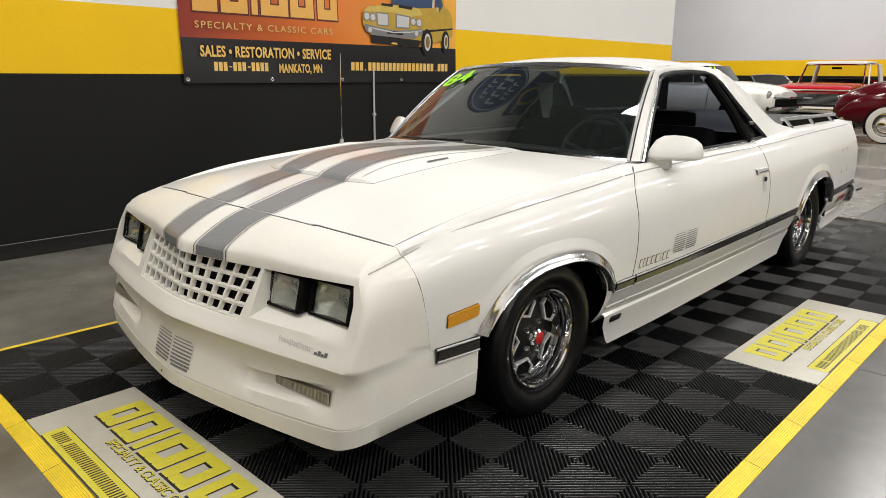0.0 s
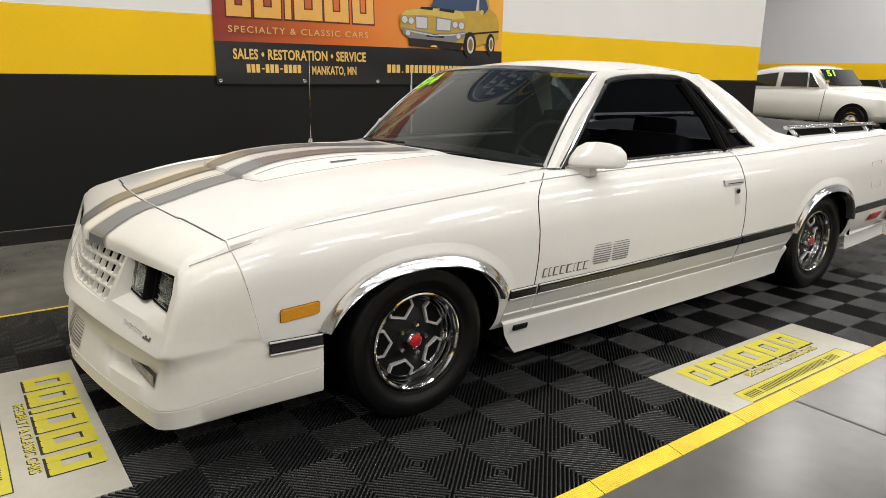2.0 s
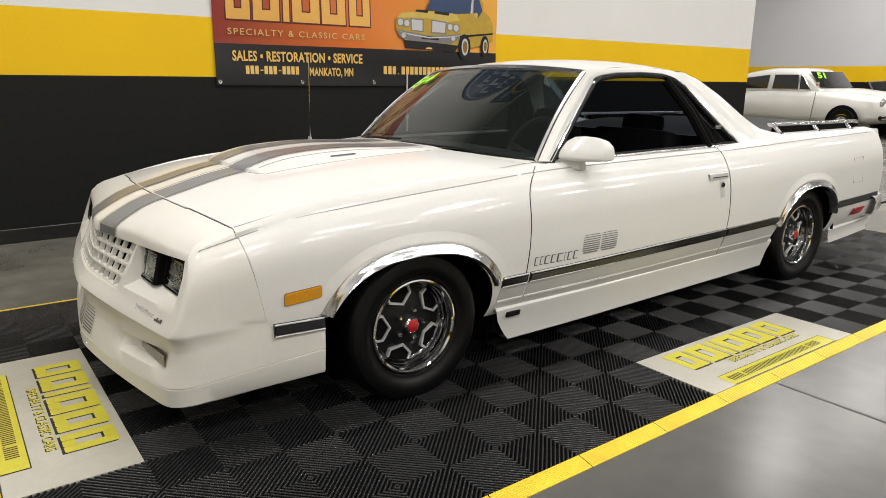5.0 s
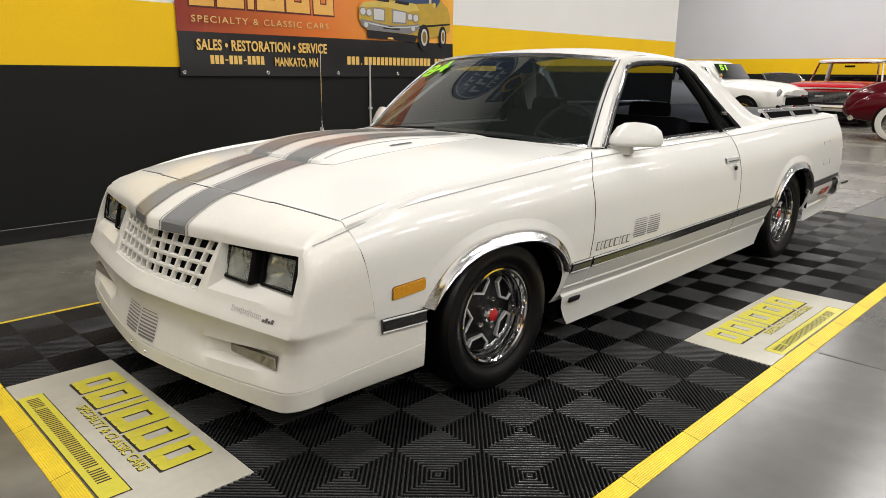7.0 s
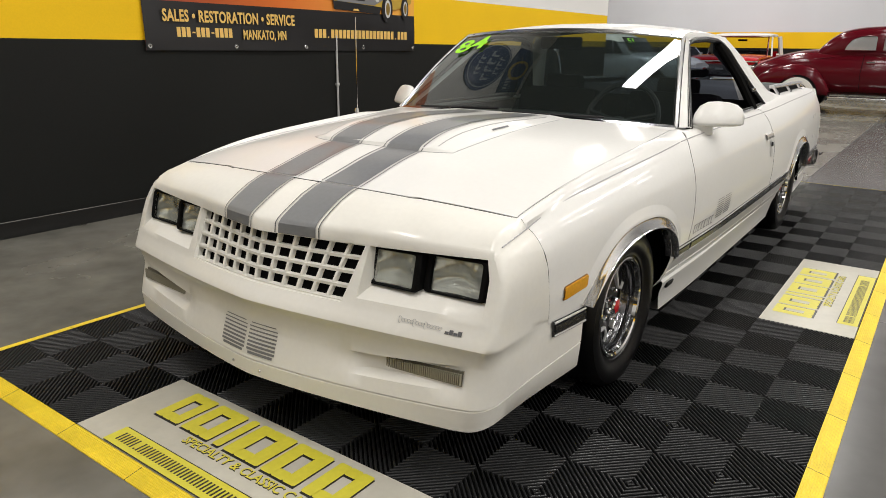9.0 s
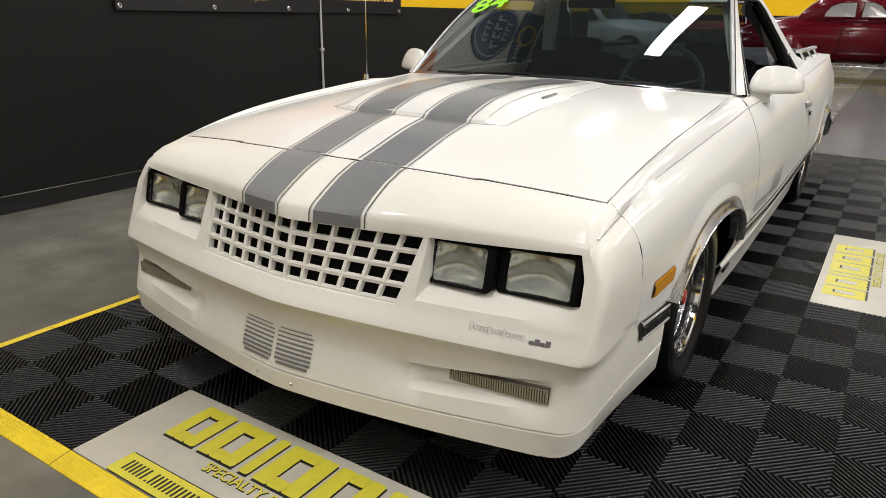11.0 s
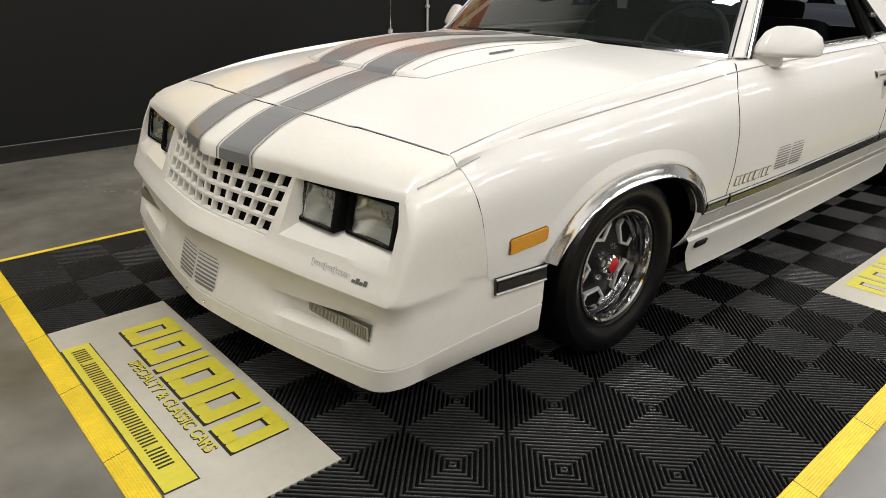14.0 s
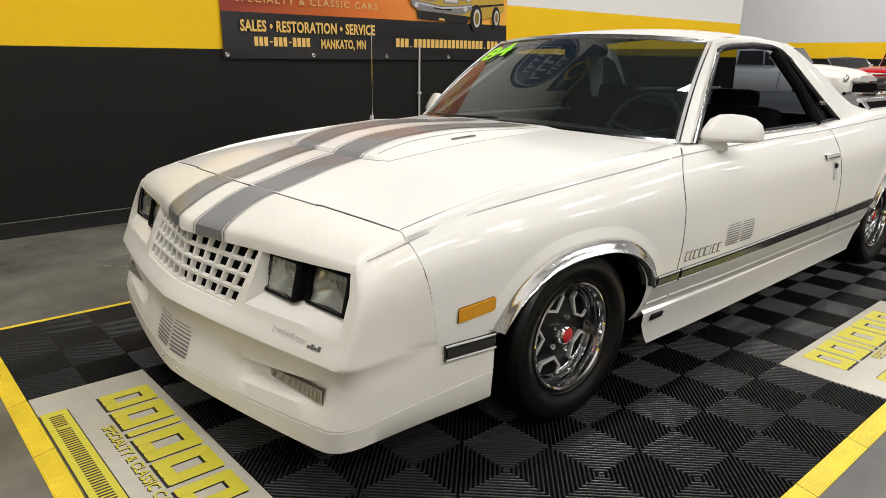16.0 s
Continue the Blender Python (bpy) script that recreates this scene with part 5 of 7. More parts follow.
# marker lamps
for s in (1, -1):
    def marker(y0, y1, z0, z1, proud):
        rows = []
        for y in [y0 + q for q in (0.0, 0.0004, 0.0015, 0.0035, 0.006, 0.009)] + [y1 - q for q in (0.009, 0.006, 0.0035, 0.0015, 0.0004, 0.0)]:
            e = min(y - y0, y1 - y)
            cut = 0.009 - math.sqrt(max(0.0, 0.009**2 - (0.009 - e) ** 2)) if e < 0.009 else 0.0
            rise = 0.10 * (y + 0.487)
            rows.append([(s * (side_x(y, z) + p), y, z + rise) for z, p in ((z0 + cut, 0.0), (z0 + cut + 0.002, proud), (z1 - cut - 0.002, proud), (z1 - cut, 0.0))])
        return grid(rows, flip=s < 0)

    rim = part("marker_lamp", marker(-0.5535, -0.4205, 0.4975, 0.5445, 0.003), AMBERRIM, car, "amber side marker lamp in a thin dark rim", sharp=30)
    part("amber_lens", marker(-0.552, -0.422, 0.499, 0.543, 0.006), AMBER, rim, "glossy amber lens", sharp=30)

# mirrors
def mirror(sign):
    """A rounded shell, deeper at the inner end, with a flat foot."""
    rows = []
    table = [(0.0, 0.02, 0.30), (0.03, 0.055, 0.62), (0.10, 0.088, 0.86), (0.25, 0.108, 0.98), (0.45, 0.112, 1.0), (0.65, 0.108, 0.97), (0.82, 0.096, 0.88), (0.93, 0.074, 0.70), (0.985, 0.045, 0.45), (1.0, 0.018, 0.2)]
    for t, h, d in table:
        x, y = 0.790 + 0.185 * t, 0.815 + 0.095 * t**1.2
        low = 0.893 + 0.012 * (1 - t) * 0
        row = []
        for k in range(20):
            b = k * math.tau / 20
            c, s_ = math.cos(b), math.sin(b)
            yy = 0.062 * d * math.copysign(abs(c) ** 0.75, c)
            zz = h * 0.5 * (1 + math.copysign(abs(s_) ** (0.75 if s_ > 0 else 0.45), s_))
            if c < 0:
                yy *= 1.30 - 1.25 * (zz / 0.11)
            row.append((sign * x, y + yy, low + (0.112 - h) * 0.12 + zz * 0.97))
        rows.append(row)
    bm = grid(rows, close_u=True)
    bm.verts.ensure_lookup_table()
    n = len(bm.verts)
    bm.faces.new([bm.verts[k] for k in range(20)])
    bm.faces.new([bm.verts[k] for k in range(n - 20, n)])
    bmesh.ops.recalc_face_normals(bm, faces=bm.faces)
    ob = part("door_mirror", bm, PAINT, car, "white body-coloured door mirror", sharp=60)
    bm = grid([[(sign * (0.80 + 0.040 * a_ + dx), 0.785 + 0.06 * a_ + dy + (0.902 - z) * 0.25, z) for a_, dx, dy in ((0, -0.02, -0.035), (1, 0.03, -0.02), (1, 0.02, 0.03), (0, -0.02, 0.04))] for z in (0.858, 0.880, 0.902)], close_u=True)
    bmesh.ops.recalc_face_normals(bm, faces=bm.faces)
    part("mirror_foot", bm, PAINT, ob, "white mirror foot")
    part("mirror_glass", boxed(-0.070, -0.002, -0.034, 0.070, 0.002, 0.034, m=pose(sign * 0.880, 0.902, 0.945, 0, 0, sign * 28)), CHROME, ob, "mirror glass")
    return ob


mirror(1)
mirror(-1)

# bed rails
for s in (1, -1):
    rail_x = lambda y: 0.742 - 0.03 * (y - 2.6)
    rail_z = lambda y: 0.990 - 0.010 * (y - 2.6)
    rows = []
    for y in np.linspace(2.56, 3.78, 14):
        slant = 0.0 if y > 2.57 else 1.0
        rows.append([(s * (rail_x(y) + dx), y + slant * (0.03 - dz), rail_z(y) + dz) for dx, dz in ((-0.018, -0.005), (-0.016, 0.008), (-0.008, 0.012), (0.009, 0.011), (0.016, 0.004), (0.018, -0.006), (0.010, -0.011), (-0.010, -0.011))])
    bm = grid(rows, close_u=True)
    bm.verts.ensure_lookup_table()
    bm.faces.new([bm.verts[k] for k in range(8)])
    bm.faces.new([bm.verts[k] for k in range(104, 112)])
    bmesh.ops.recalc_face_normals(bm, faces=bm.faces)
    ob = part("bed_side_rail", bm, DULLCHROME, car, "chrome bed side rail on slanting flat legs")
    bm = grid([[(s * (rail_x(y) + dx), y, z) for dx, z in ((0.004, rail_z(y) - 0.012), (0.012, bed_z(y) - 0.005), (-0.03, bed_z(y) - 0.005), (-0.02, rail_z(y) - 0.012))] for y in np.linspace(2.66, 3.76, 12)])
    part("rail_channel", bm, GAP, ob, "dark strip between the rail and the bed")
    for y in (2.63, 3.12, 3.60):
        x, z = rail_x(y), rail_z(y)
        rows = []
        for t in np.linspace(0, 1, 5):
            c = Vector((x + 0.004 + 0.030 * t, y + 0.052 * t, z - 0.004 - 0.056 * t + (0.004 if t == 1 else 0.0)))
            rows.append([(s * (c.x + dx), c.y + dy, c.z) for dx, dy in ((-0.004, -0.024), (0.006, -0.021), (0.006, 0.021), (-0.004, 0.024))])
        bm = grid(rows, close_u=True)
        bmesh.ops.recalc_face_normals(bm, faces=bm.faces)
        post = part("rail_post", bm, DULLCHROME, ob, "flat rail leg")
        part("leg_bolt", lathe([(0.0, 0.004), (0.006, 0.003), (0.007, 0.0)], 8), BLACK, post).matrix_basis = Matrix.Translation((s * (x + 0.034), y + 0.045, z - 0.045))

# rear bumper
rows = []
for u in np.linspace(-1, 1, 49):
    a = abs(u)
    x = u * (0.90 if a < 0.9 else 0.90)
    y = 4.05 - 0.03 * a**2 - 0.26 * max(0.0, (a - 0.94) / 0.06) ** 1.2
    rows.append([(x * 0.97, y - 0.05, 0.470), (x, y - 0.008, 0.478), (x * 1.012, y + 0.012, 0.465), (x * 1.016, y + 0.02, 0.435), (x * 1.012, y + 0.012, 0.375), (x, y - 0.006, 0.350), (x * 0.96, y - 0.06, 0.345)])
rear_bumper = part("rear_bumper", grid(rows), BEAD, car, "chrome rear bumper with black strip", sharp=40)
for s in (1, -1):
    part("bumper_strip", boxed(s * 0.905, 3.88, 0.416, s * 0.920, 4.01, 0.431, bevel=0.005), BLACK, rear_bumper, "black rubber strip")
    part("bumper_filler", boxed(s * 0.76, 3.91, 0.37, s * 0.845, 4.00, 0.46, bevel=0.01), BLACK, rear_bumper)


# handles and locks
for s in (1, -1):
    y0, y1, z = 1.752, 1.915, 0.762
    rows = [[(s * (side_x(y, z + dz) + p), y, z + dz) for dz, p in ((-0.014, 0.0), (-0.012, 0.010), (0.012, 0.010), (0.014, 0.0))] for y in np.linspace(y0, y1, 6)]
    h = part("door_handle", grid(rows, flip=s < 0), BEAD, car, "chrome pull-up door handle", sharp=30)
    rows = [[(s * (side_x(y, z + dz) + 0.0115), y, z + dz) for dz in (-0.007, -0.002)] for y in (y0 + 0.02, y1 - 0.012)]
    part("handle_recess", grid(rows, flip=s < 0), BLACK, h)
    rows = [[(s * (side_x(y, z_) + 0.003), y, z_) for z_ in (0.650, 0.735)] for y in (1.842, 1.885)]
    k = part("lock_plate", grid(rows, flip=s < 0), SILVER, car, "small bright lock plate")
    part("lock", lathe([(0.0, 0.008), (0.010, 0.008), (0.013, 0.004), (0.013, 0.0)], 12), BLACKGLOSS, k).matrix_basis = pose(s * (side_x(1.863, 0.715) + 0.003), 1.863, 0.715, 0, 0, 0 if s > 0 else 180)
# fuel door outline and rear marker
rows = [(side_x(y, z) + 0.001, y, z) for y, z in ((3.41, 0.60), (3.41, 0.76), (3.55, 0.765), (3.55, 0.60))]
part("fuel_door_gap", tube(rows, 0.0018, 4, closed=True), PINLIGHT, car, "thin outline of the fuel door")
for s in (1, -1):
    rows = [[(s * (side_x(y, z) + p), y + 0.5 * (z - 0.39), z) for z, p in ((0.368, 0.0), (0.371, 0.007), (0.414, 0.007), (0.417, 0.0))] for y in (3.50, 3.56, 3.62, 3.68)]
    part("rear_marker", grid(rows, flip=s < 0), RED, car, "red rear side marker")
# fender antenna on the far wing
base = Vector((-0.792, 0.346, 0.882))
part("antenna", tube([base, base + Vector((0.0, 0.004, 0.022)), base + Vector((0, 0.005, 0.024)), base + Vector((-0.006, 0.015, 0.47))], [0.013, 0.010, 0.0026, 0.0014], 8), CHROME, car, "thin chrome whip antenna on the wing")

# wipers and cowl
cowl = part("cowl_vent", grid([[(x, y + dy, z + dz) for x, y, z in [ws_point(u, 0.0) for u in np.linspace(-0.70, 0.70, 25)]] for dy, dz in ((-0.075, -0.022), (-0.03, -0.018), (0.01, -0.004))]), BLACK, car, "black cowl vent below the windshield")
for pts in ([(-0.70, 0.004), (-0.40, 0.008), (-0.02, 0.028)], [(0.02, 0.002), (0.33, 0.006), (0.64, 0.020)]):
    line = [Vector(ws_point(u, v)) + Vector((0, -0.012, 0.012)) for u, v in pts]
    wp = part("wiper", tube(line, 0.0055, 6), BLACK, car, "black windshield wiper")
    part("wiper_arm", tube([line[1], line[1] + Vector((0.02, -0.03, -0.02))], 0.006, 6), BLACK, wp)

# year marked on the glass in fluorescent paint
a, b = Vector(ws_point(-0.76, 0.80)), Vector(ws_point(-0.76, 0.95))
up = (b - a).normalized()
side = (Vector(ws_point(-0.60, 0.86)) - Vector(ws_point(-0.90, 0.86))).normalized()
nrm = side.cross(up).normalized()
m = Matrix((side, up, nrm)).transposed().to_4x4()
spot = Vector(ws_point(-0.74, 0.785)) + nrm * 0.010
words("84", 0.175, FLUO, Matrix.Translation(spot) @ m @ pose(0, 0, 0, 0, 0, 14) @ Matrix.Shear("XZ", 4, (0.0, 0.0)), windshield, 0.0005, "glass_marking", 1.2, bold=0.004)

# ---- interior ----
def seat(x):
    bm = boxed(x - 0.27, 1.18, 0.42, x + 0.27, 1.72, 0.62, bevel=0.05)
    ob = part("seat_cushion", bm, CLOTH, car, "dark cloth seat")
    part("seat_back", boxed(-0.27, -0.09, 0.0, 0.27, 0.07, 0.42, bevel=0.05, m=pose(x, 1.74, 0.56, -16)), CLOTH, ob, "dark cloth seat back")
    part("headrest", boxed(-0.13, -0.05, 0.0, 0.12, 0.045, 0.12, bevel=0.04, m=pose(x, 1.885, 0.935, -10)), CLOTH, ob)


seat(0.37)
seat(-0.37)
rows = []
for y, z in ((0.56, 0.885), (0.62, 0.905), (0.80, 0.915), (0.90, 0.90), (0.93, 0.85), (0.90, 0.72), (0.80, 0.55)):
    rows.append([(u * 0.725, max(y + 0.03 * u * u, 0.500 + 0.205 * abs(u) ** 2.2), z - 0.035 * u * u) for u in np.linspace(-1, 1, 21)])
part("dashboard", grid(rows), DASH, car, "black padded dashboard")
ring = [(0.37 + 0.185 * math.cos(a), 1.03 + 0.075 * math.sin(a), 0.875 + 0.17 * math.sin(a)) for a in np.linspace(0, math.tau, 32, endpoint=False)]
wheel = part("steering_wheel", tube(ring, 0.013, 8, closed=True), DASH, car, "thin-rimmed black steering wheel")
for a in (0.2, math.pi - 0.2, -math.pi / 2):
    part("spoke", tube([(0.37, 1.01, 0.865), (0.37 + 0.18 * math.cos(a), 1.03 + 0.073 * math.sin(a), 0.875 + 0.165 * math.sin(a))], 0.012, 6), DASH, wheel)
part("column", tube([(0.37, 1.01, 0.865), (0.37, 0.80, 0.76)], 0.035, 10), DASH, wheel)
part("rear_view_mirror", boxed(-0.11, -0.012, -0.03, 0.11, 0.012, 0.03, bevel=0.01, m=pose(0.0, 1.06, 1.24, 0, 0, 10)), VINYL, car, "black rear-view mirror")
part("headliner", grid([[(u * 0.57, y, 1.285 + 0.03 * (1 - u * u)) for u in np.linspace(-1, 1, 9)] for y in np.linspace(1.08, 1.98, 8)]), VINYL, car, "dark headliner")
part("cabin_floor", boxed(-0.76, 0.50, 0.28, 0.76, 2.12, 0.40), VINYL, car)
for s in (1, -1):
    part("door_card", boxed(s * 0.745, 0.62, 0.38, s * 0.772, 2.10, 0.875), VINYL, car, "black inner door panel")


# ---- printed floor pads ----
def flat(pts, mat, parent, z, name="print"):
    """A flat printed shape; pts run round its outline."""
    bm = bmesh.new()
    f = bm.faces.new([bm.verts.new((x, y, z)) for x, y in pts])
    if f.normal.z < 0 or sum(pts[i][0] * pts[(i + 1) % len(pts)][1] - pts[(i + 1) % len(pts)][0] * pts[i][1] for i in range(len(pts))) < 0:
        bmesh.ops.reverse_faces(bm, faces=bm.faces)
    return part(name, bm, mat, parent, sharp=0)


def slab(x0, y0, x1, y1, cut=0.0):
    """An outline with clipped corners."""
    c = cut
    return [(x0 + c, y0), (x1 - c, y0), (x1, y0 + c), (x1, y1 - c), (x1 - c, y1), (x0 + c, y1), (x0, y1 - c), (x0, y0 + c)] if c else [(x0, y0), (x1, y0), (x1, y1), (x0, y1)]


BIG = [(0.0, 0.145), (0.165, 0.33), (0.355, 0.395), (0.415, 0.60), (0.615, 0.785), (0.815, 0.97)]


def logo_block(k, w):
    """Plain blocks of the big sign word, in unit height: solid, or with one slot."""
    if w < 0.06:
        return [(0, 0, w, 1)]
    c = w * 0.34
    return [(0, 0, c, 1), (w - c, 0, w, 1), (c - 0.002, 0, w - c + 0.002, 0.24), (c - 0.002, 0.76, w - c + 0.002, 1)]


def floor_pad(m, label):
    """A printed panel three tiles long; x along the print, y up the print, its middle at the origin."""
    pad = empty("floor_sign", m, label, "floor sign", "printed floor signs")
    part("panel", boxed(-1.5 * P + 0.002, -P / 2 + 0.002, 0, 1.5 * P - 0.002, P / 2 - 0.002, TILE_H, bevel=0.002), PADWHITE, pad, "white printed panel")
    z = TILE_H + 0.0006
    x0, x1, y0, y1 = -0.452, 0.420, -0.005, 0.165
    for k, (a, b) in enumerate(BIG):
        for bx0, by0, bx1, by1 in logo_block(k, (b - a)):
            xa, xb = x0 + (x1 - x0) * (a + bx0), x0 + (x1 - x0) * (a + bx1)
            ya, yb = y0 + (y1 - y0) * by0, y0 + (y1 - y0) * by1
            flat(slab(xa + 0.006, ya - 0.009, xb + 0.006, yb - 0.009), PADBLACK, pad, z, "shadow_block")
            flat(slab(xa, ya, xb, yb, 0.006), PADYELLOW, pad, z + 0.0006, "yellow_block")
    words("SPECIALTY & CLASSIC CARS", 0.050, PADBLACK, Matrix.Translation((0.063, -0.0425, z + 0.0002)), pad, 0.0001, "lettering", 0.93, bold=0.0012)
    words("SPECIALTY & CLASSIC CARS", 0.050, PADYELLOW, Matrix.Translation((0.060, -0.0395, z + 0.0008)), pad, 0.0001, "lettering", 0.93, bold=0.0006)
    flat(slab(-0.434, -0.196, 0.430, -0.106), PADBLACK, pad, z, "shadow_block")
    flat(slab(-0.440, -0.192, 0.424, -0.110), PADYELLOW, pad, z + 0.0006, "yellow_bar")
    x = -0.405
    for n in range(25):
        wd = 0.016 if n in (3, 21) else 0.031
        if n in (3, 21):
            flat(slab(x + 0.003, -0.172, x + 0.010, -0.165), PADBLACK, pad, z + 0.0012, "letter_bar")
        else:
            flat(slab(x, -0.172, x + 0.0075, -0.130), PADBLACK, pad, z + 0.0012, "letter_bar")
            flat(slab(x + 0.0155, -0.172, x + 0.023, -0.130), PADBLACK, pad, z + 0.0012, "letter_bar")
        x += wd
    return pad


fx = MAT_X0 + (FRONT_PAD[0] + 1.5) * P
floor_pad(pose(fx, MAT_Y0 + P / 2, 0), "white floor sign with yellow block print set into the mat")
floor_pad(pose(MAT_X1 - P / 2, MAT_Y0 + (SIDE_PAD[1] + 1.5) * P, 0, 0, 0, 90), "white floor sign with yellow block print beside the car")

# ---- wall banner ----
BAN_Y0, BAN_Y1, BAN_Z0, BAN_Z1 = 0.575, 3.655, 1.165, 2.40
BX = WALL_X + 0.012


def fade(name, a, b, c, rough=0.35):
    """Printed vinyl that fades from a over b to c along y."""
    m = material(name, b, rough=rough)
    nt = m.node_tree
    co, sep, rng, ramp = (nt.nodes.new("ShaderNode" + n) for n in ("TexCoord", "SeparateXYZ", "MapRange", "ValToRGB"))
    nt.links.new(co.outputs["Object"], sep.inputs[0])
    nt.links.new(sep.outputs[1], rng.inputs[0])
    rng.inputs[1].default_value, rng.inputs[2].default_value = BAN_Y0, BAN_Y1
    nt.links.new(rng.outputs[0], ramp.inputs[0])
    ramp.color_ramp.elements[0].color, ramp.color_ramp.elements[1].color = (*a, 1), (*c, 1)
    ramp.color_ramp.elements.new(0.42).color = (*b, 1)
    nt.links.new(ramp.outputs[0], nt.nodes["Principled BSDF"].inputs["Base Color"])
    return m


VINYLFADE = fade("orange_banner_vinyl", (0.25, 0.025, 0.016), (0.68, 0.16, 0.02), (0.84, 0.42, 0.06))
VINYLBLACK = material("black_banner_vinyl", (0.012, 0.012, 0.014), rough=0.3, stain=0.1, stain_scale=3)
GOLD = material("gold_print", (0.80, 0.52, 0.14), rough=0.4, grain=0.05, scale=20)
NAMEGOLD = material("deep_gold_print", (0.78, 0.42, 0.09), rough=0.4, grain=0.05, scale=20)
GOLDDARK = material("dark_red_print", (0.10, 0.012, 0.01), rough=0.4)
CREAM = material("cream_print", (0.66, 0.47, 0.18), rough=0.4)
OLIVE = material("ochre_print", (0.50, 0.33, 0.04), rough=0.4, grain=0.1, scale=12)
PALEOCHRE = material("pale_ochre_print", (0.62, 0.46, 0.10), rough=0.4, grain=0.1, scale=12)
OLIVEDARK = material("dark_ochre_print", (0.22, 0.14, 0.02), rough=0.4)
NAVY = material("navy_print", (0.03, 0.06, 0.14), rough=0.4)
GREYPRINT = material("grey_print", (0.20, 0.20, 0.21), rough=0.4)
PALEPRINT = material("pale_print", (0.55, 0.55, 0.55), rough=0.4)


def ripple(y, z):
    return 0.006 * math.sin(3.1 * y + 1.7 * z) + 0.004 * math.sin(9 * (z - 1.2) + 2.0 * y) + 0.010


ys = np.linspace(BAN_Y0, BAN_Y1, 60)
zs = np.linspace(BAN_Z0, BAN_Z1, 26)
banner = part("wall_banner", grid([[(BX + ripple(y, z), y, z) for y in ys] for z in zs], flip=True), VINYLFADE)
tagged(banner, "orange and black vinyl banner hung on the banded wall", "banner")


def on_banner(y, z, lift):
    return BX + ripple(y, z) + lift, y, z


def banner_patch(y0, y1, z0, z1, mat, lift=0.002, name="print", ny=12, nz=4, slope=0.0):
    rows = [[on_banner(y, z + slope * (y - y0), lift) for y in np.linspace(y0, y1, ny)] for z in np.linspace(z0, z1, nz)]
    return part(name, grid(rows, flip=True), mat, banner, sharp=0)


banner_patch(BAN_Y0, BAN_Y1, BAN_Z0, 1.512, VINYLBLACK, 0.0015, "black_field", 60, 10)
for y in np.linspace(BAN_Y0 + 0.03, BAN_Y1 - 0.03, 5):
    part("grommet", lathe([(0.006, 0.006), (0.014, 0.007), (0.018, 0.004), (0.019, 0.0)], 14), DULLCHROME, banner, "metal grommet").matrix_basis = Matrix.Translation(on_banner(y, BAN_Z0 + 0.03, 0.002))


def banner_shape(pts, mat, lift, name="print"):
    bm = bmesh.new()
    bm.faces.new([bm.verts.new((BX + 0.022 + lift, y, z)) for y, z in pts])
    bmesh.ops.recalc_face_normals(bm, faces=bm.faces)
    if sum(f.normal.x for f in bm.faces) < 0:
        bmesh.ops.reverse_faces(bm, faces=bm.faces)
    return part(name, bm, mat, banner, sharp=0)


def banner_words(text, y, z, size, mat, sx=1.0, bold=0.003, spacing=1.0):
    turn = Matrix(((0, 0, 1, 0), (1, 0, 0, 0), (0, 1, 0, 0), (0, 0, 0, 1)))
    words(text, size, mat, Matrix.Translation((BX + 0.024, y, z)) @ turn, banner, 0.0004, "lettering", sx, bold=bold, spacing=spacing)


banner_words("SALES \u2022 RESTORATION \u2022 SERVICE", 1.350, 1.408, 0.116, GOLD, 0.70, 0.0035, 1.06)
banner_words("MANKATO, MN", 1.655, 1.284, 0.101, GOLD, 0.62, 0.003, 1.05)
banner_words("SPECIALTY & CLASSIC CARS", 1.350, 1.608, 0.074, CREAM, 1.18, 0.0005, 1.24)
for k in range(12):
    if k in (3, 7):
        banner_patch(0.842 + 0.042 * k, 0.868 + 0.042 * k, 1.290, 1.300, GOLD, 0.003, "number_bar", 2, 2)
    else:
        banner_patch(0.836 + 0.042 * k, 0.868 + 0.042 * k, 1.262, 1.332, GOLD, 0.003, "number_bar", 2, 2)
for k in range(25):
    y = 2.225 + 0.0525 * k
    if k in (3, 21):
        banner_patch(y + 0.01, y + 0.024, 1.276, 1.290, GOLD, 0.003, "letter_bar", 2, 2)
    else:
        banner_patch(y, y + 0.040, 1.276, 1.352, GOLD, 0.003, "letter_bar", 2, 2)
# the big name as plain gold blocks with a dark rim
for k, (a, b) in enumerate(BIG):
    for bx0, by0, bx1, by1 in logo_block(k, b - a):
        y0, y1 = 0.69 + 1.43 * (a + bx0), 0.69 + 1.43 * (a + bx1)
        z0, z1 = 1.712 + 0.36 * by0, 1.712 + 0.36 * by1
        banner_patch(y0 - 0.012, y1 + 0.012, z0 - 0.014, z1 + 0.012, GOLDDARK, 0.0025, "dark_rim", 4, 4)
        banner_patch(y0, y1, z0, z1, NAMEGOLD, 0.004, "gold_block", 4, 4)
# a printed yellow coupe, seen from its front corner
def car_print(pts, mat, lift):
    return banner_shape([(2.36 + (a - 935) / 415, 1.512 + (250 - b) / 480) for a, b in pts], mat, lift)


def round_print(a, b, ra, rb, mat, lift):
    return car_print([(a + ra * math.cos(t), b + rb * math.sin(t)) for t in np.linspace(0, math.tau, 20, endpoint=False)], mat, lift)


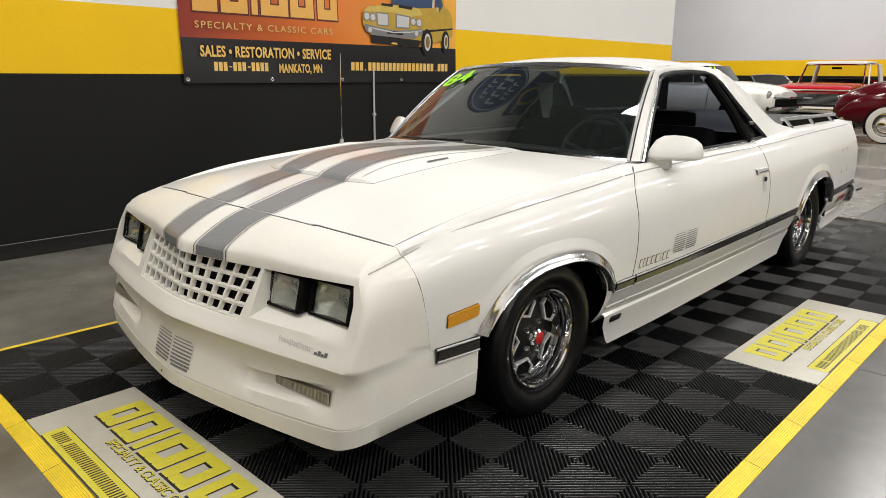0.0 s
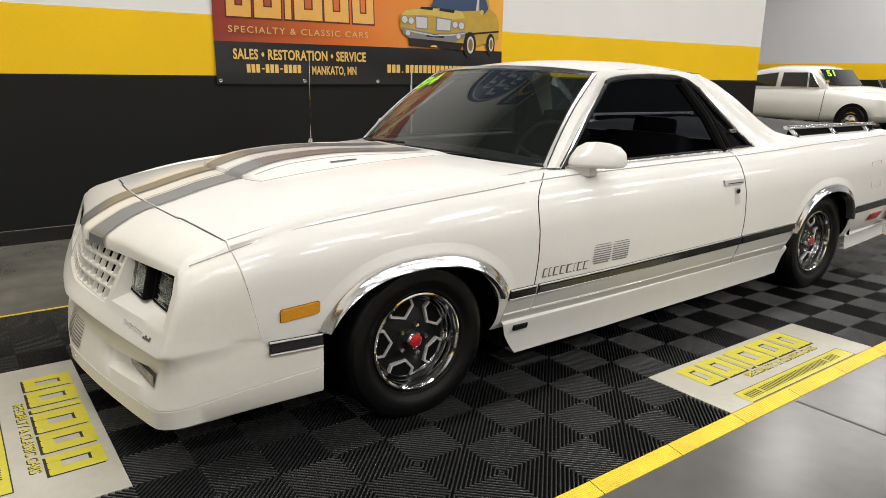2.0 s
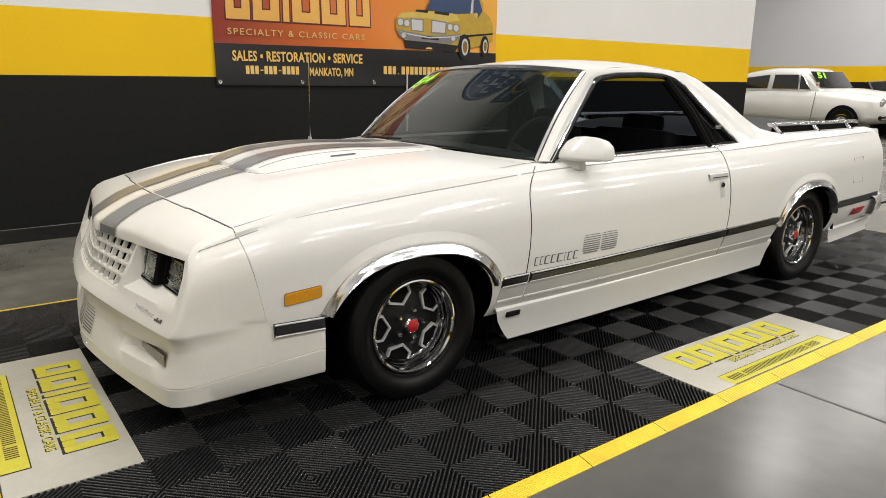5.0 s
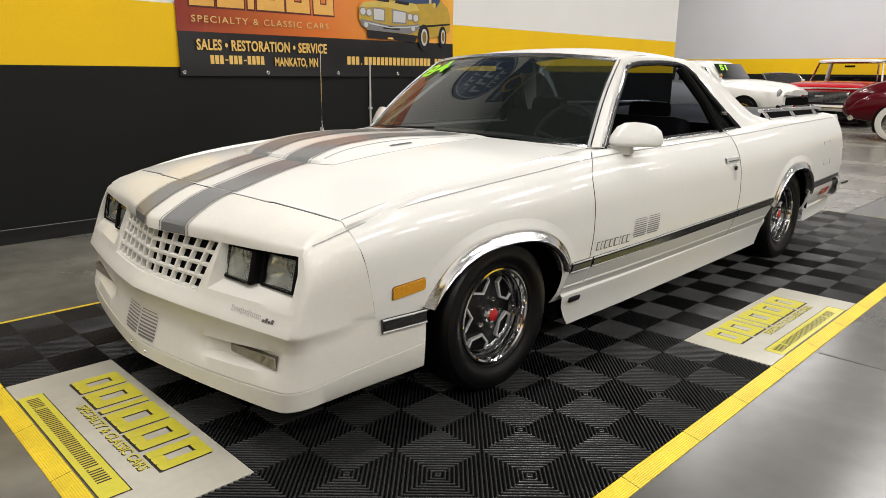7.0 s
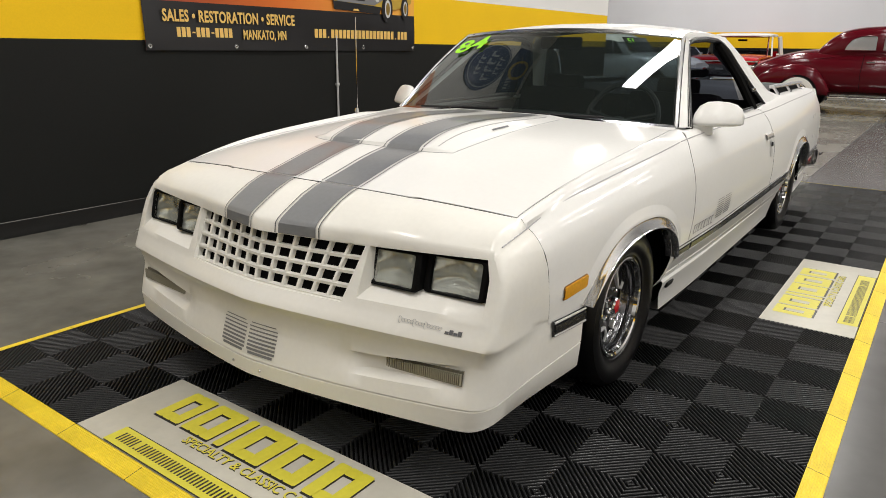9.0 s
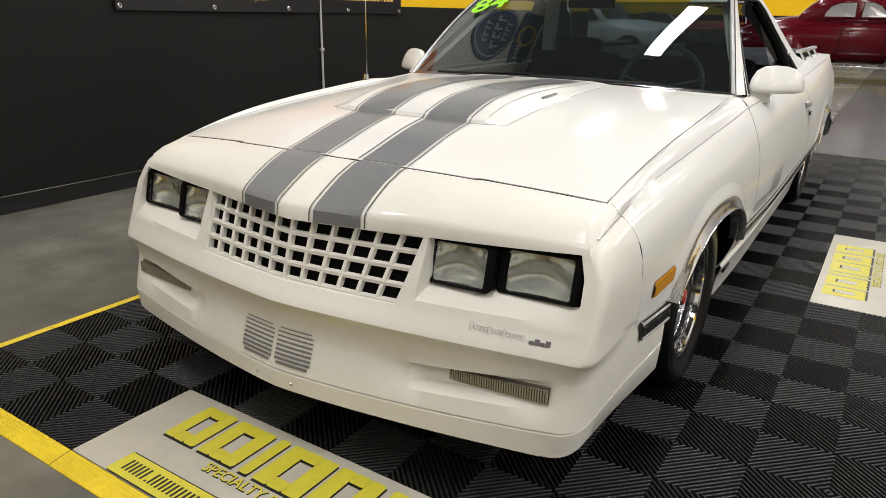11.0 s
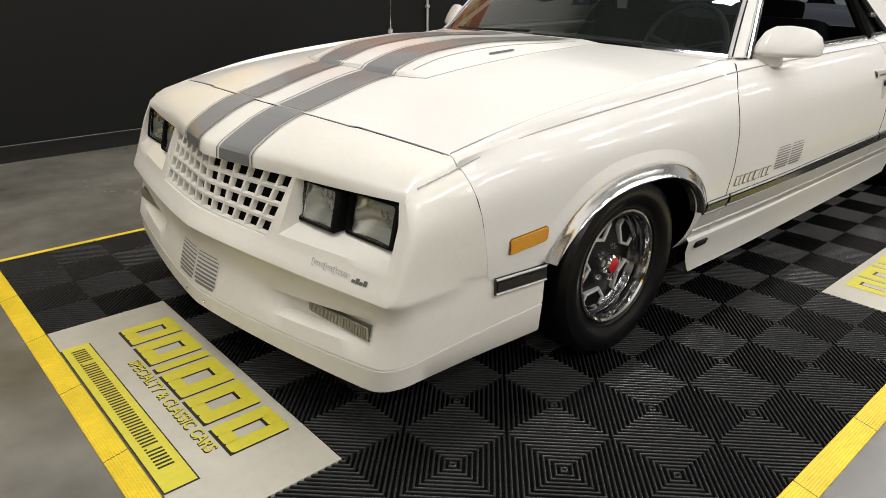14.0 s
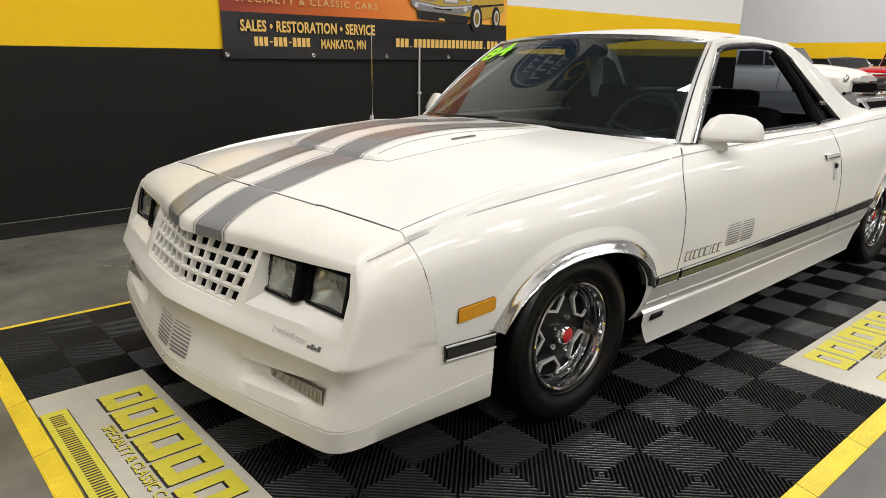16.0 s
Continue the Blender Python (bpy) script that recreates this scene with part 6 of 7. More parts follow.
car_print([(975, 200), (980, 240), (1240, 252), (1262, 200)], VINYLBLACK, 0.001)
car_print([(938, 165), (938, 108), (962, 84), (1070, 66), (1320, 60), (1395, 48), (1432, 75), (1447, 115), (1448, 190), (1420, 205), (1330, 228), (1260, 220), (1190, 215), (980, 205)], OLIVE, 0.002)
car_print([(962, 84), (1070, 66), (1240, 68), (1262, 100), (1190, 112), (1090, 98), (940, 106)], PALEOCHRE, 0.003)
car_print([(1085, 60), (1110, 0), (1122, -22), (1300, -26), (1328, 0), (1322, 62), (1240, 70)], NAVY, 0.0035)
car_print([(1318, 62), (1326, -20), (1334, -20), (1331, 62)], PALEPRINT, 0.0045)
car_print([(1337, 58), (1338, -22), (1368, -10), (1386, 48), (1362, 80)], NAVY, 0.0035)
car_print([(1106, -5), (1150, -46), (1310, -50), (1350, -40), (1384, 4), (1394, 46), (1384, 44), (1366, -8), (1330, -26), (1122, -22)], OLIVE, 0.005)
car_print([(1030, 73), (1036, 64), (1096, 62), (1092, 76)], VINYLBLACK, 0.005)
car_print([(1124, 75), (1130, 63), (1206, 67), (1200, 81)], VINYLBLACK, 0.005)
car_print([(1006, 104), (1008, 162), (1072, 164), (1072, 106)], GREYPRINT, 0.004)
car_print([(1012, 109), (1014, 157), (1066, 159), (1066, 111)], PALEPRINT, 0.005)
car_print([(1110, 104), (1108, 168), (1188, 168), (1192, 110)], GREYPRINT, 0.004)
car_print([(1117, 110), (1115, 162), (1182, 162), (1185, 116)], PALEPRINT, 0.005)
car_print([(944, 158), (950, 190), (1000, 206), (1210, 213), (1264, 186), (1262, 163), (1190, 173), (1100, 179), (1000, 166)], GREYPRINT, 0.0045)
car_print([(1060, 182), (1062, 196), (1150, 199), (1152, 184)], VINYLBLACK, 0.0055)
car_print([(950, 166), (1000, 174), (1100, 186), (1190, 180), (1260, 170), (1260, 174), (1190, 186), (1100, 192), (1000, 180)], PALEPRINT, 0.006)
for a, b, r in ((957, 125, 17), (988, 128, 16), (1208, 134, 16), (1241, 137, 18), (972, 183, 13), (1226, 186, 14)):
    round_print(a, b, r, r * 1.15, GREYPRINT, 0.006)
    round_print(a, b, r * 0.78, r * 0.9, PALEPRINT, 0.007)
car_print([(1262, 172), (1300, 167), (1448, 150), (1448, 158), (1300, 177), (1262, 182)], VINYLBLACK, 0.004)
for a, b, ra, rb in ((1288, 225, 34, 62), (1402, 218, 24, 52)):
    round_print(a, b, ra, rb, VINYLBLACK, 0.006)
    round_print(a + 3, b, ra * 0.56, rb * 0.66, PALEPRINT, 0.007)
    round_print(a + 3, b, ra * 0.36, rb * 0.46, OLIVEDARK, 0.008)
round_print(1350, 68, 10, 12, PALEOCHRE, 0.006)
car_print([(1082, 242), (1090, 234), (1112, 234), (1120, 243)], GOLD, 0.004)

# conduit below the banner, with its box clip
pipe = part("conduit", tube([(WALL_X + 0.014, 2.505, 0.02), (WALL_X + 0.014, 2.505, 1.30)], 0.010, 8), CONDUIT)
tagged(pipe, "thin grey conduit running down the black wall", "conduit")
part("clip", boxed(0.0, -0.018, -0.012, 0.028, 0.018, 0.012, bevel=0.004, m=pose(WALL_X, 2.505, 0.86)), CONDUIT, pipe, "pipe clip")

# ---- signs high on the same wall, seen mirrored in the windshield ----
SIGNBLUE = material("blue_sign_paint", (0.02, 0.05, 0.16), rough=0.35, grain=0.1, scale=10)
SIGNPALE = material("pale_sign_paint", (0.42, 0.45, 0.50), rough=0.5)
SIGNGOLD = material("gold_sign_paint", (0.62, 0.40, 0.05), rough=0.5)
sign = part("round_wall_sign", lathe([(0.0, 0.05), (0.86, 0.05), (0.90, 0.04), (0.90, 0.0)], 48), SIGNBLUE)
sign.matrix_world = pose(WALL_X, 2.2, 4.30)
tagged(sign, "round dark blue sign with pale bars on the wall", "sign")
part("rim", lathe([(0.80, 0.052), (0.80, 0.058), (0.84, 0.058), (0.84, 0.052)], 48), SIGNPALE, sign, "pale rim")
for z, h, bars in ((0.42, 0.12, ((-0.38, 0.16), (-0.17, 0.10), (-0.02, 0.2), (0.24, 0.14))), (0.02, 0.17, ((-0.60, 0.24), (-0.28, 0.22), (0.02, 0.26), (0.36, 0.22))), (-0.42, 0.10, ((-0.36, 0.12), (-0.2, 0.2), (0.06, 0.1), (0.22, 0.16)))):
    for y, wd in bars:
        part("letter_bar", boxed(0.05, y, z - h, 0.058, y + wd, z - h * 0.45), SIGNPALE, sign, sharp=0)
        part("letter_bar", boxed(0.05, y, z - h * 0.45, 0.058, y + wd * 0.36, z + h), SIGNPALE, sign, sharp=0)
sign2 = part("panel_wall_sign", boxed(WALL_X, 1.15, 5.24, WALL_X + 0.05, 3.15, 6.34, bevel=0.01), SIGNBLUE)
tagged(sign2, "dark blue panel sign with a gold ring high on the wall", "sign")
ring = lathe([(0.36, 0.052), (0.36, 0.062), (0.48, 0.062), (0.48, 0.052)], 40)
part("gold_ring", ring, SIGNGOLD, sign2, "gold ring").matrix_basis = Matrix.Translation((WALL_X, 2.1, 5.79))
for k in range(4):
    part("letter_bar", boxed(WALL_X + 0.05, 1.25 + 0.12 * k, 5.44, WALL_X + 0.058, 1.33 + 0.12 * k, 5.64), SIGNPALE, sign2, sharp=0)


# ---- other cars across the hall ----
FARWHITE = material("ivory_car_paint", (0.72, 0.71, 0.67), rough=0.3, coat=1.0, stain=0.03)
TRUCKGLASS = glass("clear_truck_glass", (0.78, 0.82, 0.80), 1.08)
GREYBAR = material("grey_grille_bar", (0.30, 0.30, 0.30), rough=0.35, metal=0.5)
FARRED = material("red_truck_paint", (0.36, 0.003, 0.008), rough=0.18, spec=0.2, coat=0.2, stain=0.05)
FARMAROON = material("maroon_car_paint", (0.075, 0.003, 0.007), rough=0.16, spec=0.2, coat=0.0, stain=0.05)
WHITEWALL = material("whitewall_rubber", (0.62, 0.60, 0.55), rough=0.6)
PALEGLASS = material("pale_reflecting_car_glass", (0.42, 0.41, 0.40), rough=0.10, metal=0.6)
FARGLASS = material("dark_car_glass", (0.02, 0.022, 0.022), rough=0.06, coat=0.5)


def loft(sections, n=20, power=3.2):
    """A body along x through sections (x, half width, low z, high z): superellipse rings, closed at the ends."""
    rows = []
    for x, w, z0, z1 in sections:
        c, h = (z0 + z1) / 2, (z1 - z0) / 2
        ring = []
        for k in range(n):
            a = k * math.tau / n
            ca, sa = math.cos(a), math.sin(a)
            ring.append((x, w * math.copysign(abs(ca) ** (2 / power), ca), c + h * math.copysign(abs(sa) ** (2 / power), sa)))
        rows.append(ring)
    bm = grid(rows, close_u=True)
    bm.verts.ensure_lookup_table()
    m = len(bm.verts)
    bm.faces.new([bm.verts[k] for k in range(n)])
    bm.faces.new([bm.verts[k] for k in range(m - n, m)])
    bmesh.ops.recalc_face_normals(bm, faces=bm.faces)
    return bm


def smooth_loft(keys, steps=24, **kw):
    xs = np.linspace(keys[0][0], keys[-1][0], steps)
    f = [smooth_table([(k[0], k[i]) for k in keys]) for i in (1, 2, 3)]
    return loft([(x, f[0](x), f[1](x), f[2](x)) for x in xs], **kw)


def side_shape(pts, y, mat, parent, name, thick=0.012):
    """A flat plate on both flanks; pts in x, z."""
    for s in (1, -1):
        bm = bmesh.new()
        bm.faces.new([bm.verts.new((x, s * (y(x, z) if callable(y) else y), z)) for x, z in pts])
        bmesh.ops.recalc_face_normals(bm, faces=bm.faces)
        part(name, bm, mat, parent, sharp=0)


def far_wheel(parent, x, y, r, white=False):
    for s in (1, -1):
        w = part("wheel", lathe([(0.10, -0.08), (r * 0.93, -0.09), (r, -0.05), (r, 0.05), (r * 0.93, 0.09), (r * 0.60, 0.085)], 32, "y"), RUBBER, parent, "old-fashioned wheel with bright cap")
        w.matrix_basis = Matrix.Translation((x, s * y, r)) @ (Matrix.Identity(4) if s > 0 else pose(0, 0, 0, 0, 0, 180))
        if white:
            part("whitewall", lathe([(r * 0.62, 0.0875), (r * 0.64, 0.093), (r * 0.90, 0.096), (r * 0.93, 0.0925)], 32, "y"), WHITEWALL, w, "broad whitewall")
        part("hubcap", lathe([(0.0, 0.115), (r * 0.25, 0.11), (r * 0.36, 0.09), (r * 0.42, 0.094), (r * 0.60, 0.088)], 28, "y"), CHROME, w, "chrome hubcap")


def bumper(parent, x, half, z, mat=None):
    pts = [(x - 0.10 * abs(u) ** 3 * (1 if x > 0 else -1), half * u, z) for u in np.linspace(-1, 1, 13)]
    return part("bumper", tube(pts, 0.055, 8), mat or CHROME, parent, "chrome bumper")


def arch_disc(parent, x, y, r, z):
    # a flat near-black sheet stands for the shade of the wheel well
    for s in (1, -1):
        bm = bmesh.new()
        bm.faces.new([bm.verts.new((x + r * math.cos(a), s * y, max(0.16, z + r * math.sin(a)))) for a in np.linspace(-0.5, math.pi + 0.5, 24)])
        part("wheel_opening", bm, GAP, parent, sharp=0)


def white_sedan(m):
    """A rounded two-door sedan of the early fifties; the front at +x."""
    c = empty("vintage_sedan", m, "white early-fifties two-door sedan parked across the hall", "car")
    part("body", smooth_loft([(-2.50, 0.60, 0.44, 0.84), (-2.35, 0.78, 0.36, 0.98), (-1.7, 0.90, 0.28, 1.03), (0.0, 0.92, 0.26, 1.075), (0.9, 0.91, 0.27, 1.075), (1.5, 0.89, 0.28, 1.03), (2.0, 0.85, 0.30, 0.99), (2.32, 0.79, 0.36, 0.94), (2.46, 0.66, 0.46, 0.84)], 34, power=4.0), FARWHITE, c)
    part("hood", smooth_loft([(0.60, 0.66, 0.9, 1.12), (1.2, 0.60, 0.9, 1.12), (1.8, 0.50, 0.85, 1.07), (2.25, 0.42, 0.75, 1.00), (2.48, 0.30, 0.72, 0.88)], 18, power=2.6), FARWHITE, c, "rounded hood")
    part("cabin", smooth_loft([(-2.00, 0.58, 0.85, 1.08), (-1.62, 0.70, 0.86, 1.37), (-1.15, 0.74, 0.86, 1.52), (-0.45, 0.75, 0.86, 1.60), (0.15, 0.745, 0.86, 1.59), (0.38, 0.73, 0.86, 1.53), (0.56, 0.71, 0.86, 1.40), (0.86, 0.68, 0.86, 1.08)], 44, power=4.2), FARWHITE, c)
    yy = lambda x, z: 0.762 - 0.10 * max(0, z - 1.26)
    panes = (("side_window", [(-1.46, 1.075), (-1.42, 1.22), (-1.22, 1.34), (-0.50, 1.42), (-0.54, 1.075)]), ("side_window", [(-0.40, 1.075), (-0.36, 1.42), (0.30, 1.42), (0.34, 1.075)]), ("vent_window", [(0.36, 1.075), (0.34, 1.415), (0.42, 1.38), (0.56, 1.20), (0.66, 1.075)]))
    for name, pts in panes:
        side_shape(pts, yy, FARGLASS, c, name)
        for sy in (1, -1):
            part("window_trim", tube([(x, sy * (yy(x, z) + 0.002), z) for x, z in pts], 0.010, 5, closed=True), DULLCHROME, c, "bright window trim")
    ws = [[(0.50 + 0.31 * v - 0.06 * u * u, u * (0.64 + 0.02 * v), 1.48 - 0.37 * v) for u in np.linspace(-1, 1, 11)] for v in np.linspace(0.0, 1.0, 5)]
    screen = part("windshield", grid([[(x + 0.075, y, z + 0.02) for x, y, z in r] for r in ws]), FARGLASS, c, "curved windshield")
    words("51", 0.24, FLUO, Matrix.Translation((0.715, -0.47, 1.40)) @ pose(0, 0, 0, 0, 0, 72) @ pose(0, 0, 0, 50, 0, 0), screen, 0.001, "glass_marking", 1.1, bold=0.008)
    part("belt_line", tube([(-1.6, -0.88, 1.02), (0.0, -0.90, 1.045), (0.62, -0.90, 1.045)], 0.008, 5), FARWHITE, c)
    part("gap", tube([(0.84, 0.915, 0.32), (0.88, 0.921, 0.7), (0.90, 0.90, 1.03)], 0.006, 5), GAP, c)
    part("gap", tube([(0.84, -0.915, 0.32), (0.88, -0.921, 0.7), (0.90, -0.90, 1.03)], 0.006, 5), GAP, c)
    for x in (-1.62, 1.62):
        arch_disc(c, x, 0.903, 0.41, 0.33)
        far_wheel(c, x, 0.83, 0.335)
    bumper(c, 2.58, 0.88, 0.48)
    bumper(c, -2.58, 0.88, 0.48)
    for s in (1, -1):
        part("headlamp", lathe([(0.0, 0.06), (0.07, 0.05), (0.10, 0.02), (0.11, 0.0)], 16, "x"), LENS, c, "round headlamp").matrix_basis = Matrix.Translation((2.36, s * 0.66, 0.80))
    part("grille_opening", boxed(2.34, -0.52, 0.52, 2.50, 0.52, 0.70, bevel=0.03), GAP, c, "wide dark grille opening")
    part("grille_bar", tube([(2.42, -0.62, 0.73), (2.53, -0.3, 0.735), (2.55, 0.0, 0.735), (2.53, 0.3, 0.735), (2.42, 0.62, 0.73)], 0.030, 8), CHROME, c, "bright grille bar")
    part("side_mirror", lathe([(0.0, -0.03), (0.06, -0.02), (0.07, 0.0), (0.0, 0.005)], 12, "x"), CHROME, c).matrix_basis = Matrix.Translation((0.92, -0.88, 1.19))
    return c


def red_truck(m):
    """A sixties pickup truck; the front at +x."""
    c = empty("pickup_truck", m @ Matrix.Diagonal((1, 1, 0.90, 1)), "red and white sixties pickup truck facing the mat", "truck")
    part("body", smooth_loft([(-2.45, 0.92, 0.48, 1.12), (-1.0, 0.97, 0.42, 1.14), (0.5, 0.97, 0.42, 1.14), (2.1, 0.96, 0.44, 1.10), (2.32, 0.92, 0.50, 1.04)], 24, power=6.0), FARRED, c)
    part("hood", smooth_loft([(0.55, 0.90, 0.95, 1.215), (1.2, 0.91, 0.95, 1.215), (1.9, 0.91, 0.92, 1.185), (2.2, 0.90, 0.92, 1.14), (2.36, 0.87, 0.93, 1.07)], 20, power=4.2), FARRED, c)
    part("roof", smooth_loft([(-0.86, 0.66, 1.74, 1.78), (-0.6, 0.75, 1.71, 1.84), (0.0, 0.77, 1.71, 1.85), (0.30, 0.76, 1.71, 1.83), (0.44, 0.72, 1.73, 1.79)], 18, power=4.0), FARWHITE, c, "white roof")
    screen = [[(0.70 - 0.30 * v + 0.05 * (1 - u * u), u * (0.78 - 0.07 * v), 1.19 + 0.54 * v) for u in np.linspace(-1, 1, 9)] for v in np.linspace(0, 1, 5)]
    part("windshield", grid(screen), TRUCKGLASS, c, "clear wrapped windshield").visible_shadow = False
    part("windshield_frame", tube(screen[0] + [r[-1] for r in screen[1:]] + list(reversed(screen[-1][:-1])) + [r[0] for r in reversed(screen[1:-1])], 0.022, 6, closed=True), FARMAROON, c, "dark red windshield frame")
    part("cab_back", boxed(-0.84, -0.74, 0.70, -0.80, 0.74, 1.30), FARRED, c, "red cab back wall")
    part("dashboard", boxed(0.42, -0.74, 1.02, 0.66, 0.74, 1.17, bevel=0.04), FARRED, c, "red metal dashboard")
    for s in (1, -1):
        part("rear_post", tube([(-0.80, s * 0.86, 1.12), (-0.74, s * 0.76, 1.76)], 0.060, 8), FARWHITE, c, "white rear cab post")
        part("door_post", tube([(0.50, s * 0.86, 1.16), (0.22, s * 0.76, 1.74)], 0.022, 6), FARWHITE, c, "white door window frame")
        part("headlamp", lathe([(0.0, 0.06), (0.08, 0.05), (0.11, 0.02), (0.12, 0.0)], 16, "x"), CHROME, c, "round headlamp").matrix_basis = Matrix.Translation((2.34, s * 0.78, 0.84))
        part("side_mirror", boxed(-0.02, -0.05, -0.05, 0.02, 0.05, 0.05, bevel=0.01, m=pose(0.55, s * 1.03, 1.20)), CHROME, c, "small bright mirror")
        part("wiper", tube([(0.79, s * 0.08, 1.21), (0.76, s * 0.42, 1.27)], 0.008, 5), BLACK, c, "black wiper")
    part("grille", boxed(2.28, -0.92, 0.60, 2.35, 0.92, 1.00, bevel=0.02), BLACK, c, "wide dark grille")
    for k in range(11):
        part("grille_bar", boxed(2.35, -0.66, 0.655 + 0.030 * k, 2.362, 0.66, 0.663 + 0.030 * k), GREYBAR, c, "grey grille bar", sharp=0)
    part("grille_emblem", boxed(2.36, -0.10, 0.78, 2.38, 0.10, 0.84, bevel=0.01), GREYBAR, c, "small plain emblem")
    part("hood_trim", boxed(2.32, -0.94, 1.005, 2.39, 0.94, 1.045, bevel=0.012), CHROME, c, "bright hood lip")
    part("bumper", boxed(2.38, -1.00, 0.42, 2.50, 1.00, 0.60, bevel=0.05), CHROME, c, "broad chrome bumper")
    part("bench", boxed(-0.62, -0.66, 0.80, -0.40, 0.66, 1.34, bevel=0.05), VINYL, c, "dark bench seat")
    part("steering_wheel", tube([(0.32 + 0.10 * math.sin(a), 0.36 + 0.20 * math.cos(a), 1.22 + 0.17 * math.sin(a)) for a in np.linspace(0, math.tau, 20, endpoint=False)], 0.013, 6, closed=True), VINYL, c)
    part("rear_view_mirror", boxed(0.24, -0.12, 1.60, 0.27, 0.12, 1.66), VINYL, c)
    for x in (-1.55, 1.45):
        arch_disc(c, x, 0.976, 0.43, 0.36)
        far_wheel(c, x, 0.86, 0.36)
    return c


def maroon_coupe(m):
    """A late-thirties coupe with full fenders; the front at +x."""
    c = empty("vintage_coupe", m, "dark maroon late-thirties coupe with whitewall tyres", "car")
    part("hood", smooth_loft([(0.35, 0.64, 0.42, 1.24), (1.0, 0.54, 0.44, 1.18), (1.6, 0.42, 0.44, 1.08), (2.05, 0.30, 0.46, 0.94), (2.22, 0.16, 0.52, 0.76)], 22, power=2.6), FARMAROON, c)
    part("body", smooth_loft([(-2.54, 0.26, 0.46, 0.72), (-2.46, 0.40, 0.40, 0.84), (-2.33, 0.50, 0.37, 0.95), (-2.1, 0.60, 0.36, 1.06), (-1.87, 0.66, 0.35, 1.14), (-1.6, 0.70, 0.34, 1.20), (-1.2, 0.74, 0.34, 1.245), (-0.3, 0.77, 0.34, 1.25), (0.45, 0.73, 0.34, 1.24)], 40, power=2.7), FARMAROON, c, "rounded body with sloping deck")
    part("cabin", smooth_loft([(-1.24, 0.48, 0.90, 1.18), (-1.12, 0.55, 0.90, 1.34), (-0.95, 0.59, 0.90, 1.50), (-0.75, 0.625, 0.90, 1.61), (-0.45, 0.645, 0.90, 1.67), (-0.1, 0.65, 0.90, 1.69), (0.22, 0.63, 0.90, 1.63), (0.46, 0.59, 0.90, 1.42), (0.66, 0.57, 0.90, 1.22)], 40, power=3.4), FARMAROON, c)
    yy = lambda x, z: 0.668 - 0.16 * max(0, z - 1.30)
    quarter = [(-0.70, 1.22), (-0.68, 1.32), (-0.60, 1.43), (-0.46, 1.49), (-0.20, 1.50), (-0.17, 1.47), (-0.17, 1.22)]
    door = [(-0.06, 1.22), (-0.06, 1.50), (0.10, 1.50), (0.24, 1.44), (0.36, 1.30), (0.40, 1.22)]
    for name, pts in (("quarter_window", quarter), ("door_window", door)):
        side_shape(pts, yy, PALEGLASS, c, name)
        for sy in (1, -1):
            part("window_frame", tube([(x, sy * (yy(x, z) + 0.002), z) for x, z in pts], 0.012, 5, closed=True), FARMAROON, c, "dark maroon window frame")
    part("windshield", grid([[(0.34 + 0.26 * v, u * 0.50, 1.52 - 0.34 * v) for u in np.linspace(-1, 1, 7)] for v in np.linspace(0, 1, 4)]), FARGLASS, c)
    for s in (1, -1):
        part("front_fender", smooth_loft([(0.62, 0.08, 0.36, 0.44), (0.85, 0.15, 0.36, 0.62), (1.20, 0.19, 0.36, 0.86), (1.55, 0.21, 0.38, 0.90), (1.95, 0.19, 0.40, 0.80), (2.25, 0.10, 0.48, 0.62)], 22, power=2.4), FARMAROON, c, "swept front fender").matrix_basis = Matrix.Translation((0, s * 0.66, 0))
        part("rear_fender", smooth_loft([(-2.30, 0.05, 0.46, 0.60), (-2.10, 0.13, 0.38, 0.78), (-1.85, 0.18, 0.36, 0.90), (-1.5, 0.20, 0.34, 0.95), (-1.15, 0.19, 0.34, 0.88), (-0.98, 0.16, 0.34, 0.70), (-0.86, 0.10, 0.34, 0.50)], 30, power=2.4), FARMAROON, c, "rounded rear fender").matrix_basis = Matrix.Translation((0, s * 0.72, 0))
        part("headlamp", lathe([(0.0, 0.08), (0.06, 0.07), (0.09, 0.03), (0.09, -0.06), (0.03, -0.16)], 16, "x"), CHROME, c, "headlamp").matrix_basis = Matrix.Translation((2.02, s * 0.50, 0.80))
        part("running_board", boxed(-0.85, s * 0.70, 0.30, 0.80, s * 0.90, 0.34, bevel=0.01), DULLCHROME, c, "running board")
        part("door_gap", tube([(-0.34, s * 0.765, 0.42), (-0.36, s * 0.775, 0.8), (-0.34, s * 0.735, 1.16)], 0.005, 5), GAP, c)
        part("tail_lamp", lathe([(0.0, -0.05), (0.035, -0.03), (0.04, 0.0)], 10, "x"), CHROME, c, "small bright tail lamp").matrix_basis = Matrix.Translation((-2.36, s * 0.60, 0.86))
        part("belt_trim", tube([(-1.5, s * 0.62, 1.02), (-0.3, s * 0.765, 1.16), (0.45, s * 0.725, 1.16), (1.8, s * 0.40, 1.0)], 0.008, 5), FARMAROON, c)
        part("door_gap", tube([(0.38, s * 0.735, 0.40), (0.40, s * 0.74, 0.8), (0.38, s * 0.70, 1.16)], 0.006, 5), GAP, c)
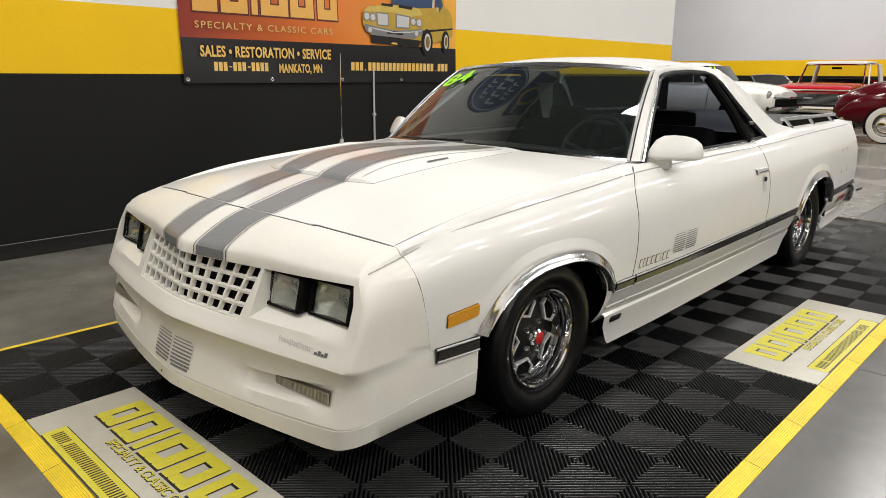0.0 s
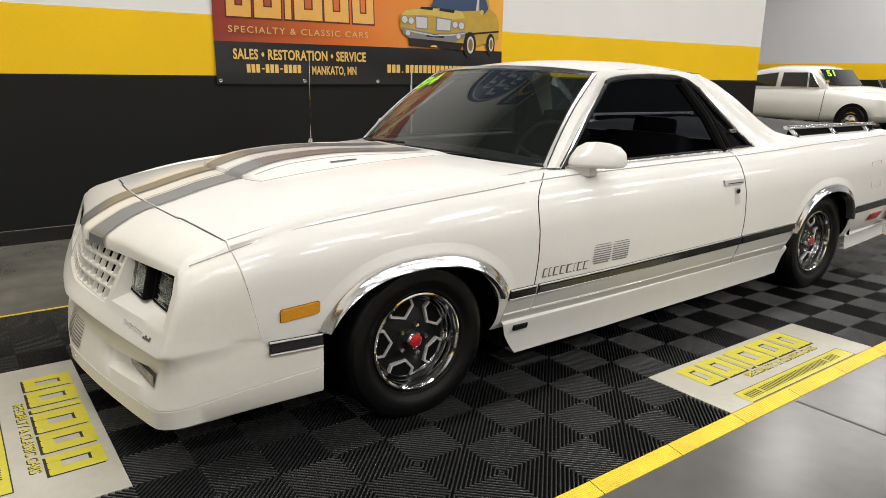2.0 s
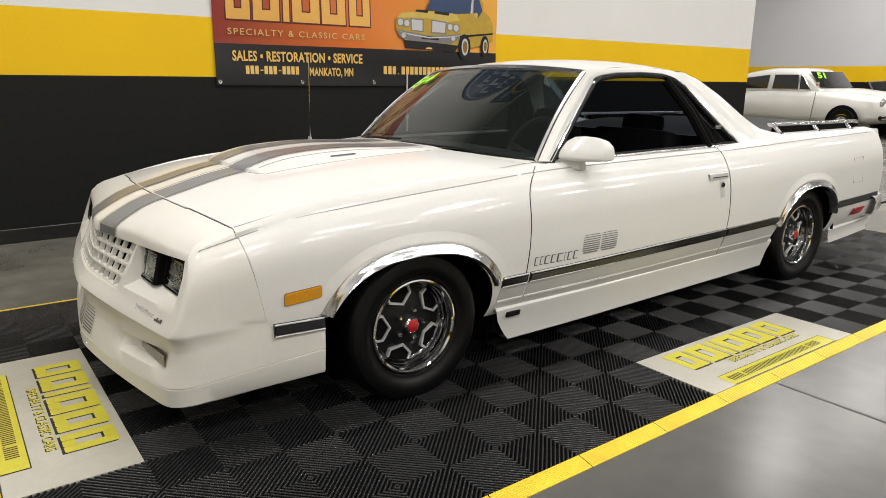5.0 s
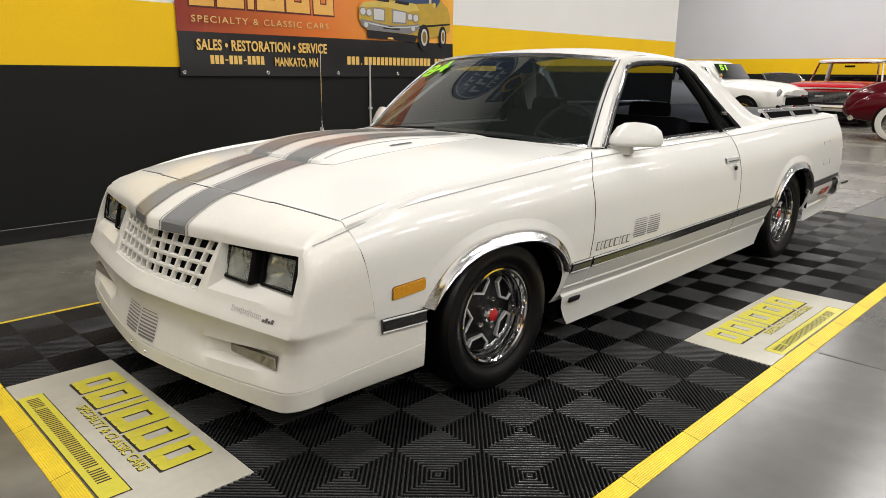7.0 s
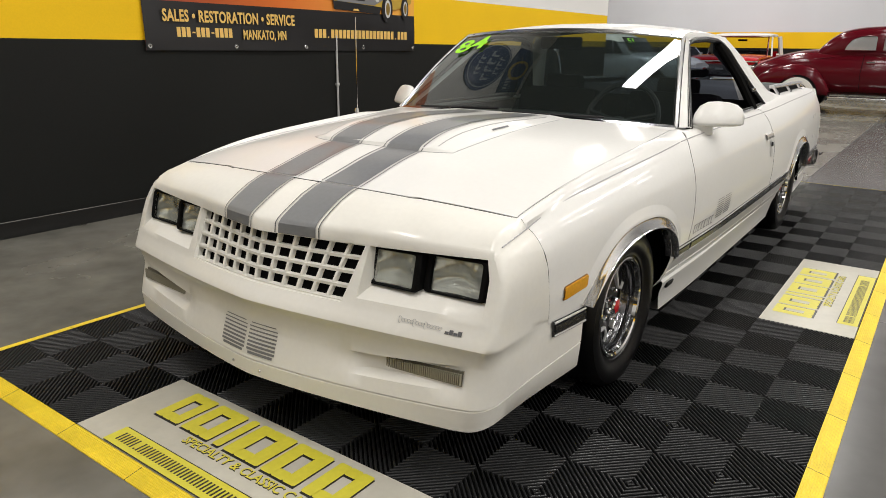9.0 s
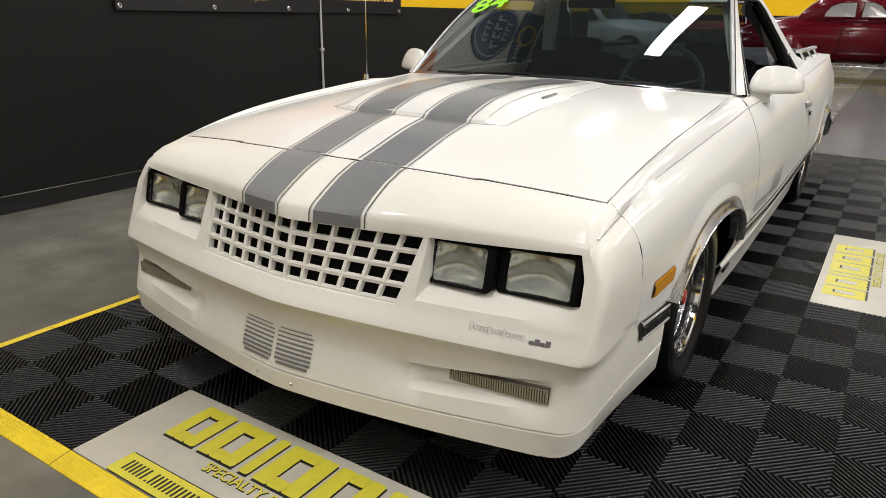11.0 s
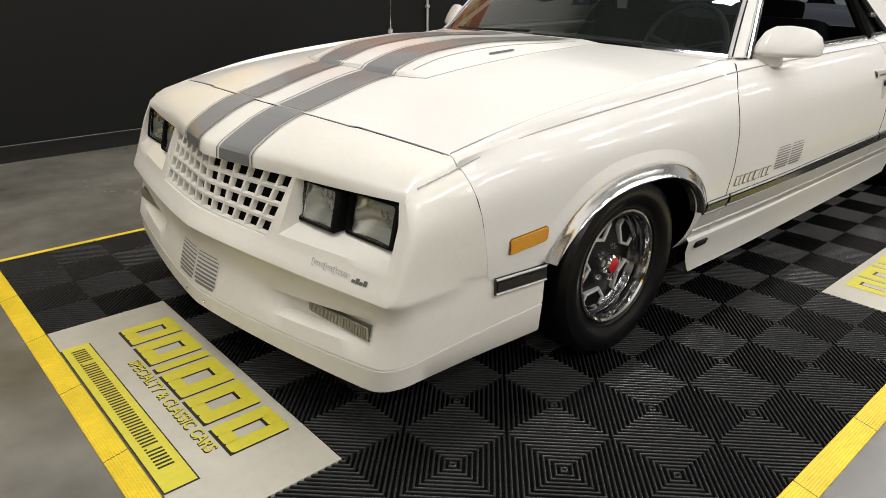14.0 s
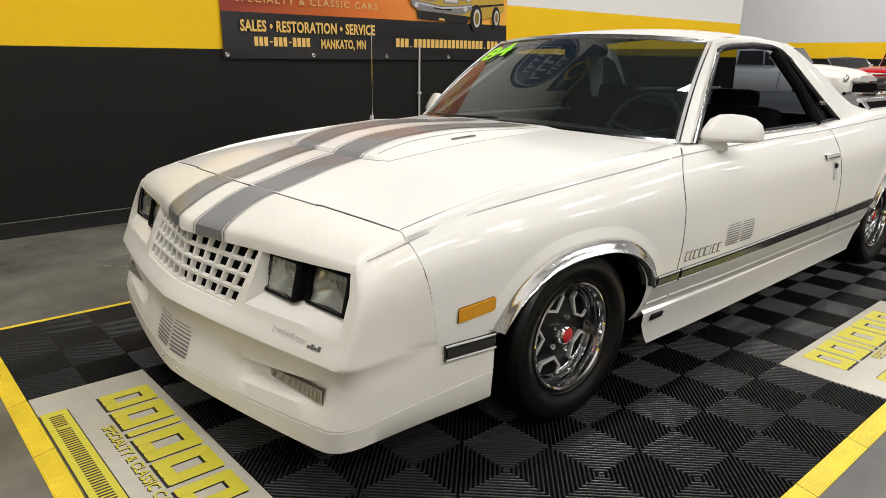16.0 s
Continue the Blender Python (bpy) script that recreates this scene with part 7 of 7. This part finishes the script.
        part("door_handle", tube([(-0.28, s * 0.778, 1.00), (-0.14, s * 0.790, 1.00)], 0.013, 6), CHROME, c, "chrome door handle")
    for x in (1.52,):
        arch_disc(c, x, 0.875, 0.39, 0.34)
    far_wheel(c, 1.52, 0.80, 0.345, True)
    arch_disc(c, -1.42, 0.915, 0.39, 0.35)
    far_wheel(c, -1.42, 0.85, 0.36, True)
    bumper(c, 2.38, 0.80, 0.42)
    bumper(c, -2.32, 0.80, 0.42)
    return c


white_sedan(pose(-6.25, 16.75, 0, 0, 0, -8))
red_truck(pose(-3.47, 19.3, 0, 0, 0, -90))
maroon_coupe(pose(0.43, 14.35, 0, 0, 0, 0))


def dark_convertible(m):
    """A low black open car behind the sedan; the front at +x."""
    c = empty("black_convertible", m, "low black open-top car beyond the white sedan", "car")
    part("body", smooth_loft([(-2.3, 0.70, 0.40, 0.86), (-1.8, 0.86, 0.30, 0.98), (0.0, 0.90, 0.28, 1.02), (1.5, 0.88, 0.30, 0.98), (2.3, 0.74, 0.40, 0.84)], 24, power=4.0), FARBLACK, c)
    ring = [(0.75, -0.72, 1.02), (0.50, -0.66, 1.26), (0.47, 0.0, 1.285), (0.50, 0.66, 1.26), (0.75, 0.72, 1.02)]
    part("windshield_frame", tube(ring, 0.022, 6), DULLCHROME, c, "bright windshield frame")
    part("windshield", grid([[(0.75 - 0.25 * v, u * (0.70 - 0.05 * v), 1.02 + 0.24 * v) for u in np.linspace(-1, 1, 5)] for v in (0.0, 1.0)]), SIDEGLASS, c)
    for x in (-1.4, 1.4):
        far_wheel(c, x, 0.80, 0.33)
    return c


FARBLACK = material("black_car_paint", (0.008, 0.008, 0.009), rough=0.25, coat=0.6)
dark_convertible(pose(-5.6, 19.0, 0, 0, 0, -22))


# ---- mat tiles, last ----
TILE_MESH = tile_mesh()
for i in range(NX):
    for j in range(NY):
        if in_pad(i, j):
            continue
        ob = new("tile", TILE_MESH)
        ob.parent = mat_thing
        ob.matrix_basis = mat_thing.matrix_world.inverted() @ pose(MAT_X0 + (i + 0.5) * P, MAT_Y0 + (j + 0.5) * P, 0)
